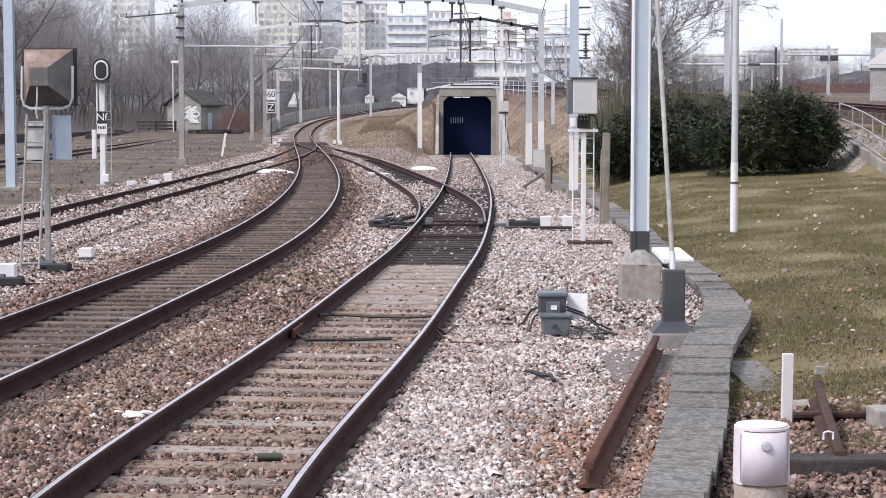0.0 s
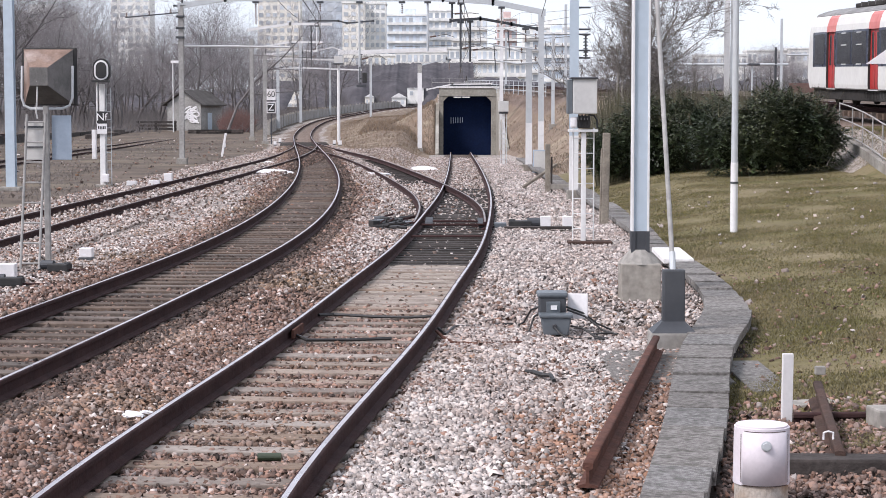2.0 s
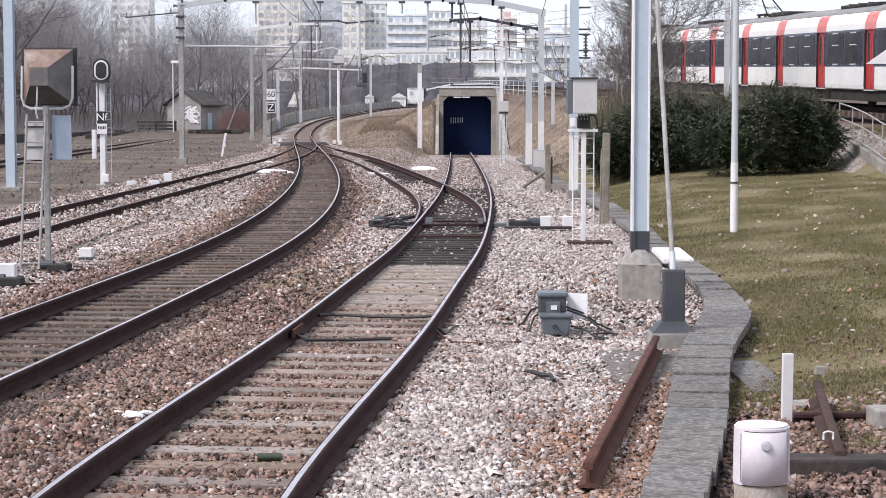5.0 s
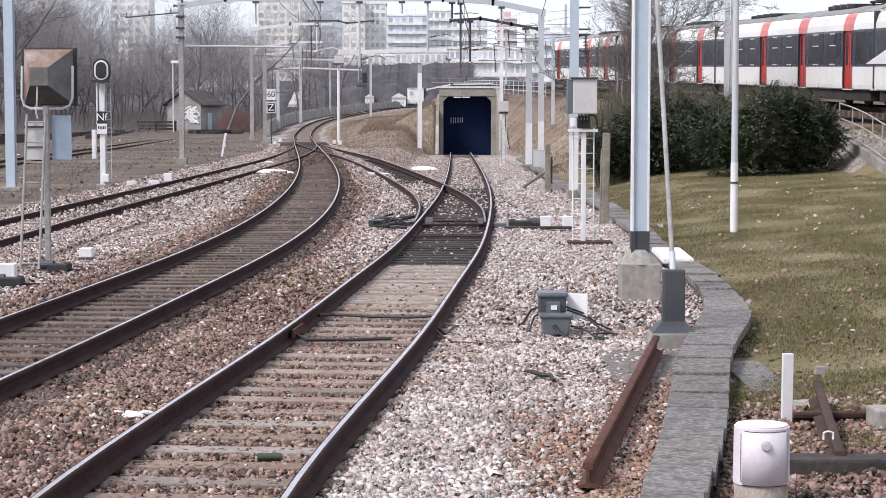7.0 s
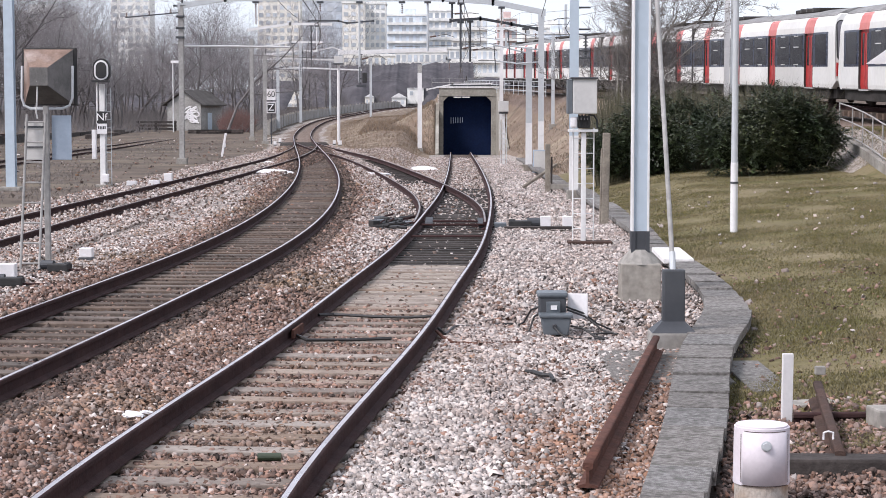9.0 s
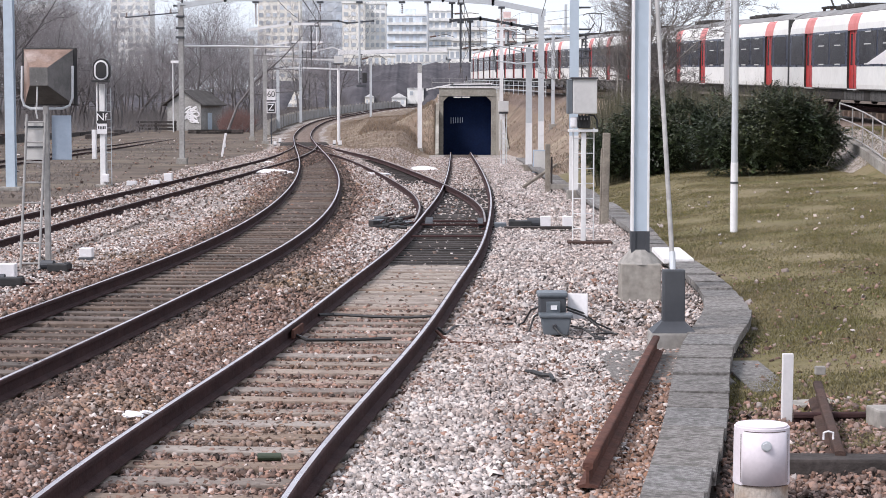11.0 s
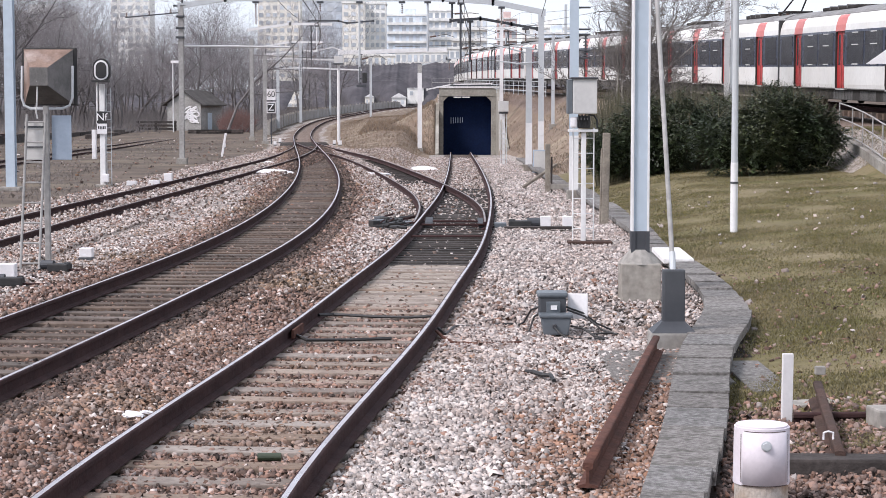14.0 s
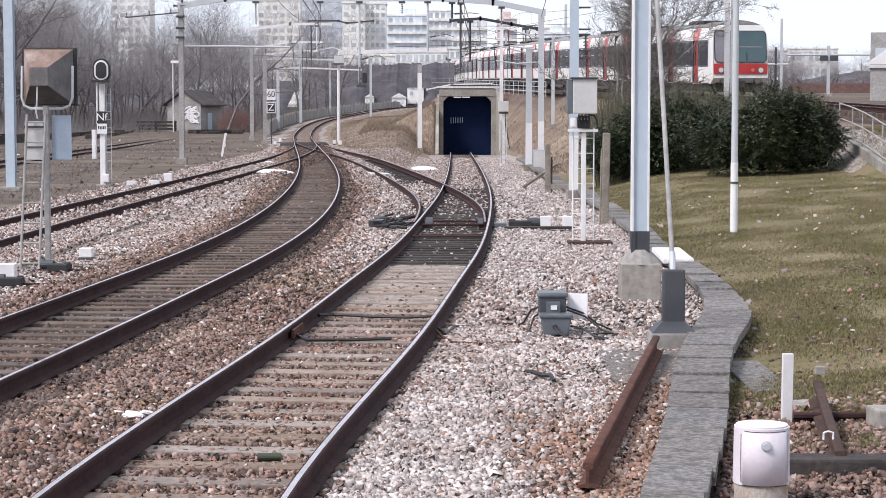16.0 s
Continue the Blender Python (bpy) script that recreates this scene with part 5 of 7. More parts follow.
def signal_back():
    t = thing("railway_signal", pose(-6.45, 30.8, -0.24), "back of a rusty hooded railway signal with ladder and sheet-metal plates", "signal")
    part("post", boxed(-0.035, 0.055, -0.05, 0.05, -0.1, 2.66, bevel=0.015), M["cast"], t)
    bm = bmesh.new()
    for x, lean in ((-0.30, 0.55), (0.0, 0.55)):
        rod(bm, (x - 0.03, -lean, -0.06), (x + 0.03, -0.14, 2.52), 0.022, n=8)
    for k in range(8):
        u = (k + 0.6) / 8
        y = -0.55 + 0.41 * u
        rod(bm, (-0.30 + 0.06 * u - 0.03, y, -0.06 + 2.58 * u), (0.06 * u - 0.03, y, -0.06 + 2.58 * u), 0.014, n=6)
    part("ladder", bm, M["cast"], t, "grey steel ladder")
    part("plate", boxed(-0.33, -0.03, -0.06, -0.03, 1.78, 2.40, bevel=0.01), M["light_box"], t, "light grey relay cover")
    part("cover_band", boxed(-0.34, -0.02, -0.075, -0.06, 2.30, 2.33), M["dark_metal"], t)
    part("cover_band", boxed(-0.34, -0.02, -0.075, -0.06, 1.98, 2.0), M["dark_metal"], t)
    part("blue_plate", boxed(0.09, 0.41, 0.03, 0.05, 1.78, 2.50, bevel=0.008), M["sheet_blue"], t, "blue-grey sheet plate")
    part("target", boxed(-0.40, 0.49, 0.16, 0.19, 2.66, 3.60, bevel=0.02), M["black"], t, "black signal target board")
    bm = bmesh.new()
    o = [bm.verts.new(p) for p in ((-0.37, 0.15, 2.68), (0.43, 0.15, 2.68), (0.43, 0.15, 3.57), (-0.37, 0.15, 3.57))]
    n = [bm.verts.new(p) for p in ((-0.19, -0.28, 2.98), (0.10, -0.28, 2.98), (0.10, -0.28, 3.27), (-0.19, -0.28, 3.27))]
    # Shading painted per face: bottom darkest, right and front grey, top and left rust.
    for i in range(4):
        bm.faces.new((o[i], o[(i + 1) % 4], n[(i + 1) % 4], n[i])).material_index = (1, 2, 0, 0)[i]
    bm.faces.new(n).material_index = 2
    bmesh.ops.recalc_face_normals(bm, faces=bm.faces[:])
    part("lamp_housing", bm, [M["hood_rust"], M["hood_shade_low"], M["hood_shade_side"]], t, "rusty pyramid-shaped lamp housing")
    part("yoke", tube(bmesh.new(), [(-0.38, 0.06, 3.3), (-0.38, 0.0, 2.78), (-0.34, 0.0, 2.66), (-0.24, 0.0, 2.61), (0.28, 0.0, 2.61), (0.39, 0.0, 2.66), (0.44, 0.0, 2.78), (0.44, 0.06, 3.3)], 0.022, 8), M["mast"], t, "grey tubular yoke")
    part("cable", tube(bmesh.new(), [(-0.07, -0.27, 3.05), (-0.09, -0.2, 2.8), (-0.13, -0.1, 2.55), (-0.12, -0.06, 2.45)], 0.014, 6), M["galv_white"], t)
    return t


signal_back()


def dwarf_signal():
    t = thing("railway_signal", pose(sx(183, 64.5), 64.5, -0.3), "white-posted signal with an oval black head and a lettered plate", "signal")
    k = 64.5 / 3350
    part("post", boxed(-0.09, 0.09, -0.08, 0.08, 0, 3.55, bevel=0.02), M["galv_white"], t)
    part("foot", boxed(-0.25, 0.3, -0.2, 0.2, -0.1, 0.14, bevel=0.03), M["concrete"], t)
    part("foot_box", boxed(0.0, 0.22, -0.22, -0.08, 0.22, 0.5, bevel=0.02), M["white"], t)
    for nm, r, y, m in (("head_case", 0.31, -0.13, "black"), ("head_rim", 0.25, -0.16, "white"), ("head", 0.19, -0.18, "black")):
        bm = bmesh.new()
        pts = [(r * math.cos(a) * 0.95, 3.98 + 0.12 + r * math.sin(a)) for a in np.linspace(0, math.pi, 9)] + [(r * math.cos(a) * 0.95, 3.98 - 0.10 + r * 0.8 * math.sin(a)) for a in np.linspace(math.pi, 2 * math.pi, 9)]
        prism(bm, pts, y, y + 0.25)
        part(nm, bm, M[m], t, "white-rimmed oval head" if nm == "head_rim" else "")
    part("visor", boxed(-0.28, 0.26, -0.45, 0.1, 3.60, 3.68, bevel=0.02), M["black"], t)
    part("frame_bar", boxed(-0.2, -0.16, -0.05, 0.05, 2.2, 3.6), M["galv_white"], t)
    part("ladder", ladder(bmesh.new(), 0.12, 0.28, 0.05, 0.1, 3.4, 0.28, 0.015), M["mast"], t)
    plate = part("letter_plate", boxed(-0.17, 0.17, -0.14, -0.11, 2.22, 2.62, bevel=0.01), M["black"], t, "black plate with white letters")
    text_on("Nf", 0.36, "white", plate, pose(0, -0.145, 2.42, 90))
    plate = part("number_plate", boxed(-0.17, 0.17, -0.14, -0.11, 1.86, 2.20, bevel=0.01), M["white"], t)
    for i in range(5):
        part("bar", boxed(-0.13 + i * 0.055, -0.095 + i * 0.055, -0.145, -0.139, 2.02, 2.12), M["black"], plate)
    part("side_case", boxed(-0.36, -0.22, -0.1, 0.1, 1.0, 2.0, bevel=0.02), M["white"], t)
    return t


dwarf_signal()


def speed_signs():
    x, y = sx(481, 145), 145
    t = thing("speed_sign_post", pose(x, y, gz(x, y)), "thin post with a white number board and a black letter board", "sign")
    h = sz(158, 145) - gz(x, y)
    part("post", rodded((0, 0, 0), (0, 0, h), 0.045, n=8), M["dark_metal"], t)
    b = part("number_board", boxed(-0.34, 0.34, -0.1, -0.06, h - 0.85, h, bevel=0.01), M["white"], t, "white speed board")
    text_on("60", 0.62, "black", b, pose(0, -0.105, h - 0.42, 90))
    b = part("letter_board", boxed(-0.34, 0.34, -0.1, -0.06, h - 1.85, h - 0.98, bevel=0.01), M["white"], t, "white-rimmed black letter board")
    part("letter_field", boxed(-0.28, 0.28, -0.11, -0.10, h - 1.78, h - 1.05), M["black"], b)
    text_on("Z", 0.75, "white", b, pose(0, -0.115, h - 1.42, 90))


speed_signs()
column(sx(470, 146), 146, sz(100, 146), 0.3, "cast", "grey mast beside the speed board", plinth=0.2)


def relay_cabinet():
    t = thing("relay_cabinet", pose(2.7, 36.4, -0.24), "light grey relay cabinet on a post with a white ladder", "cabinet")
    part("door_panel", boxed(-0.22, 0.24, -0.20, 0.16, 2.52, 3.18, bevel=0.02), M["light_box"], t, "light grey cabinet door")
    part("cabinet_side", boxed(-0.325, -0.222, -0.16, 0.16, 2.52, 3.17, bevel=0.012), M["grey_box"], t, "darker grey cabinet side")
    part("cabinet_roof", boxed(-0.27, 0.26, -0.24, 0.2, 3.18, 3.215, bevel=0.015), M["dark_metal"], t)
    part("post", boxed(-0.045, 0.045, -0.045, 0.045, 0.0, 2.2, bevel=0.01), M["galv_white"], t, "white post")
    part("ladder", ladder(bmesh.new(), -0.20, 0.20, 0.05, 0.02, 2.25, 0.29, 0.015), M["galv_white"], t, "pale ladder")
    part("crossbar", boxed(-0.3, 0.27, -0.1, 0.1, 2.17, 2.22, bevel=0.01), M["galv_white"], t)
    part("plug_block", boxed(-0.12, 0.12, -0.12, 0.1, 2.24, 2.48, bevel=0.03), M["black"], t, "black cable plugs")
    part("white_boot", boxed(-0.26, -0.13, -0.12, 0.02, 2.25, 2.46, bevel=0.04), M["white"], t)
    bm = bmesh.new()
    for i in range(4):
        x = -0.1 + i * 0.06
        tube(bm, [(x, -0.1, 2.5), (x - 0.02, -0.17, 2.4), (x, -0.14, 2.28)], 0.016, 5)
    tube(bm, [(0.1, -0.05, 2.5), (0.2, -0.05, 2.48), (0.25, -0.05, 2.4), (0.26, -0.05, 2.25)], 0.02, 6)
    part("cable", bm, M["black"], t)
    part("sole_timber", boxed(-0.3, 0.55, -0.25, 0.2, -0.05, 0.08, bevel=0.02), M["dark_rust"], t, "brown timber sole")
    return t


relay_cabinet()
t = thing("relay_box", pose(sx(891, 110), 110, gz(sx(891, 110), 110)), "small pale relay box on a white post beside the cutting", "relay box")
rh = sz(198, 110) - gz(sx(891, 110), 110)
part("case", boxed(-0.3, 0.28, -0.2, 0.2, rh, rh + 0.62, bevel=0.02), M["light_box"], t)
part("tray", boxed(-0.26, 0.24, -0.15, 0.15, rh - 0.12, rh, bevel=0.02), M["dark_metal"], t)
part("post", boxed(-0.07, 0.07, -0.07, 0.07, -0.1, rh - 0.1), M["galv_white"], t)
part("ladder", ladder(bmesh.new(), -0.16, 0.18, -0.1, 0.0, rh, 0.3, 0.02), M["mast"], t)
t = thing("switch_cabinet", pose(4.55, 89.5, gz(4.55, 89.5)), "grey-blue switch cabinet at the foot of the masts", "cabinet")
part("case", boxed(-0.3, 0.3, -0.2, 0.2, 0.0, 1.1, bevel=0.02), M["sheet_blue"], t)
part("door", boxed(-0.26, 0.26, -0.215, -0.2, 0.06, 1.04), M["light_box"], t)
t = thing("wooden_post", pose(3.66, 42.85, -0.26, 0, 1.0, 0), "weathered grey wooden post beside the cable trough", "post")
part("post", boxed(-0.085, 0.085, -0.085, 0.085, 0, 2.1, bevel=0.03), M["wood_post"], t)
part("split_side", boxed(-0.12, -0.085, -0.06, 0.06, 0.0, 1.75, bevel=0.015), M["wood_post"], t)
t = thing("wooden_post", pose(3.51, 63.5, gz(3.51, 63.5)), "dark timber post beside the pale mast", "post")
part("post", boxed(-0.085, 0.085, -0.07, 0.07, -0.1, 1.62, bevel=0.02), M["wood_post"], t)
part("dark_stake", boxed(0.10, 0.16, -0.04, 0.04, -0.1, 1.2, bevel=0.01), M["timber"], t)
part("leaning_plank", rodded((-0.7, 3.0, 0.05), (0.5, 3.4, 0.85), 0.06, n=6), M["wood_post"], t)
part("crossboard", boxed(-0.05, 1.1, -0.05, 0.05, 0.1, 0.28, bevel=0.02), M["concrete"], t)

# ---- cable trough, boxes and scrap beside the track ----


def cable_trough():
    t = thing("cable_trough", Matrix(), "line of worn grey concrete trough covers beside the track", "cable trough", kind="structure")
    rng = random.Random(4)
    y = 10.4
    bm = boxed(-0.28, 0.28, -0.5, 0.5, -0.10, 0.0, bevel=0.006)
    for v in bm.verts:
        v.co.z += noise.noise(v.co * 5) * 0.01
    first = part("cover_slab", bm, M["slab"], t)
    side = part("trough_wall", boxed(0.12, 0.2, -0.5, 0.5, -0.30, -0.105), M["concrete"], t)
    done = False
    while y < 108:
        slope = float(TROUGH(y + 0.3) - TROUGH(y - 0.3)) / 0.6
        length = rng.choice([0.86, 0.98, 1.05]) if y < 24 else 0.98
        up = -0.06 + 0.03 * math.sin(y * 0.7) + rng.uniform(-0.008, 0.008) + (-0.16 * (y > 60)) - 0.002 * max(0, y - 60)
        wide = float(np.interp(y, [11.5, 12.7, 15, 19.2, 21.8, 23.6, 26, 33, 45], [0.39, 0.44, 0.50, 0.53, 0.60, 0.53, 0.44, 0.44, 0.48])) / 0.56
        m = pose(float(TROUGH(y)), y, up, rng.uniform(-0.5, 0.5), rng.uniform(-1.0, 1.0), -math.degrees(math.atan(slope)) + rng.uniform(-0.7, 0.7)) @ Matrix.Diagonal((wide, length * 0.965, 1, 1))
        if not done:
            first.matrix_basis = m
            side.matrix_basis = m
            done = True
        else:
            share("cover_slab", first, t, m)
            share("trough_wall", side, t, m)
        y += length / math.hypot(1, slope)
    return t


cable_trough()
slab = part("cover_slab", boxed(-0.24, 0.24, -1.25, 1.25, -0.05, 0.03, bevel=0.015), M["white_slab"])
slab.matrix_basis = pose(3.76, 31.0, -0.02, 0, 0, -2)
tagged(slab, "new pale concrete slab lying on the trough", "slab")
for x0, x1, y0, y1, lab in ((1.62, 2.75, 17.6, 20.0, "flat grey concrete slab crossing to the trough"), (2.82, 3.22, 17.1, 19.2, "worn grey concrete slab beside the trough")):
    sl = part("concrete_slab", boxed(x0, x1, y0, y1, -0.35, -0.205 if x0 < 2 else gz(3.1, 17.6) + 0.012, bevel=0.015), M["slab"])
    tagged(sl, lab, "slab")
for x, y, rz in ((3.62, 14.9, 8), (3.2, 16.3, 20)):
    sl = part("concrete_block", boxed(-0.22, 0.3, -0.15, 0.15, -0.1, 0.16 if rz == 8 else 0.02, bevel=0.02), M["concrete"])
    sl.matrix_basis = pose(x, y, gz(x, y), 0, 0, rz)
    tagged(sl, "broken concrete block in the stones", "block")


def scrap_rail(a, b, label, tilt=0):
    a, b = Vector(a), Vector(b)
    d = b - a
    n = 6
    bm = sweep_rail(bmesh.new(), [Vector((0, d.length * i / n, 0)) for i in range(n + 1)], 0)
    ob = part("scrap_rail", bm, M["red_rust"])
    ob.matrix_basis = Matrix.Translation(a) @ d.to_track_quat("Y", "Z").to_matrix().to_4x4() @ pose(0, 0, 0, 0, tilt, 0)
    return tagged(ob, label, "scrap rail", "scrap rails")


scrap_rail((0.97, 12.55, -0.02), (2.22, 19.6, 0.0), "rusty red-brown length of rail lying on the stones")
scrap_rail((2.80, 13.2, -0.06), (3.19, 16.0, 0.04), "short dark brown rail stub lying among stones").data.materials[0] = M["dark_rust"]
rail2 = scrap_rail((2.86, 15.3, -0.12), (4.9, 15.05, -0.06), "dark rail half buried across the stones")
rail2.data.materials[0] = M["rail_side"]
old_beam = part("old_beam", boxed(-1.1, 1.1, -0.13, 0.13, -0.08, 0.05, bevel=0.02), M["timber"])
old_beam.matrix_basis = pose(3.35, 13.2, -0.15, 0, 0.8, 2)
tagged(old_beam, "weathered grey beam half buried in the stones", "beam")


def bollard():
    t = thing("bollard", pose(2.05, 12.06, -0.45), "faded white capped bollard on a rust-stained concrete stub", "bollard")
    part("stub", rodded((0, 0, 0), (0, 0, 0.40), 0.172, n=32), M["stub"], t, "rust-stained concrete stub", smooth=False)
    bm = rodded((0, 0, 0.385), (0, 0, 0.775), 0.181, 0.177, n=40)
    bmesh.ops.bevel(bm, geom=[e for e in bm.edges if abs(e.verts[0].co.z - e.verts[1].co.z) < 1e-4], offset=0.012, segments=2, affect='EDGES')
    for e in bm.edges:
        e.smooth = abs(e.verts[0].co.z - e.verts[1].co.z) > 1e-4
    part("cap", bm, M["pink_white"], t, "faded white lacquered cap", smooth=True)
    bm = bmesh.new()
    rows = []
    for k in range(19):
        a = math.radians(-54 + 6 * k)
        cut = 0.022 if k in (0, 18) else 0.0
        rows.append([bm.verts.new((math.sin(a) * r, -math.cos(a) * r, z)) for r, z in ((0.176, 0.402 + cut), (0.186, 0.405 + cut), (0.1835, 0.742 - cut), (0.174, 0.745 - cut))])
    for p, q in zip(rows, rows[1:]):
        for i in range(4):
            bm.faces.new((p[i], q[i], q[(i + 1) % 4], p[(i + 1) % 4])).smooth = i == 1
    bm.faces.new(rows[0])
    bm.faces.new(rows[-1][::-1])
    bmesh.ops.recalc_face_normals(bm, faces=bm.faces[:])
    part("cover_plate", bm, M["pink_white"], t, "curved white cover plate", smooth=False)
    for z, w in ((0.3995, 52), (0.7475, 46)):
        part("seam", tube(bmesh.new(), [(math.sin(math.radians(w * s / 6)) * 0.1815, -math.cos(math.radians(w * s / 6)) * 0.1815, z) for s in range(-6, 7)], 0.0022, 5), M["dark_rust"], t, "dirty edge of the cover plate")
    for s in (-1, 1):
        part("seam", boxed(s * 0.1495 - 0.002, s * 0.1495 + 0.002, -0.1085, -0.1035, 0.42, 0.725), M["dark_rust"], t, "dirty edge of the cover plate")
    part("bolt", rodded((0, -0.175, 0.66), (0, -0.205, 0.66), 0.026, n=6), M["mast"], t, "hexagonal bolt head")
    part("washer", rodded((0, -0.17, 0.66), (0, -0.188, 0.66), 0.034, n=16), M["mast"], t)
    return t


bollard()
mk = part("marker_post", boxed(-0.045, 0.045, -0.02, 0.02, -0.15, 0.57, bevel=0.006), M["white"])
mk.matrix_basis = pose(2.82, 15.4, -0.22, 0, 0.5, 4)
tagged(mk, "flat white marker post standing in the stones", "marker post")
clip = part("rail_clip", tube(bmesh.new(), [(-0.035, 0, 0), (-0.035, 0, 0.05), (0, 0, 0.06), (0.035, 0, 0.05), (0.035, 0, 0)], 0.008, 6), M["white"])
clip.matrix_basis = pose(2.80, 13.62, -0.05)
tagged(clip, "small white clip on the rail stub", "clip")
pb = part("pale_block", boxed(-0.045, 0.045, -0.03, 0.03, 0, 0.075, bevel=0.01), M["concrete"])
pb.matrix_basis = pose(3.30, 16.45, 0.03)
tagged(pb, "small pale stone on the rail stub", "block")


def junction_boxes():
    t = thing("junction_box", pose(1.28, 21.4, -0.22), "two stacked grey trackside boxes with black cables", "junction box")
    bm = boxed(-0.17, 0.17, -0.12, 0.12, 0.02, 0.22, bevel=0.02)
    for v in bm.verts:
        if v.co.z < 0.1:
            v.co.x *= 0.82
    part("lower_case", bm, M["grey_box"], t, "grey tapered case")
    part("lower_lid", boxed(-0.19, 0.19, -0.14, 0.14, 0.22, 0.255, bevel=0.01), M["grey_box"], t)
    part("upper_case", boxed(-0.18, 0.13, 0.16, 0.46, 0.22, 0.42, bevel=0.02), M["dark_metal"], t)
    part("upper_lid", boxed(-0.20, 0.15, 0.14, 0.48, 0.42, 0.48, bevel=0.025), M["grey_box"], t, "grey lid")
    part("bracket", boxed(-0.10, 0.06, 0.09, 0.14, 0.2, 0.38, bevel=0.01), M["grey_box"], t)
    part("tag", boxed(-0.05, 0.02, 0.075, 0.088, 0.29, 0.34), M["white"], t, "white tag")
    part("gland", rodded((-0.02, -0.12, 0.13), (-0.02, -0.17, 0.12), 0.025, n=10), M["dark_metal"], t)
    for p in ([(-0.02, -0.16, 0.12), (0.03, -0.24, 0.06), (0.10, -0.28, 0.02), (0.2, -0.28, 0.0)],
              [(0.14, 0.3, 0.3), (0.35, 0.35, 0.22), (0.5, 0.38, 0.10), (0.68, 0.42, 0.02)], [(0.14, 0.2, 0.28), (0.35, 0.22, 0.2), (0.55, 0.1, 0.05), (0.7, 0.0, 0.02)],
              [(0.17, -0.05, 0.12), (0.30, -0.1, 0.1), (0.42, -0.25, 0.03), (0.56, -0.4, 0.02)], [(0.4, 0.0, 0.02), (0.55, 0.02, 0.03), (0.72, 0.06, 0.02)],
              [(-0.17, 0.2, 0.24), (-0.24, 0.15, 0.2), (-0.3, 0.05, 0.04), (-0.42, -0.05, 0.02)], [(-0.17, 0.3, 0.3), (-0.26, 0.4, 0.26), (-0.34, 0.5, 0.1), (-0.5, 0.55, 0.02)],
              [(0.2, -0.3, 0.0), (0.35, -0.45, 0.03), (0.52, -0.45, 0.02)]):
        part("cable", tube(bmesh.new(), p, 0.012, 6), M["black"], t, "black cable")
    return t


junction_boxes()
wp = part("white_plate", boxed(-0.115, 0.115, -0.01, 0.01, 0, 0.29, bevel=0.008), M["white"])
wp.matrix_basis = pose(1.555, 21.75, -0.06, -8, 0, -6)
tagged(wp, "white plate leaning on the grey trackside box", "plate")


def white_box(x, y, w, h, lab="small white trackside box on a dark foot"):
    t = thing("trackside_box", pose(x, y, gz(x, y) - 0.02), lab, "trackside box", "white trackside boxes")
    part("foot", boxed(-w * 0.55, w * 0.55, -0.12, 0.12, 0, 0.09, bevel=0.01), M["dark_metal"], t)
    part("case", boxed(-w / 2, w / 2, -0.1, 0.1, 0.09, 0.09 + h, bevel=0.015), M["white"], t, "white case")


for x, y, w, h in ((2.21, 40.8, 0.22, 0.24), (2.68, 40.8, 0.20, 0.24), (-6.12, 32.4, 0.22, 0.16), (-6.52, 28.2, 0.28, 0.23), (-9.75, 63.9, 0.36, 0.17), (-10.5, 63.9, 0.34, 0.15),
                   (-9.65, 66.5, 0.28, 0.32), (-12.4, 140, 0.2, 0.25), (-12.9, 150, 0.2, 0.3), (-8.2, 143, 0.22, 0.3), (-7.6, 140, 0.25, 0.3), (-15, 130, 0.2, 0.3)):
    white_box(x, y, w, h)


def point_machine(x, y, rz, lab, size=1.0):
    t = thing("point_machine", pose(x, y, gz(x, y), 0, 0, rz) @ Matrix.Diagonal((size, size, size, 1)), lab, "point machine", "point machines")
    part("case", boxed(-0.30, 0.20, -0.16, 0.16, 0.02, 0.21, bevel=0.03), M["black"], t)
    part("motor", rodded((0.1, -0.05, 0.17), (0.40, -0.05, 0.17), 0.105, n=12), M["dark_metal"], t)
    part("lever", boxed(-0.3, -0.16, -0.05, 0.02, 0.12, 0.24, bevel=0.02), M["black"], t)
    part("drive_rod", rodded((-0.3, 0.06, 0.07), (-1.1, 0.06, 0.07), 0.022, n=6), M["rail_side"], t)
    part("base", boxed(-0.5, 0.5, -0.2, 0.2, -0.04, 0.03, bevel=0.01), M["timber"], t)
    bm = bmesh.new()
    tube(bm, [(0.33, 0, 0.1), (0.5, -0.1, 0.05), (0.75, -0.12, 0.03), (1.0, 0.0, 0.03)], 0.015, 6)
    part("cable", bm, M["black"], t)


point_machine(1.72, 40.9, 0, "dark point machine with drive rod beside the switch")
point_machine(-1.25, 42.6, 180, "dark point machine among cluttered rods beside the switch", 0.75)
point_machine(-6.15, 30.1, 170, "dark low trackside device at the signal foot", 0.7)
point_machine(-6.35, 27.6, 180, "dark low box under the white trackside case", 0.7)
for sgn, yy in ((1, 40.6), (-1, 41.2)):
    lk = part("switch_lock", boxed(-0.13, 0.13, -0.16, 0.16, 0, 0.11, bevel=0.02), M["grey_box"])
    lk.matrix_basis = pose(float(line_a(yy)) + sgn * 1.0, yy, -0.17)
    tagged(lk, "grey lock cover outside the switch rail", "lock cover", "switch lock covers")
pk = part("drive_plank", boxed(-0.75, 0.75, -0.13, 0.13, 0, 0.05, bevel=0.01), M["timber"])
pk.matrix_basis = pose(2.05, 40.25, -0.17)
tagged(pk, "dark plank under the point drive", "plank")
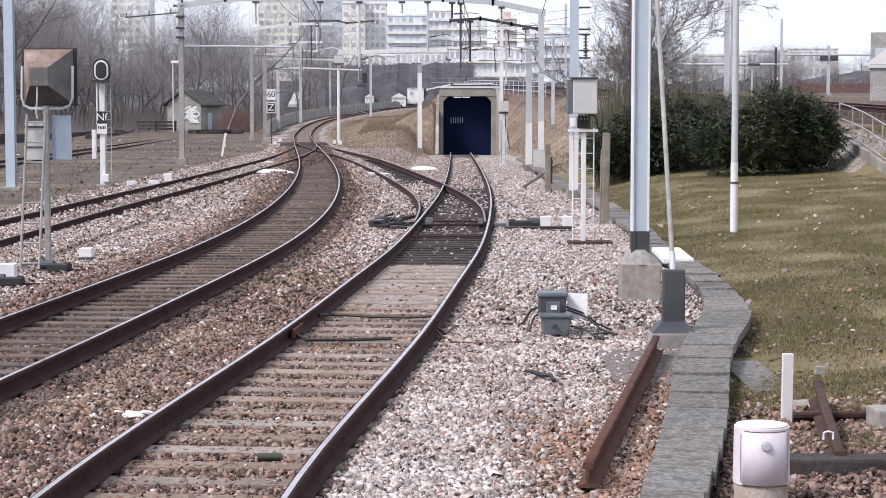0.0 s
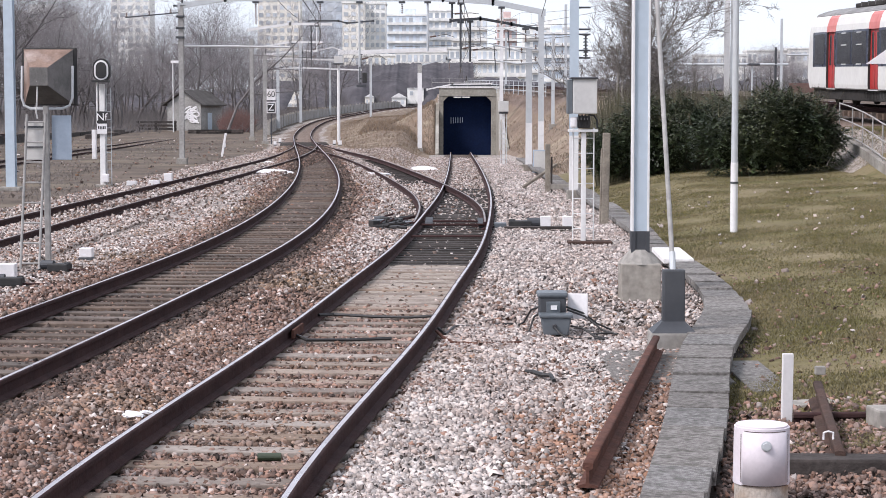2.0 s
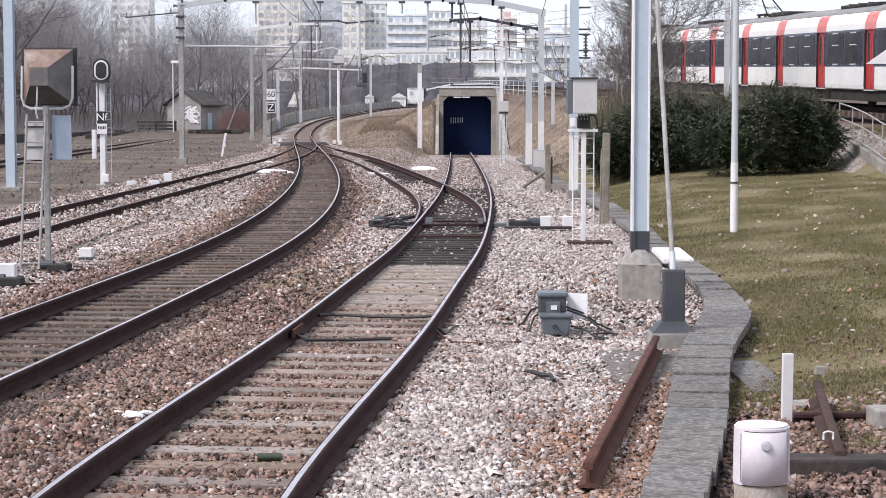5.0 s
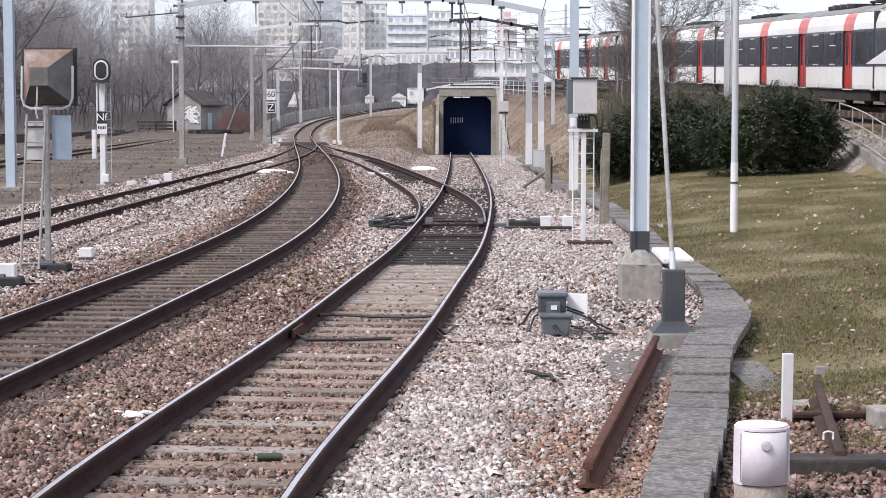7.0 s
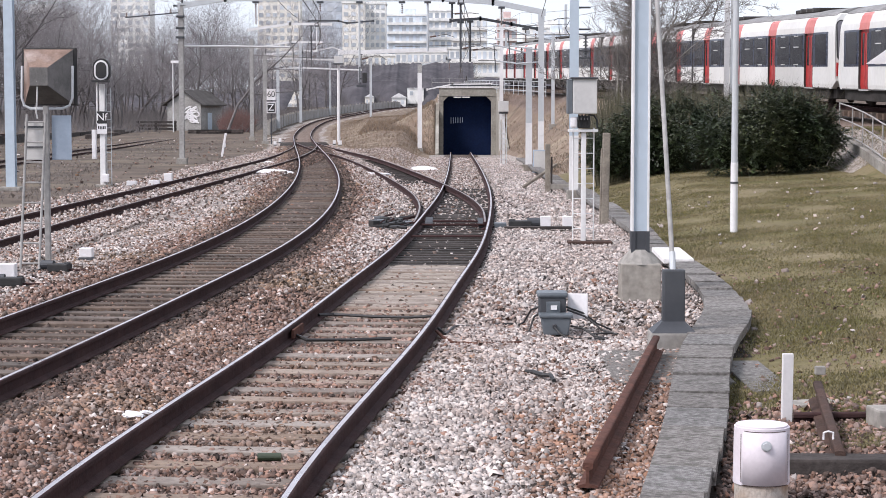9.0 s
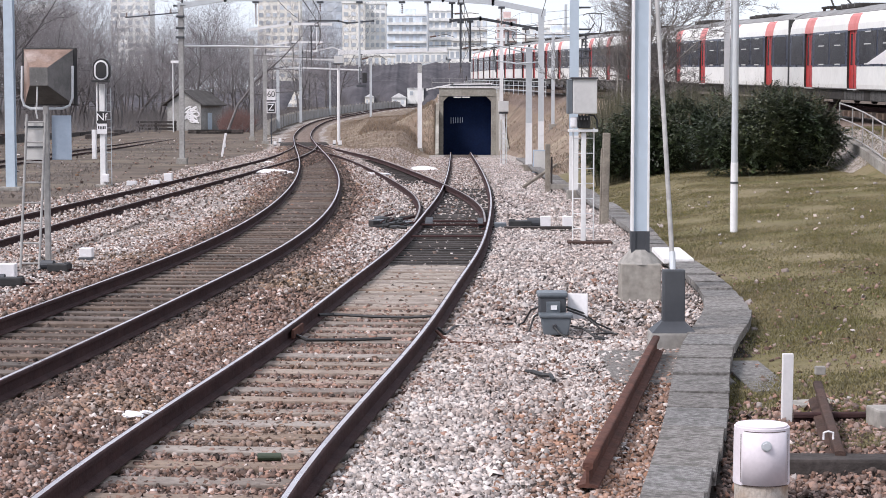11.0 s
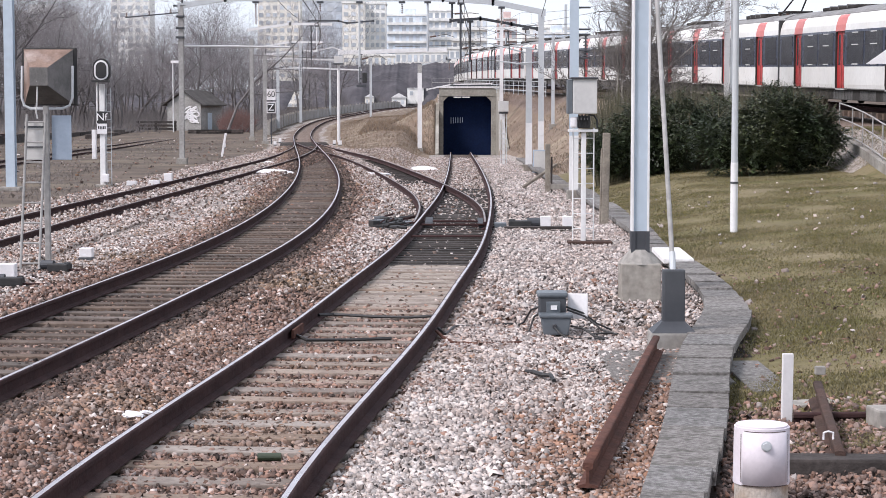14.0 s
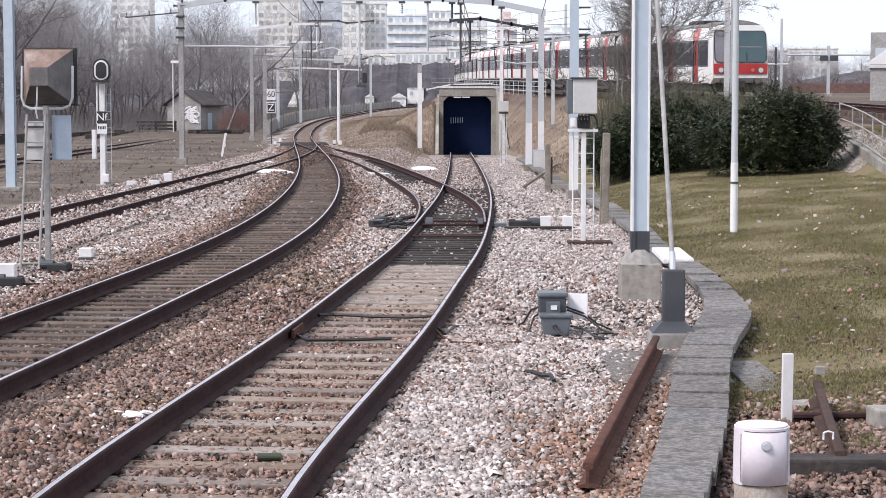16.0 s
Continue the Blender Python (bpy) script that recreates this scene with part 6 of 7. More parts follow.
for sgn, yy in ((-1, 41.8), (1, 41.5)):
    sp = thing("switch_heater", pose(float(line_a(yy)) + sgn * 0.58, yy, -0.16), "dark coiled fittings inside the switch rail", "switch fitting")
    for i in range(6):
        part("coil", rodded((-0.08, -1.0 + i * 0.32, 0.05), (0.08, -1.0 + i * 0.32, 0.05), 0.07, n=10), M["dark_metal"], sp)
cl = thing("point_rods", pose(-1.0, 41.5, -0.16), "dark tangle of point rods and clamps beside the switch", "point rods")
rng = random.Random(3)
for i in range(34):
    a = Vector((rng.uniform(-0.5, 0.1), rng.uniform(-1.5, 1.7), rng.uniform(0, 0.08)))
    part("rod", rodded(a, a + Vector((rng.uniform(0.05, 0.35), rng.uniform(-0.6, 0.6), rng.uniform(-0.04, 0.10))), rng.uniform(0.012, 0.035), n=6), M["rail_side" if i % 2 else "black"], cl)
for i in range(9):
    a = Vector((rng.uniform(-0.55, 0.15), rng.uniform(-1.4, 1.6), 0.0))
    o = part("clamp_block", boxed(-0.09, 0.09, -0.11, 0.11, 0, rng.uniform(0.07, 0.17), bevel=0.015), M["black" if i % 3 else "grey_box"], cl)
    o.matrix_basis = Matrix.Translation(a) @ pose(0, 0, 0, 0, 0, rng.uniform(-40, 40))
for y in (36.6, 40.4, 41.6):
    tagged(part("stretcher_bar", rodded((float(line_a(y)) - 0.7, y, -0.09), (float(line_a(y)) + 0.7, y, -0.09), 0.022, n=6), M["rail_side"]), "dark stretcher bar across the switch", "stretcher bar")

# rail joint cables across the track
for y, off, bow in ((22.6, 0.1, 0.25), (20.7, 0.0, -0.35)):
    x = float(line_a(y))
    pts = [(x - 0.72, y + off, -0.12), (x - 0.55, y + off + bow, -0.14), (x - 0.1, y + off + bow * 0.6, -0.155), (x + 0.35, y + off + bow * 0.2, -0.155), (x + 0.7, y + off, -0.13)]
    tagged(part("bond_cable", tube(bmesh.new(), pts[:5] if y > 21 else pts[:4], 0.02, 6), M["black"]), "black bond cable lying across the sleepers", "cable", "bond cables")
for y in (21.3, 21.0):
    x = float(line_a(y))
    pts = [(x + 0.82, y, -0.12), (x + 0.9, y - 0.35, -0.15), (x + 1.0, y + (0.5 if y > 21.1 else -0.7), -0.16), (x + 1.3, y + (0.7 if y > 21.1 else -0.75), -0.17), (x + 1.75, y + (0.9 if y > 21.1 else -0.6), -0.17)]
    tagged(part("bond_cable", tube(bmesh.new(), pts, 0.017, 6), M["black" if y > 21.1 else "red_rust"]), "thin cable from the rail into the stones", "cable", "bond cables")
for s in (-1, 1):
    y = 20.8
    pl = part("fishplate", boxed(-0.015, 0.015, -0.35, 0.35, -0.05, 0.05, bevel=0.008), M["red_rust"])
    pl.matrix_basis = pose(float(line_a(y)) - s * 0.02 + s * (GAUGE - 0.035), y, -0.09, 0, 0, -math.degrees(math.atan(float(line_a(y + 0.1) - line_a(y - 0.1)) / 0.2)))
    tagged(pl, "rust-red fishplate on the rail joint", "fishplate")
tagged(part("old_cable", tube(bmesh.new(), [(0.78, 18.25, -0.19), (0.86, 18.05, -0.165), (0.95, 17.85, -0.17), (1.02, 17.8, -0.165), (1.04, 17.6, -0.19)], 0.022, 6), M["black"]), "short black cable end among the stones", "cable")
bt = part("bottle", rodded((0, 0, 0), (0.17, 0, 0.0), 0.03, 0.03, n=12), M["leaf"])
bt.matrix_basis = pose(-1.34, 13.55, -0.165)
tagged(bt, "green glass bottle lying between sleepers", "bottle")
bm = bmesh.new()
for dx, r in ((0.0, 0.075), (0.13, 0.05), (-0.05, 0.04)):
    bmesh.ops.create_icosphere(bm, subdivisions=2, radius=r, matrix=Matrix.Translation((dx, dx * 0.8, 0.02)) @ Matrix.Diagonal((1.2, 1.0, 0.35, 1)))
for v in bm.verts:
    v.co += Vector((noise.noise(v.co * 31), noise.noise(v.co * 29 + Vector((4, 0, 0))), noise.noise(v.co * 27 + Vector((0, 9, 0))) * 0.6)) * 0.03
rag = part("litter", bm, M["white"])
rag.matrix_basis = pose(-2.52, 15.3, -0.16, 5, 8, 20)
tagged(rag, "crumpled white litter beside the rail", "litter")


def heap(x, y, w, d, h, rz, lab):
    bm = bmesh.new()
    bmesh.ops.create_icosphere(bm, subdivisions=3, radius=1)
    for v in bm.verts:
        v.co = Vector((v.co.x * w / 2, v.co.y * d / 2, max(v.co.z, -0.1) * h)) * (1 + 0.18 * noise.noise(v.co * 2.2))
    ob = part("lime_heap", bm, M["white"])
    ob.matrix_basis = pose(x, y, gz(x, y) - 0.02, 0, 0, rz)
    tagged(ob, lab, "heap", "white heaps")


heap(-0.93, 94.5, 1.3, 3.4, 0.25, 15, "small white heap of lime between the tracks")
heap(-6.95, 76.5, 1.5, 2.4, 0.25, -30, "flat white heap of lime beside the curve")
heap(-2.95, 77.5, 0.6, 2.4, 0.12, -40, "narrow white streak of lime beside the crossover")
heap(-3.8, 104, 0.5, 1.5, 0.2, 10, "small white lump beside the crossover")
heap(-8.35, 91, 0.45, 1.8, 0.2, 20, "small white lump on the side track")

# ---- hedges, trees and woods ----


def leaf_cloud(rng, blobs, n, size, fill=0.86):
    """Leaf blades on and in the outer layer of overlapping lumps."""
    vol = np.array([b[3] * b[4] * b[5] for b in blobs]) ** 0.67
    pick_ = rng.choice(len(blobs), n, p=vol / vol.sum())
    b = np.array(blobs)[pick_]
    d = rng.normal(size=(n, 3))
    d /= np.linalg.norm(d, axis=1, keepdims=True)
    r = rng.uniform(fill, 1.1, n) + rng.exponential(0.03, n)
    c = b[:, :3] + d * b[:, 3:6] * r[:, None]
    a = d + rng.normal(0, 0.55, (n, 3)) + np.array([0, 0, 0.35])
    a /= np.linalg.norm(a, axis=1, keepdims=True)
    u = np.cross(a, rng.normal(size=(n, 3)))
    u /= np.linalg.norm(u, axis=1, keepdims=True)
    w = np.cross(a, u)
    s = size * rng.uniform(0.6, 1.3, (n, 1))
    v = np.stack([c - u * s, c + w * s * 0.42 - a * s * 0.1, c + u * s, c - w * s * 0.42 - a * s * 0.1], 1).reshape(-1, 3)
    f = np.arange(4 * n).reshape(-1, 4)
    return v, f


def leaf_sprays(rng, blobs, count, leaves, size):
    """Outward shoots with two ranks of leaves, drooping at their ends."""
    b = np.array(blobs)[rng.integers(0, len(blobs), count)]
    d = rng.normal(size=(count, 3))
    d[:, 1] -= 0.3
    d /= np.linalg.norm(d, axis=1, keepdims=True)
    root = b[:, :3] + d * b[:, 3:6] * rng.uniform(0.78, 0.98, (count, 1))
    out = d * np.array([1, 1, 0.55]) + rng.normal(0, 0.3, (count, 3)) + np.array([0, 0, 0.12])
    out /= np.linalg.norm(out, axis=1, keepdims=True)
    length = rng.uniform(0.22, 0.62, count)
    u = np.linspace(0.1, 1.0, leaves)[None, :, None]
    c = root[:, None] + out[:, None] * length[:, None, None] * u - np.array([0, 0, 0.24]) * (u ** 2) * length[:, None, None]
    side = np.cross(out, np.array([0, 0, 1.0]))
    side /= np.linalg.norm(side, axis=1, keepdims=True) + 1e-6
    rank = np.where(np.arange(leaves) % 2, 1.0, -1.0)[None, :, None]
    n = (count, leaves, 1)
    ax = side[:, None] * rank + out[:, None] * 0.75 + rng.normal(0, 0.22, (count, leaves, 3))
    ax /= np.linalg.norm(ax, axis=2, keepdims=True)
    w = np.cross(ax, np.array([0, 0, 1.0]) + rng.normal(0, 0.35, (count, leaves, 3)))
    w /= np.linalg.norm(w, axis=2, keepdims=True)
    s = size * rng.uniform(0.7, 1.35, n)
    dip = np.array([0, 0, 0.35])
    v = np.stack([c, c + ax * s + w * s * 0.36, c + ax * s * 2.0 - dip * s, c + ax * s - w * s * 0.36], 2).reshape(-1, 3)
    return v, np.arange(len(v)).reshape(-1, 4)


def hedge(name, x, y, z, blobs, n, seed, label):
    t = thing(name, pose(x, y, z), label, "bush", "evergreen bushes")
    rng = np.random.default_rng(seed)
    more = []
    for b in blobs:
        for i in range(7):
            d = rng.normal(size=3)
            d /= np.linalg.norm(d)
            d[2] = abs(d[2]) * 0.95 - 0.1
            k = rng.uniform(0.26, 0.5)
            more.append((b[0] + d[0] * b[3] * 0.86, b[1] + d[1] * b[4] * 0.8, b[2] + d[2] * b[5] * 0.86, b[3] * k, b[4] * k, b[5] * k))
    v, f = leaf_cloud(rng, list(blobs) + more, n // 3, 0.05, 0.66)
    v2, f2 = leaf_sprays(rng, list(blobs) + more, n // 26, 22, 0.052)
    v, f = np.concatenate([v, v2]), np.concatenate([f, f2 + len(v)])
    k = v.reshape(-1, 4, 3)[:, :, 2].min(1) > -0.1
    ob = raw_mesh("foliage", v, f[k], M["leaf"], t)
    ob["label"] = "glossy dark green leaves"
    # Added inner lumps whose dark colour paints shade behind the leaves.
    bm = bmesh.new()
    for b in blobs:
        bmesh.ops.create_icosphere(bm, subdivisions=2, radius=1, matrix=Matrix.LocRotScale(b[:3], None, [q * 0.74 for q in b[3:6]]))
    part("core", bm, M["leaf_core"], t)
    # leafless shoots standing out of the top
    bm = bmesh.new()
    r2 = random.Random(seed)
    for i in range(260):
        b = r2.choice(blobs)
        p = Vector((b[0] + r2.uniform(-0.8, 0.8) * b[3], b[1] - r2.uniform(0, 0.8) * b[4], b[2] + b[5] * 0.7))
        rod(bm, p, p + Vector((r2.uniform(-0.35, 0.35), r2.uniform(-0.2, 0.2), r2.uniform(0.2, 0.65))), 0.006, 0.003, n=3, caps=False)
    part("shoot_tuft", bm, M["scrub_twig"], t)["kind"] = "stuff"


hedge("laurel_bush", 7.2, 65, gz(7.2, 65), [(-1.5, 0, 0.7, 0.85, 1.0, 1.0), (-0.5, 0.2, 1.0, 1.0, 1.2, 1.2), (0.6, 0, 0.95, 0.9, 1.1, 1.1), (-0.2, 0.6, 1.5, 0.9, 1.0, 0.85), (1.3, 1.2, 1.45, 0.9, 1.0, 1.15), (2.3, 1.6, 1.5, 0.9, 1.0, 1.15), (0.5, 1.4, 1.8, 0.9, 1.0, 0.85)],
      60000, 11, "dark green laurel bush on the lawn")
hedge("laurel_bush", 10.3, 60, gz(10.3, 60), [(-1.25, 0.3, 1.0, 0.75, 1.1, 1.15), (-0.2, 0, 1.1, 1.1, 1.2, 1.35), (0.9, 0.1, 1.0, 0.95, 1.1, 1.25), (0.3, 0.5, 1.75, 0.95, 0.9, 0.85), (1.65, 0.2, 0.95, 0.6, 0.9, 1.0)],
      70000, 12, "dense dark green laurel bush with bare shoots")


def branch_tree(seed, height, spread, levels, kids, r0, lean=0.0, droop=0.0, crook=0.10, low=1, reach=(0.36, 0.62)):
    """Sections (a, b, ra, rb) of a bare tree, thick ones first."""
    rng = random.Random(seed)
    out = []

    def grow(p, d, length, r, level):
        n = 4 if level == 0 else 3 if level < levels else (2 if levels > 3 else 1)
        q, dirn = p, d
        for i in range(n):
            dirn = (dirn + Vector((rng.gauss(0, crook), rng.gauss(0, crook), rng.gauss(0.05, crook * 0.7)))).normalized()
            e = q + dirn * (length / n)
            ra, rb = r * (1 - 0.75 * i / n), r * (1 - 0.75 * (i + 1) / n)
            out.append((q, e, ra, rb, level))
            if level < levels:
                m = kids[level] if i >= low or level else 0
                for k in range(m):
                    side = Vector((rng.gauss(0, 1), rng.gauss(0, 1), rng.gauss(0.15, 0.5)))
                    side = (side - dirn * side.dot(dirn)).normalized()
                    w = spread * rng.uniform(0.7, 1.25)
                    nd = (dirn + side * w + Vector((0, 0, 0.15 - droop))).normalized()
                    grow(q.lerp(e, rng.uniform(0.2, 1.0)), nd, length * rng.uniform(*reach), max(rb * 0.6, 0.004), level + 1)
            q = e
    grow(Vector((0, 0, 0)), Vector((lean, 0, 1)).normalized(), height, r0, 0)
    return out


def sections_mesh(name, secs, mat, parent, sides, rmin=0.0):
    v, f = [], []
    for a, b, ra, rb, _ in secs:
        q = (b - a).to_track_quat("Z", "Y")
        k0 = len(v)
        for p, r in ((a, max(ra, rmin)), (b, max(rb, rmin))):
            for k in range(sides):
                v.append(p + q @ Vector((r * math.cos(6.2832 * k / sides), r * math.sin(6.2832 * k / sides), 0)))
        for k in range(sides):
            f.append((k0 + k, k0 + (k + 1) % sides, k0 + sides + (k + 1) % sides, k0 + sides + k))
    return raw_mesh(name, np.array([tuple(p) for p in v]), np.array(f), M[mat], parent)


def bare_tree(x, y, z, secs, label, trunk_mat, twig_mat, rmin, group):
    t = thing("bare_tree", pose(x, y, z), label, "tree", group)
    sections_mesh("trunk", [s for s in secs if s[4] <= 1], trunk_mat, t, 7, rmin)
    sections_mesh("crown", [s for s in secs if s[4] > 1], twig_mat, t, 3, rmin)
    return t


def scrub():
    """Bare brownish scrub on the slope behind the bushes."""
    r = np.random.default_rng(25)
    n = 11000
    px = r.uniform(1055, 1440, n)
    y = r.uniform(66, 74, n)
    x = (px - 784) * y / 3350
    z = ground_z(x, y)
    top = sz(146 + 12 * np.sin(px * 0.05) + r.normal(0, 7, n), y)
    h = np.maximum(top - z, 0.3) * r.uniform(0.45, 1.0, n)
    w = r.uniform(0.008, 0.018, n)
    v = np.stack([np.stack([x - w, y, z], -1), np.stack([x + w, y, z], -1), np.stack([x + r.normal(0, 0.22, n) * h, y + r.normal(0, 0.2, n) * h, z + h], -1)], 1)
    tagged(raw_mesh("scrub", v.reshape(-1, 3), np.arange(3 * n).reshape(-1, 3), M["scrub_twig"]), "bare brownish scrub behind the laurel bushes", "scrub", kind="stuff")
    # scrub on the bank beside the portal
    n = 5200
    y = r.uniform(160, 186, n)
    x = -0.8 - 6.5 * r.uniform(0, 1, n) ** 1.2
    z = ground_z(x, y) - 0.05
    h = r.uniform(0.08, 0.5, n)
    w = r.uniform(0.01, 0.03, n)
    v = np.stack([np.stack([x - w, y, z], -1), np.stack([x + w, y, z], -1), np.stack([x + r.normal(0, 0.25, n) * h, y + r.normal(0, 0.2, n) * h, z + h], -1)], 1)
    tagged(raw_mesh("scrub", v.reshape(-1, 3), np.arange(3 * n).reshape(-1, 3), M["dry_blade"]), "bare tan scrub on the bank beside the tunnel portal", "scrub", kind="stuff")


scrub()
bare_tree(6.62, 74, gz(6.62, 74) - 0.2, branch_tree(21, 7.8, 0.95, 4, (4, 3, 2, 2), 0.15, crook=0.22, low=0, reach=(0.34, 0.52)), "leafless tree with pale crooked limbs behind the hedge", "bark", "twig", 0.006, "bare trees by the hedge")
bare_tree(9.55, 78, gz(9.55, 78) - 0.2, branch_tree(33, 6.2, 1.4, 4, (3, 3, 2, 2), 0.12, crook=0.26, low=0, reach=(0.36, 0.55)), "spreading leafless tree with crooked grey twigs", "bark", "twig", 0.006, "bare trees by the hedge")
bare_tree(8.2, 77, gz(8.2, 77) - 0.2, branch_tree(38, 6.4, 1.3, 4, (3, 3, 2, 2), 0.11, crook=0.26, low=0, reach=(0.36, 0.55)), "low spreading leafless tree", "bark", "twig", 0.006, "bare trees by the hedge")
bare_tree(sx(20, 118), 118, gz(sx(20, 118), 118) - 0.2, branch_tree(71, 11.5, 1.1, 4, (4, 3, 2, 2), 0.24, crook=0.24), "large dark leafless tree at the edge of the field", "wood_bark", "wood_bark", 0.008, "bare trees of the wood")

forms = []
for i in range(6):
    forms.append(bare_tree(-40 - 6 * i, 240, 0.0, branch_tree(50 + i, 12 + 0.9 * i, 0.8 + 0.07 * i, 3, (3, 3, 3), 0.2, crook=0.16), "tall leafless grey-brown tree in the wood", "wood_bark", "hazed_wood_twig", 0.008, "bare trees of the wood"))
rng = random.Random(9)
count = 0
for i in range(420):
    yy = rng.uniform(195, 330)
    px = rng.uniform(-60, 760)
    x = sx(px, yy)
    if x > float(line_b(yy)) - 6 or count > 120:
        continue
    if 285 < px < 400 and yy < 212:
        continue
    s = rng.uniform(0.75, 1.15) * (0.8 if px < 140 else 0.6 if px < 195 else 0.5 if px < 272 else 0.7 if px < 400 else 0.66 if px < 470 else 0.5)
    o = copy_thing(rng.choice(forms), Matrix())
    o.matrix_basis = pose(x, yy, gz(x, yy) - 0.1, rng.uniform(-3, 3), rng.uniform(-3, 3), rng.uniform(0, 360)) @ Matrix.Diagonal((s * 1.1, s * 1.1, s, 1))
    count += 1
for i in range(10):
    yy = rng.uniform(265, 335)
    x = min(sx(rng.uniform(528, 612), yy), float(line_b(yy)) - 5)
    s = rng.uniform(0.5, 0.85)
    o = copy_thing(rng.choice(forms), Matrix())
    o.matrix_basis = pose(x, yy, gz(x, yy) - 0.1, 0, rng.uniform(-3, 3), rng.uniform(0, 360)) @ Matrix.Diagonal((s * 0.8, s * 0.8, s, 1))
for i in range(90):
    yy = rng.uniform(170, 330)
    x = sx(rng.uniform(1010, 1620), yy)
    if x < float(line_t(yy)) + 9:
        continue
    s = rng.uniform(0.17, 0.26) * yy / 230
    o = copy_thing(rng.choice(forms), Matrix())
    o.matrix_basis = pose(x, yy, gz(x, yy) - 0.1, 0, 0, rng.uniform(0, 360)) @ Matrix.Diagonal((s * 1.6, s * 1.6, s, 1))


def ridge_twigs():
    r = np.random.default_rng(16)
    n = 16000
    x = r.uniform(-36, 8, n)
    y = r.uniform(462, 512, n)
    u = (y - 470) / 40
    z = 0.5 + np.clip(u, 0, 1) * 13.0
    h = r.uniform(0.6, 2.6, n)
    w = r.uniform(0.03, 0.09, n)
    v = np.stack([np.stack([x - w, y, z], -1), np.stack([x + w, y, z], -1), np.stack([x + r.normal(0, 0.8, n) * h, y, z + h], -1)], 1)
    tagged(raw_mesh("undergrowth", v.reshape(-1, 3), np.arange(3 * n).reshape(-1, 3), M["wood_bark"]), "bare thicket on the far slope", "undergrowth", kind="stuff")


ridge_twigs()


def brush():
    """Undergrowth of thin stems along the wood's edge."""
    r = np.random.default_rng(15)
    n = 14000
    y = r.uniform(192, 330, n)
    px = r.uniform(-40, 780, n)
    x = (px - 784) * y / 3350
    k = (x < line_b(y) - 5) & ~((px > 285) & (px < 405) & (y < 214))
    x, y = x[k], y[k]
    n = len(x)
    z = ground_z(x, y)
    h = r.uniform(0.3, 2.2, n)
    w = r.uniform(0.015, 0.04, n)
    dx = r.normal(0, 0.8, n) * h
    v = np.stack([np.stack([x - w, y, z], -1), np.stack([x + w, y, z], -1), np.stack([x + dx, y + r.normal(0, 0.2, n) * h, z + h], -1)], 1)
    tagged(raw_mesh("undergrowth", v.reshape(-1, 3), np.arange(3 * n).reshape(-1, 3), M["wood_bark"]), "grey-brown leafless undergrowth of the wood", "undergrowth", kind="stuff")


brush()


def ridge(x0, x1, y, base, top, seed, mat, label, rough):
    """A far wooded slope closing the view."""
    n = 160
    xs_ = np.linspace(x0, x1, n)
    hs = np.array([top(a) + rough * (noise.noise((a * 0.05, seed, 0)) + 0.6 * noise.noise((a * 0.31, seed, 2)) + 0.4 * noise.noise((a * 1.3, seed, 4))) for a in xs_])
    rows = []
    for k, (dy, u) in enumerate(((0, 0.0), (12, 0.45), (25, 0.8), (40, 1.0), (70, 0.9))):
        rows.append(np.stack([xs_, np.full(n, y + dy) + 3 * np.sin(xs_ * 0.7 + k), base + (hs - base) * u], -1))
    v = np.concatenate(rows)
    i = np.arange(5 * n).reshape(5, n)
    f = np.stack([i[:-1, :-1], i[:-1, 1:], i[1:, 1:], i[1:, :-1]], -1).reshape(-1, 4)
    tagged(raw_mesh("backdrop", v, f, M[mat]), label, "backdrop", kind="structure")


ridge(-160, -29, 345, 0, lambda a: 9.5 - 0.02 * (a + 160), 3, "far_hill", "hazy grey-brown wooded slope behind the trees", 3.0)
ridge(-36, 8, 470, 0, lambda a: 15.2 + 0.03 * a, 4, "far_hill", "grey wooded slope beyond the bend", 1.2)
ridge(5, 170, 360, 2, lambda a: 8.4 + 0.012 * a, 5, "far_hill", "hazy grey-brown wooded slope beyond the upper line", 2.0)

# ---- hut, walls, far buildings ----


def hut():
    t = thing("lineside_hut", pose(-27.7, 203, gz(-27.7, 203) - 0.2, 0, 0, -20), "small dirty rendered hut with a tiled gable roof and graffiti", "hut")
    part("wall", prism(bmesh.new(), [(-2.0, 0), (2.0, 0), (2.0, 3.1), (0, 4.35), (-2.0, 3.1)], 0, 5.0), M["hut_wall"], t)
    for s in (-1, 1):
        bm = bmesh.new()
        o = [(0.02 * s, 4.42), (s * 2.5, 2.86), (s * 2.5, 2.98), (0.02 * s, 4.56)]
        prism(bm, o, -0.35, 5.3)
        part("roof_slope", bm, M["hut_roof"], t, "brown tiled roof slope")
    r = random.Random(5)
    bm = bmesh.new()
    for i in range(12):
        x, z = r.uniform(0.0, 1.5), r.uniform(1.2, 2.5)
        tube(bm, [(x + 0.45 * math.cos(a * 1.3 + i), -0.03, z + 0.35 * math.sin(a * 1.1 + i * 2)) for a in np.linspace(0, 4.2, 9)], 0.09, 5)
    part("graffiti", bm, M["white"], t, "white sprayed scrawl")
    part("side_door", boxed(1.98, 2.03, 1.6, 2.6, 0.1, 2.1, bevel=0.01), M["galv"], t, "grey side door")
    return t


hut()


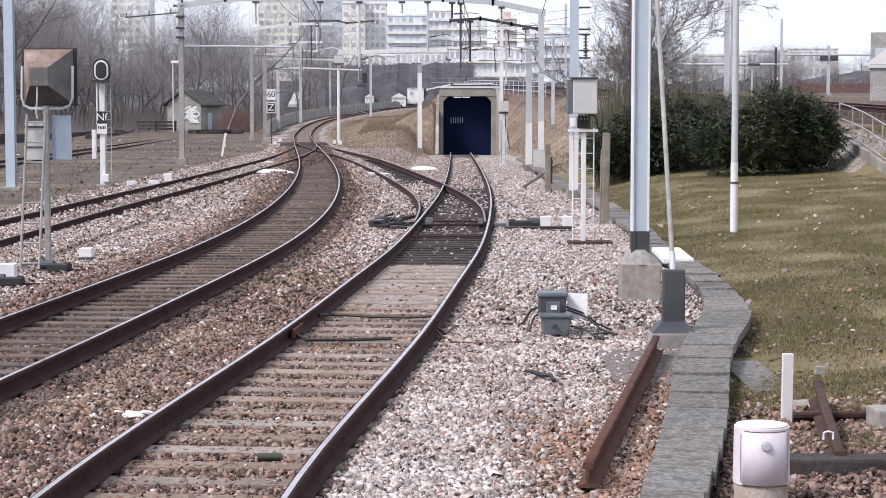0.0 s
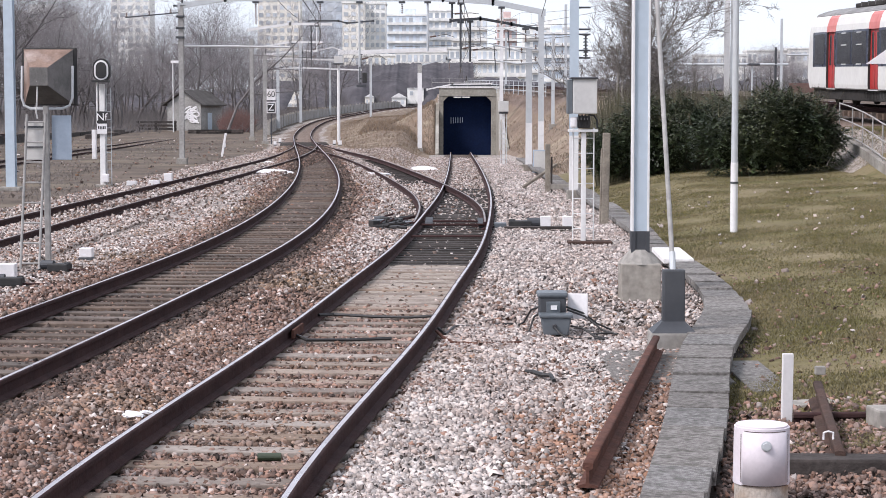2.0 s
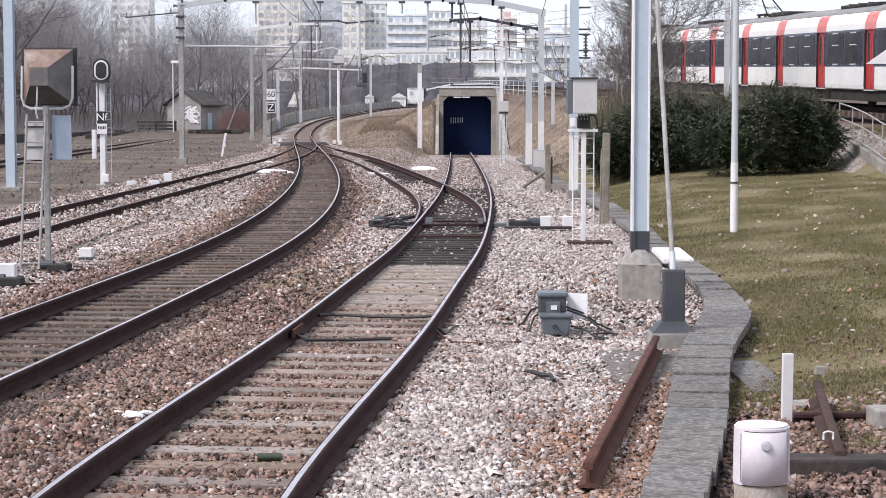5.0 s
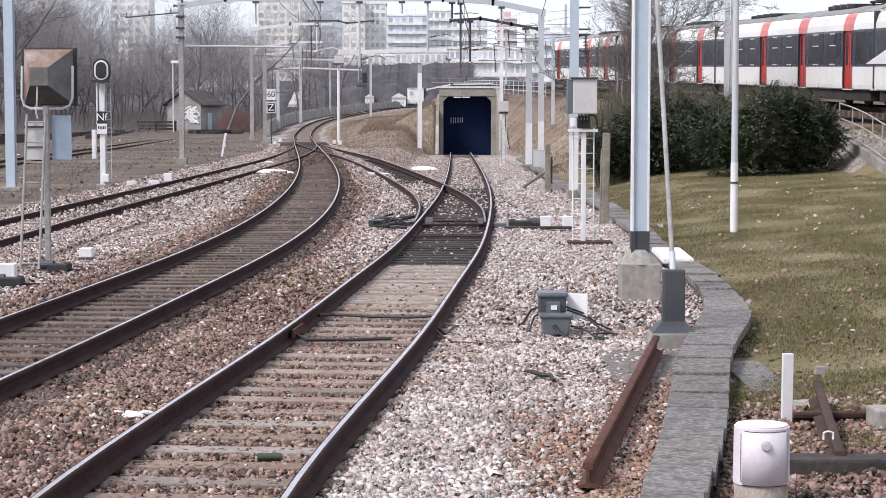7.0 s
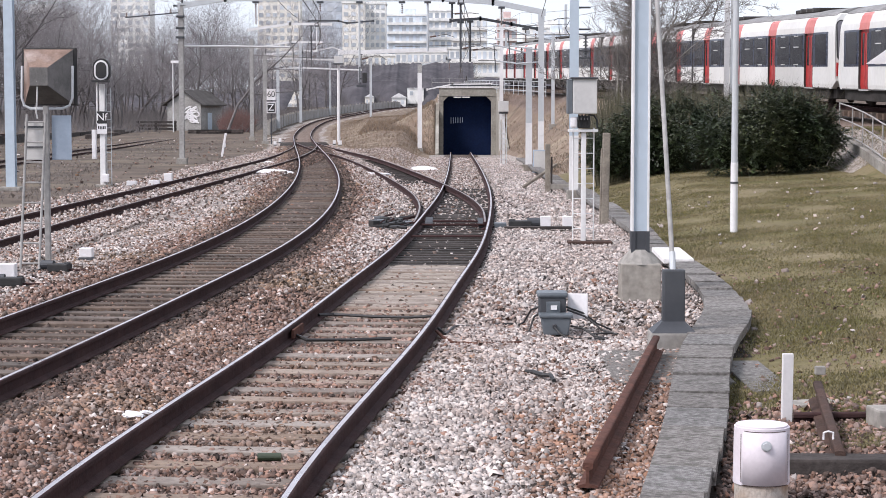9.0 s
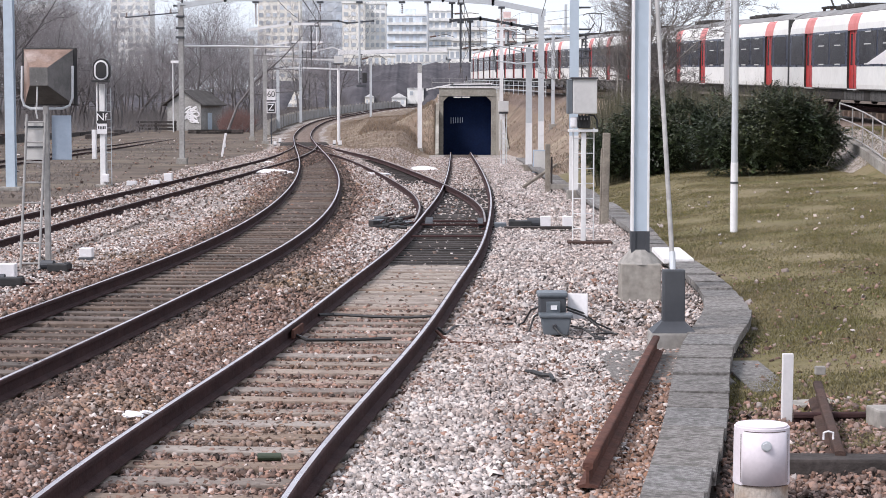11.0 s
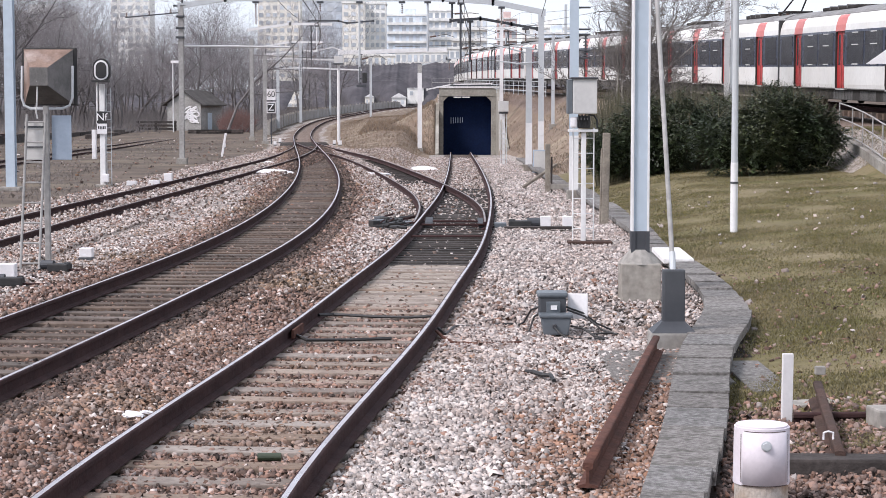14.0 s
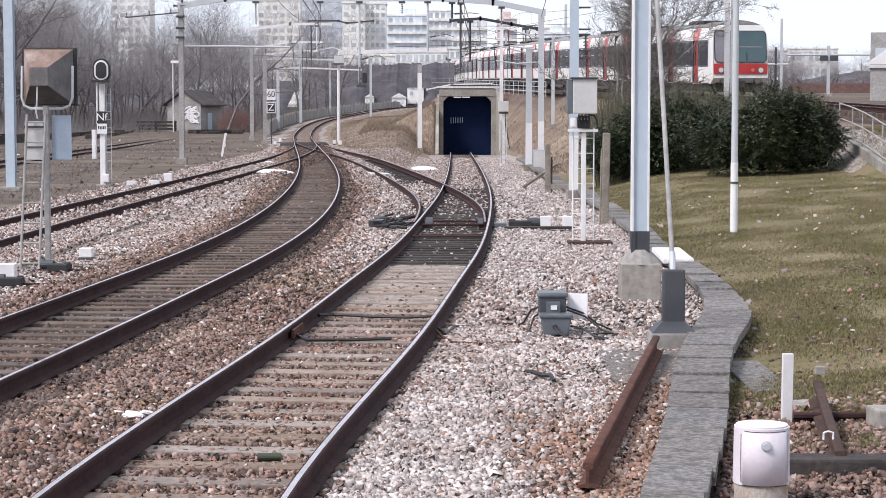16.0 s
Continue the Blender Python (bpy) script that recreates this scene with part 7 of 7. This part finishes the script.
def bramble():
    """A reddish leafless thicket and a dark pile beside the hut."""
    r = np.random.default_rng(31)
    n = 3500
    px = r.uniform(392, 448, n)
    y = r.uniform(196, 204, n)
    x = (px - 784) * y / 3350
    z = ground_z(x, y)
    h = r.uniform(0.6, 3.0, n) * (1 - 0.6 * np.abs((px - 420) / 40))
    w = r.uniform(0.012, 0.03, n)
    v = np.stack([np.stack([x - w, y, z], -1), np.stack([x + w, y, z], -1), np.stack([x + r.normal(0, 0.3, n) * h, y, z + h], -1)], 1)
    tagged(raw_mesh("bramble", v.reshape(-1, 3), np.arange(3 * n).reshape(-1, 3), M["red_wall"]), "reddish leafless thicket beside the hut", "bush", kind="stuff")
    t = thing("sleeper_pile", pose(-22.8, 190, gz(-22.8, 190)), "low dark pile of old sleepers beside the hut", "timber pile")
    q = random.Random(8)
    for i in range(12):
        o = part("old_sleeper", boxed(-0.6, 0.6, -0.14, 0.14, 0, 0.2, bevel=0.02), M["timber"], t)
        o.matrix_basis = pose(-2.2 + (i % 6) * 0.9 + q.uniform(-0.1, 0.1), q.uniform(-0.5, 0.5), 0.22 * (i // 6), 0, 0, q.uniform(-25, 25))


bramble()


def panel_wall(y0, y1, off, h, label):
    """A fence of concrete panels that follows the curve."""
    t = thing("panel_fence", Matrix(), label, "fence")
    ys_ = np.arange(y0, y1, 5.0)
    for a, b in zip(ys_, ys_[1:]):
        p, q = Vector((float(line_b(a)) + off, a, 0)), Vector((float(line_b(b)) + off, b, 0))
        zc = gz((p.x + q.x) / 2, (a + b) / 2) - 0.2
        d = q - p
        ob = part("panel", boxed(-0.06, 0.06, 0.05, d.length - 0.05, 0, h, bevel=0.01), M["cast"], t)
        ob.matrix_basis = Matrix.Translation((p.x, p.y, zc)) @ pose(0, 0, 0, 0, 0, -math.degrees(math.atan2(d.x, d.y)))
        ob = part("fence_post", boxed(-0.12, 0.12, -0.12, 0.12, 0, h + 0.15), M["concrete"], t)
        ob.matrix_basis = pose(p.x, p.y, zc)


panel_wall(185, 420, -3.4, 1.45, "grey concrete panel fence following the bend")


def buffer_fence():
    t = thing("timber_stack", pose(-30.3, 200, gz(-30.3, 200)), "dark stacked timbers at the end of old sidings", "timber stack")
    for i in range(3):
        part("beam", boxed(-2.0, 2.2, -0.15, 0.15, 0.15 + i * 0.35, 0.38 + i * 0.35, bevel=0.02), M["timber"], t)
    for x in (-1.8, 0.0, 2.0):
        part("upright", boxed(x - 0.12, x + 0.12, 0.15, 0.4, -0.1, 1.12, bevel=0.02), M["timber"], t)


buffer_fence()
line_s = spline([(80, -20.4), (95, -21.2), (113, -22.0), (165, -24.3), (188, -25.3)])
old = track("half-buried old siding of dark dull rails in the field", line_s, lambda y: -0.10 + 0 * np.asarray(y, float), 84, 186, "rail_old_top")
lay_sleepers(old, sleeper_mesh("sleeper", "timber", 2.5, 0.25, old), "sleeper", line_s, lambda y: -0.10, 85, 185, 1.6, -0.15)
for k, off in enumerate((0.0, -4.5)):
    line_e = spline([(100, -33.0 + off), (170, -36.5 + off), (240, -42 + off), (300, -48 + off)])
    tk = track("old siding of dark dull rails in the earth", line_e, lambda y: 0.12 + 0 * np.asarray(y, float), 100, 290, "rail_old_top")
    lay_sleepers(tk, sleeper_mesh("sleeper", "timber", 2.5, 0.25, tk), "sleeper", line_e, lambda y: 0.12, 100, 280, 1.2, -0.19)
edge = thing("timber_edge", Matrix(), "long low dark timber edge beside the old sidings", "timber")
for k in range(22):
    yy = 140 + k * 5.2
    ob = part("timber", boxed(-0.15, 0.15, 0, 5.0, 0, 0.55 + 0.25 * random.Random(k).random(), bevel=0.03), M["timber"], edge)
    ob.matrix_basis = pose(-33.6 - 0.03 * (yy - 140), yy, -0.3, 0, 0, 1.8)
edge = thing("timber_edge", Matrix(), "low dark stacked timbers along the far sidings", "timber")
for k in range(15):
    yy = 168 + k * 3.4
    ob = part("timber", boxed(-0.5, 0.5, 0, 3.0, 0, 0.3 + 0.5 * random.Random(k + 40).random(), bevel=0.04), M["timber"], edge)
    ob.matrix_basis = pose(-31.2 - 0.05 * (yy - 168), yy, -0.25, 0, 0, 3 + 6 * random.Random(k).random())
mk = part("leaning_stake", boxed(-0.06, 0.06, -0.05, 0.05, 0, 1.35, bevel=0.01), M["white"])
mk.matrix_basis = pose(sx(393, 107), 107, -0.24, 0, 10, 0)
tagged(mk, "leaning white stake in the field", "stake")


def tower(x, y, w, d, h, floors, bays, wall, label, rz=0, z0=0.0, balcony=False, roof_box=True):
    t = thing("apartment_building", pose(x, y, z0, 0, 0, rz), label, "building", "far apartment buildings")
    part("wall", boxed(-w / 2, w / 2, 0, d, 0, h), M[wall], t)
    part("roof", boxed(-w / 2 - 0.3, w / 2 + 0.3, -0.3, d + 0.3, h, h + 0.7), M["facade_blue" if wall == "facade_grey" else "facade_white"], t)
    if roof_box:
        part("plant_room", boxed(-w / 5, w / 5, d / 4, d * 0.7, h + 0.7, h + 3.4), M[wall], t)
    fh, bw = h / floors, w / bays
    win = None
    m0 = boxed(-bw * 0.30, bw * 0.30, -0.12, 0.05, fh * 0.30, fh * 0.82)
    win = part("window", m0, M["hazed_window"], t)
    first = True
    for i in range(floors):
        for k in range(bays):
            m = pose(-w / 2 + (k + 0.5) * bw, 0, i * fh)
            if first:
                win.matrix_basis, first = m, False
            else:
                share("window", win, t, m)
    if balcony:
        b0 = part("balcony", boxed(-w / 2 - 0.1, w / 2 + 0.1, -1.2, -0.15, 0, fh * 0.28), M["facade_blue" if wall == "facade_grey" else "facade_white"], t)
        for i in range(1, floors):
            share("balcony", b0, t, pose(0, 0, i * fh))
        b0.matrix_basis = pose(0, 0, 0.01)
    return t


def far_tower(px0, px1, top, y, floors, bays, wall, label, **k):
    x0, x1 = sx(px0, y), sx(px1, y)
    tower((x0 + x1) / 2, y, x1 - x0, 14, sz(top, y), floors, bays, wall, label, **k)


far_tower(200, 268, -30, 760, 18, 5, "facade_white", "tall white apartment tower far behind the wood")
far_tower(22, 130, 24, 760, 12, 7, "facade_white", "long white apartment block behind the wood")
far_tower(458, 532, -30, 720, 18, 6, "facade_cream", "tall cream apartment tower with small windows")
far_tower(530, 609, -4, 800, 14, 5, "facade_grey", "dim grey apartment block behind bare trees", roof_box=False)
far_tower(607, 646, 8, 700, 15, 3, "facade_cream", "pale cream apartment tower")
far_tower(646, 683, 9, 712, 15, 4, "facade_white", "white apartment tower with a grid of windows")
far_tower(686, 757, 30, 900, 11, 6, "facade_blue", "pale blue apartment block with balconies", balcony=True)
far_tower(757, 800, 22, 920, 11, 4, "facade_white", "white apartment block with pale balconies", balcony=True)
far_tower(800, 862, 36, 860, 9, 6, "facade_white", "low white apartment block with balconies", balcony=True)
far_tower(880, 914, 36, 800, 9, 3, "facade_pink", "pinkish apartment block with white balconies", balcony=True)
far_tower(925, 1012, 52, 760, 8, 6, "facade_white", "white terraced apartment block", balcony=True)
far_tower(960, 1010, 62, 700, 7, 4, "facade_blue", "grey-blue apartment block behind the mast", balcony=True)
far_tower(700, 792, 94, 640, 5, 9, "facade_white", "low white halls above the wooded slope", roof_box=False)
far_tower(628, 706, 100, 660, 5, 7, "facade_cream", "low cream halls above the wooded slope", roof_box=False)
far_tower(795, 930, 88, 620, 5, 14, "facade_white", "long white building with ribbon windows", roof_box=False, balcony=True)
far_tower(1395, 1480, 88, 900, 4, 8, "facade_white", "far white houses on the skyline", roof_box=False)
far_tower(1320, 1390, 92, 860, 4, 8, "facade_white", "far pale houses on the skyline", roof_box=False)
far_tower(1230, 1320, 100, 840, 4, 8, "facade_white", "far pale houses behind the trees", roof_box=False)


def slope_house(px0, px1, top, y, wall, label, gable=True):
    """A small pale house or shed on the wooded slope."""
    x0, x1 = sx(px0, y), sx(px1, y)
    h, w = sz(top, y), x1 - x0
    base = h - 0.55 * w - 1.2
    y = 469 + float(np.interp(base, [0, 6.5, 11.6, 14.5], [0, 12, 25, 40]))
    t = thing("small_house", pose((x0 + x1) / 2, y, 0), label, "house", "pale houses on the slope")
    eave = h - (0.3 * w if gable else 0.15)
    part("wall", boxed(-w / 2, w / 2, 0, 6, base - 0.5, eave), M[wall], t)
    if gable:
        part("roof", prism(bmesh.new(), [(-w * 0.56, eave - 0.05), (w * 0.56, eave - 0.05), (0, h)], -0.3, 6.3), M["galv_white"], t)
    else:
        part("roof", boxed(-w * 0.52, w * 0.52, -0.2, 6.2, eave, h), M["galv_white"], t)
    for u in (-0.25, 0.25):
        part("window", boxed(w * (u - 0.1), w * (u + 0.1), -0.06, 0.05, eave - 1.7, eave - 0.7), M["hazed_window"], t)


slope_house(718, 748, 154, 455, "facade_white", "white shed beyond the fence", False)
slope_house(690, 716, 164, 458, "facade_white", "low white gabled shed beyond the fence")
slope_house(640, 656, 166, 456, "facade_cream", "small pale gabled shed beyond the fence")


def grey_house():
    t = thing("technical_building", pose(30.1, 118, gz(30, 118), 0, 0, -14), "grey flat-roofed technical building beyond the upper line", "building")
    part("wall", boxed(-3.5, 6, 0, 10, -0.5, sz(58, 118) - gz(30, 118)), M["cast"], t)
    z = sz(108, 118) - gz(30, 118)
    for x in (-3.2, -1.6, 0.2):
        part("window", boxed(x, x + 1.0, -0.06, 0.05, z, z + 0.8), M["hazed_window"], t)
    part("sill_band", boxed(-3.6, 6, -0.15, 0.0, z - 0.45, z - 0.25), M["light_box"], t)
    part("roof_vent", boxed(-0.9, 0.4, 1, 2, sz(58, 118) - gz(30, 118), sz(52, 118) - gz(30, 118)), M["dark_metal"], t)


grey_house()
tagged(part("boundary_wall", boxed(sx(1395, 165), sx(1575, 165), 165, 165.3, 1.5, sz(148, 165), bevel=0.02), M["red_wall"]), "dull red boundary wall beyond the upper line", "wall", kind="structure")

# stair railing and signs beside the embankment
railing([(sx(1484, 64), 64.0, sz(252, 64)), (sx(1507, 62), 62.0, sz(262, 62)), (sx(1525, 60), 60.0, sz(272, 60)), (sx(1543, 58), 58.0, sz(284, 58)), (sx(1561, 56), 56.0, sz(298, 56)), (sx(1590, 53), 53.0, sz(315, 53))],
        1.32, "pale grey stair railing on the embankment", (1.0, 0.62, 0.25), 0.024, "cast")
sw = thing("stair_wall", Matrix(), "low grey concrete stringer wall under the stair railing", "wall")
foot = [Vector((sx(p, y), y, sz(q, y))) for p, q, y in ((1478, 252, 64.6), (1507, 262, 62), (1525, 272, 60), (1543, 284, 58), (1561, 298, 56), (1590, 315, 53))]
for a, b in zip(foot, foot[1:]):
    bm = bmesh.new()
    q = [bm.verts.new(p + Vector((dx, 0, dz))) for dx in (-0.1, 0.1) for p, dz in ((a, -0.75), (b, -0.75), (b, 0.22), (a, 0.22))]
    for f in ((0, 1, 2, 3), (7, 6, 5, 4), (0, 4, 5, 1), (1, 5, 6, 2), (2, 6, 7, 3), (3, 7, 4, 0)):
        bm.faces.new([q[i] for i in f])
    bmesh.ops.recalc_face_normals(bm, faces=bm.faces[:])
    part("wall_panel", bm, M["concrete"], sw)
tri = thing("triangle_board", pose(sx(1558, 52), 52, gz(sx(1580, 52), 52)), "white triangular board on a post beside the embankment", "sign")
zb = sz(114, 52) - gz(sx(1580, 52), 52)
part("board", prism(bmesh.new(), [(-0.45, zb), (0.75, zb), (0.75, zb + 0.85), (0.05, zb + 0.35)], -0.02, 0.02), M["white"], tri)
part("post", rodded((0.65, 0.05, -0.1), (0.65, 0.05, zb + 0.6), 0.04, n=8), M["mast"], tri)

motions()
